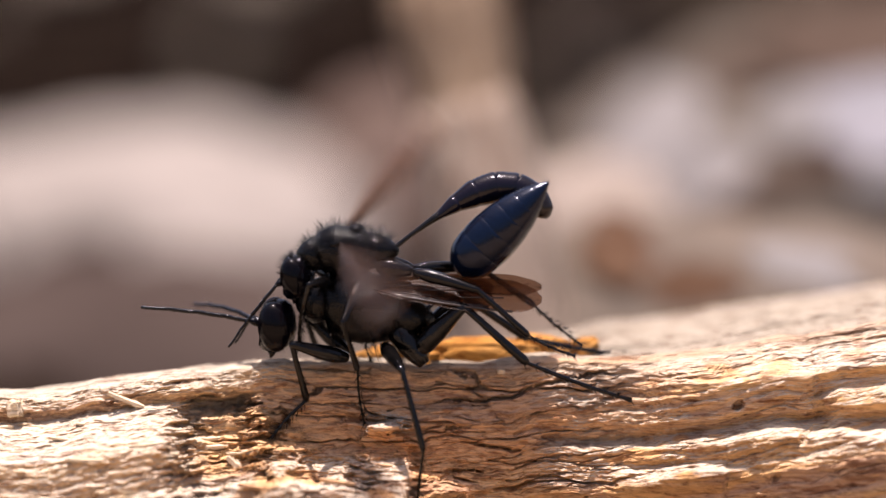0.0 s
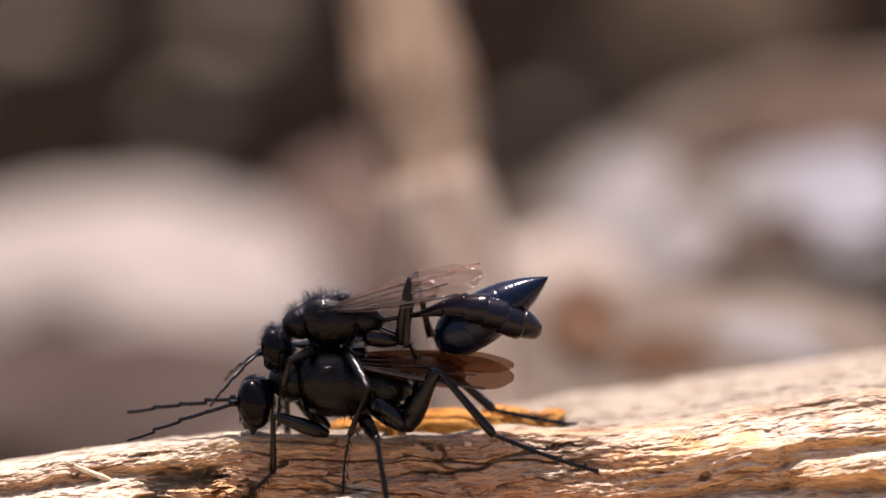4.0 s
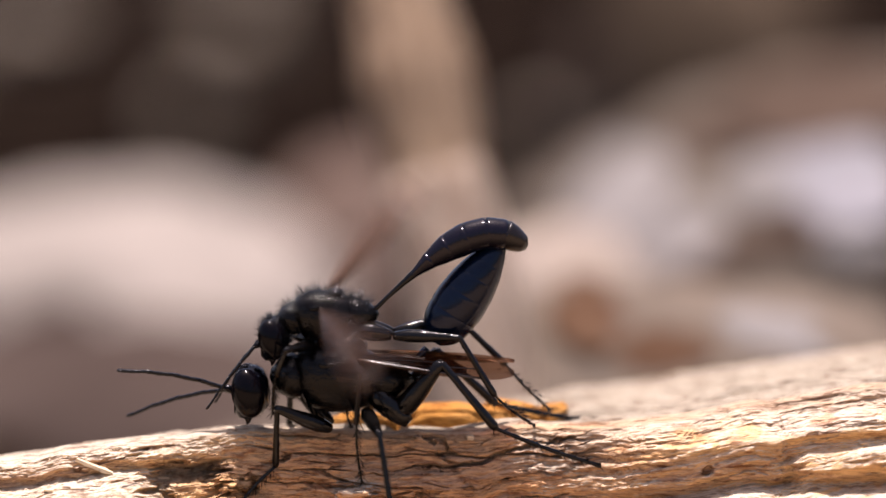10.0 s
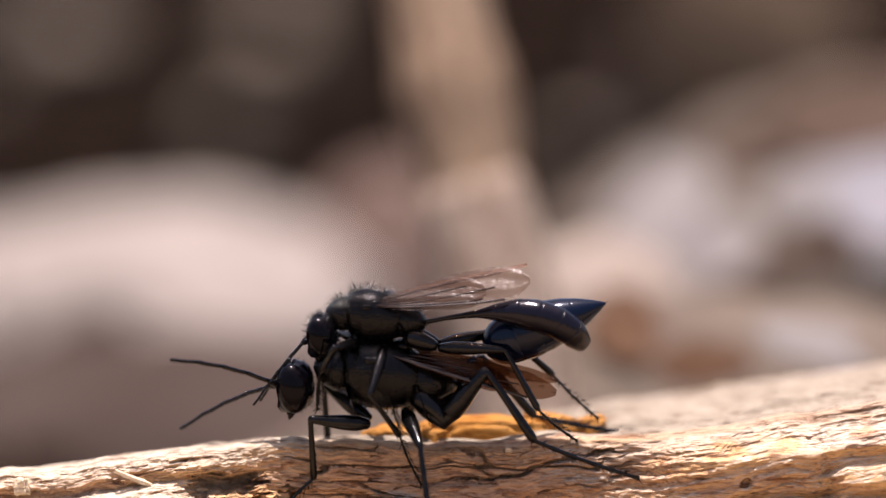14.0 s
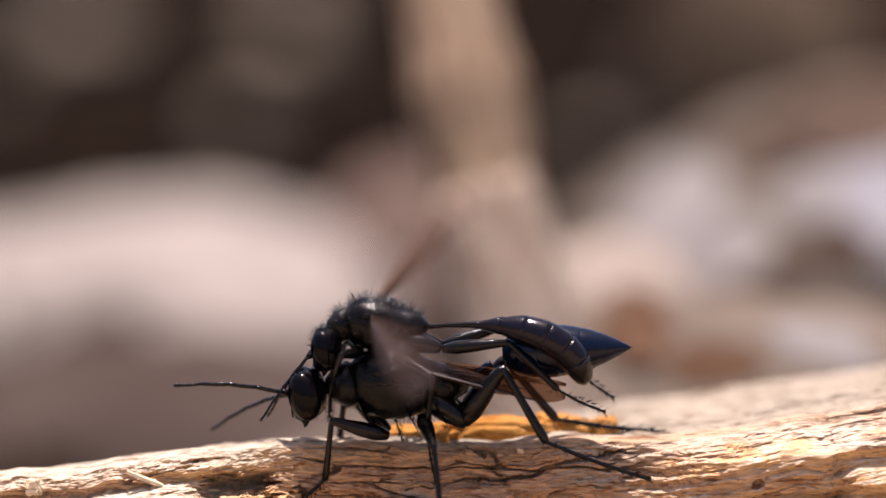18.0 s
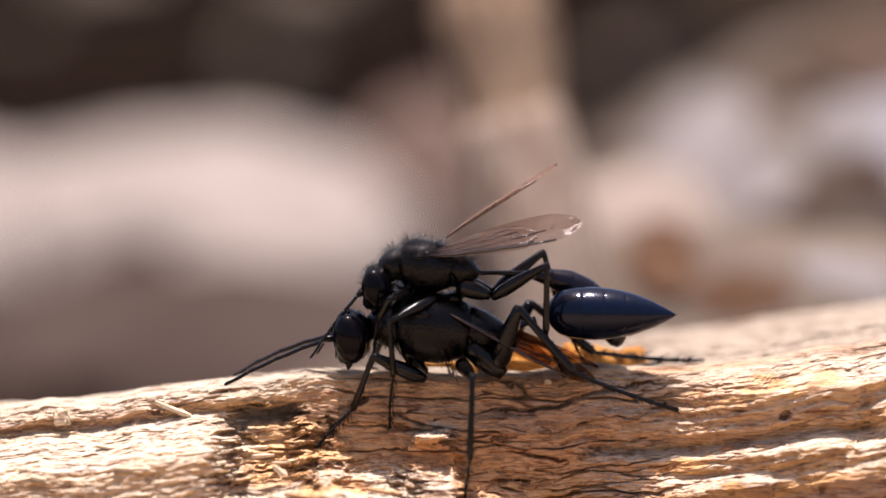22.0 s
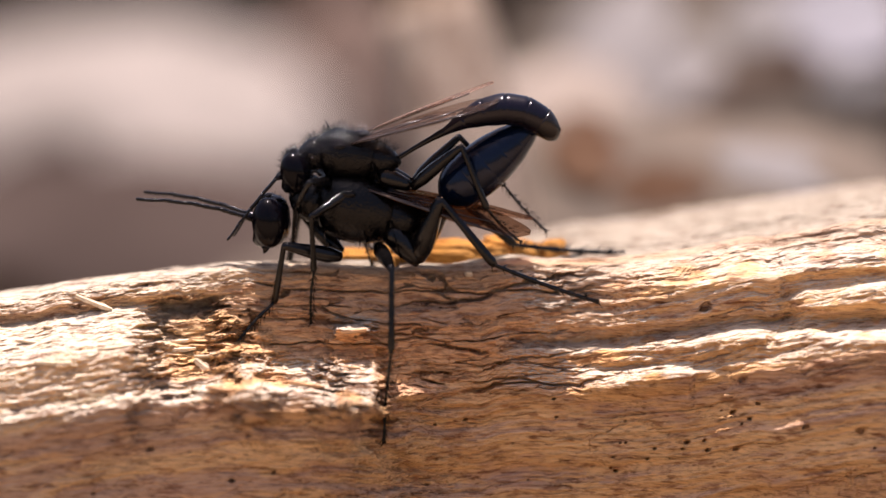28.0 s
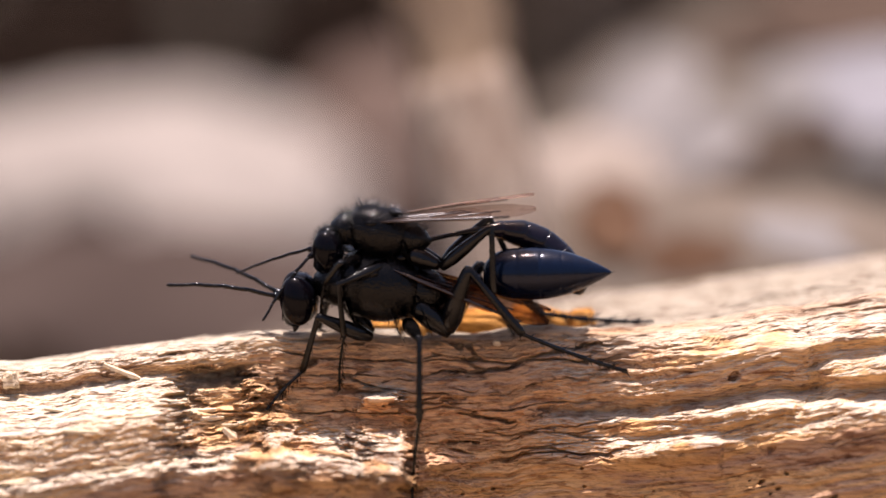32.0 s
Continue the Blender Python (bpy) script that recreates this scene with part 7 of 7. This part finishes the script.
        for side, y in (("near", -1.0), ("far", 1.0)):
            neck = v(k["fh"]) + Vector((1.5, y * 1.3, 0.3)) * MM
            leg(M, "fore", side, t, body @ (Vector((-1.3, y * 0.75, -1.1)) * MM), v(k["mh"]) + Vector((0.4, y * 3.2, -0.6)) * MM, neck + Vector((0, y * 0.5, 0.9)) * MM, neck + Vector((-0.2, -y * 0.2, -1.3)) * MM)
            if y < 0:
                foot = v(k["mf"], 0)
                foot.y = k["mfy"] * MM
                knee = v(k["mk"], -2.6)
                ankle = foot.lerp(knee, 0.52) + Vector((0, -0.3, 0)) * MM
                leg(M, "mid", side, t, body @ (Vector((0.3, -0.8, -1.35)) * MM), knee, ankle, foot)
                hk, hf = k["mk2"], k["mf2"]
                hy = -1.9
            else:
                leg(M, "mid", side, t, body @ (Vector((0.3, 0.8, -1.35)) * MM), v(k["mk"], 3.4), chest + Vector((0.4, 2.4, -3.8)) * MM, chest + Vector((1.2, 1.8, -6.6)) * MM)
                hk, hf = (k["mk2"][0] + 0.7, k["mk2"][1] + 0.9), (k["mf2"][0] + 1.2, k["mf2"][1] + 0.6)
                hy = 1.9
            hip = body @ (Vector((3.6, y * 0.8, -1.6)) * MM)
            put(M["hind_coxa_" + side], t, aim(body @ (Vector((1.9, y * 0.7, -0.95)) * MM), hip))
            kn, ft = v(hk, hy), v(hf, hy)
            fem, tib, tar = [q * MM for q in M["sizes"]["hind"]]
            kn = hip + (kn - hip).normalized() * fem
            ank = kn + (ft - kn).normalized() * tib
            put(M["hind_femur_" + side], t, aim(hip, kn))
            put(M["hind_tibia_" + side], t, aim(kn, ank))
            put(M["hind_tarsus_" + side], t, aim(ank, ank + ((ft - kn).normalized() + Vector((0.45, 0.9 if y < 0 else 0.0, 0.0 if y < 0 else -0.5))).lerp((ft - kn).normalized() + Vector((0.3, 0, -0.2)), max(0.0, min(1.0, ((ft - kn).length / MM - 4.5) / 2)))))
        top = turned(head, ang * 0.6 - 0.1)
        feeler(M, "near", t, top @ (Vector((-0.6, -0.25, 0.0)) * MM), k["ma"], -1.6, 0.5)
        ma2 = k.get("ma2", (k["ma"][0] + 0.8, k["ma"][1] + 0.5))
        feeler(M, "far", t, top @ (Vector((-0.6, 0.25, 0.0)) * MM), ma2, 1.6, 0.5)
        w1 = Vector(k["w1"])
        w2 = Vector(k.get("w2", (w1.x - 0.1, w1.y - 0.5)))
        wb = lambda y: body @ (Vector((-0.35, y * 1.05, 1.05)) * MM)
        if not k.get("buzz"):
            wing(M, "near", t, wb(-1), v(w2, -2.0), k.get("wr", 7), False)
            wing(M, "far", t, wb(1), v(w1, 1.6), -k.get("wf", 9), False)
        else:
            # fanning: each stroke passes its middle at the named time
            for f in range(-4, 5):
                tt = t + f / 30
                if tt < 0 or tt > 32:
                    continue
                beat = (0, 1, 0, -1)[f % 4]
                for side, y in (("near", -1), ("far", 1)):
                    a = radians((43 if y > 0 else 138) + (22 if y > 0 else 76) * beat)
                    up = Vector((math.sin(a), 0.25 if y > 0 else -2.2, math.cos(a)))
                    b0 = wb(y)
                    wing(M, side, tt, b0, b0 + up.normalized() * 9.4 * MM, -35 if y > 0 else 35, True)
    # ------------- the third wasp darts in from afar, dips towards the pair and is gone again
    for t, x, y, z, ry, rz in ((0, -420, 60, 190, 0, 0), (2.2, -300, 40, 110, 0, 0), (2.5, -130, 10, 36, 4, 0), (2.7, -62, 4, 14.5, -4, 0), (2.8, -28.0, 3, 15.3, -8, 0), (2.9, -18.5, 3, 25.0, 8, 10), (3.0, -13.4, 3, 33, 30, 6),
                              (3.1, -9.0, 3, 23, 36, 0), (3.2, -6.6, 3, 14.4, 34, 0), (3.3, -5.6, 3, 27.0, 10, 0), (3.4, 0, 4, 46, -12, 10), (3.6, 48, 20, 92, -12, 20), (4.2, 330, 180, 260, 0, 30), (32, 420, 260, 330, 0, 30)):
        put(VISITOR, t, pose(x * MM, y * MM, z * MM, 0, ry, rz))
    for ob, sd, root in VISITOR_WINGS:
        for f in range(0, 33):
            beat = (0, 1, 0, -1)[f % 4]
            up = 12 + 60 * beat
            put(ob, 2.5 + f / 30, Matrix.Translation(root * MM) @ Matrix.Rotation(radians(sd * 95), 4, "Z") @ Matrix.Rotation(radians(-up), 4, "Y"))
    # every part is keyed from the start to the end, with no turn of a quarter or more from row to row
    for ob, rr in rows.items():
        rr.sort(key=lambda r: r[0])
        if rr[0][0] > 0:
            rr.insert(0, (0.0, rr[0][1]))
        if rr[-1][0] < 32:
            rr.append((32.0, rr[-1][1]))
        full = [rr[0]]
        for t, m in rr[1:]:
            t0, m0 = full[-1]
            q0, q1 = m0.to_quaternion(), m.to_quaternion()
            turn = q0.rotation_difference(q1).angle
            turn = min(turn, 2 * math.pi - turn)
            if turn > 1.3 and t - t0 > 0.15:
                for u in (1 / 3, 2 / 3):
                    full.append((t0 + (t - t0) * u, Matrix.LocRotScale(m0.translation.lerp(m.translation, u), q0.slerp(q1, u), None)))
            full.append((t, m))
        walk(ob, full)


motions()
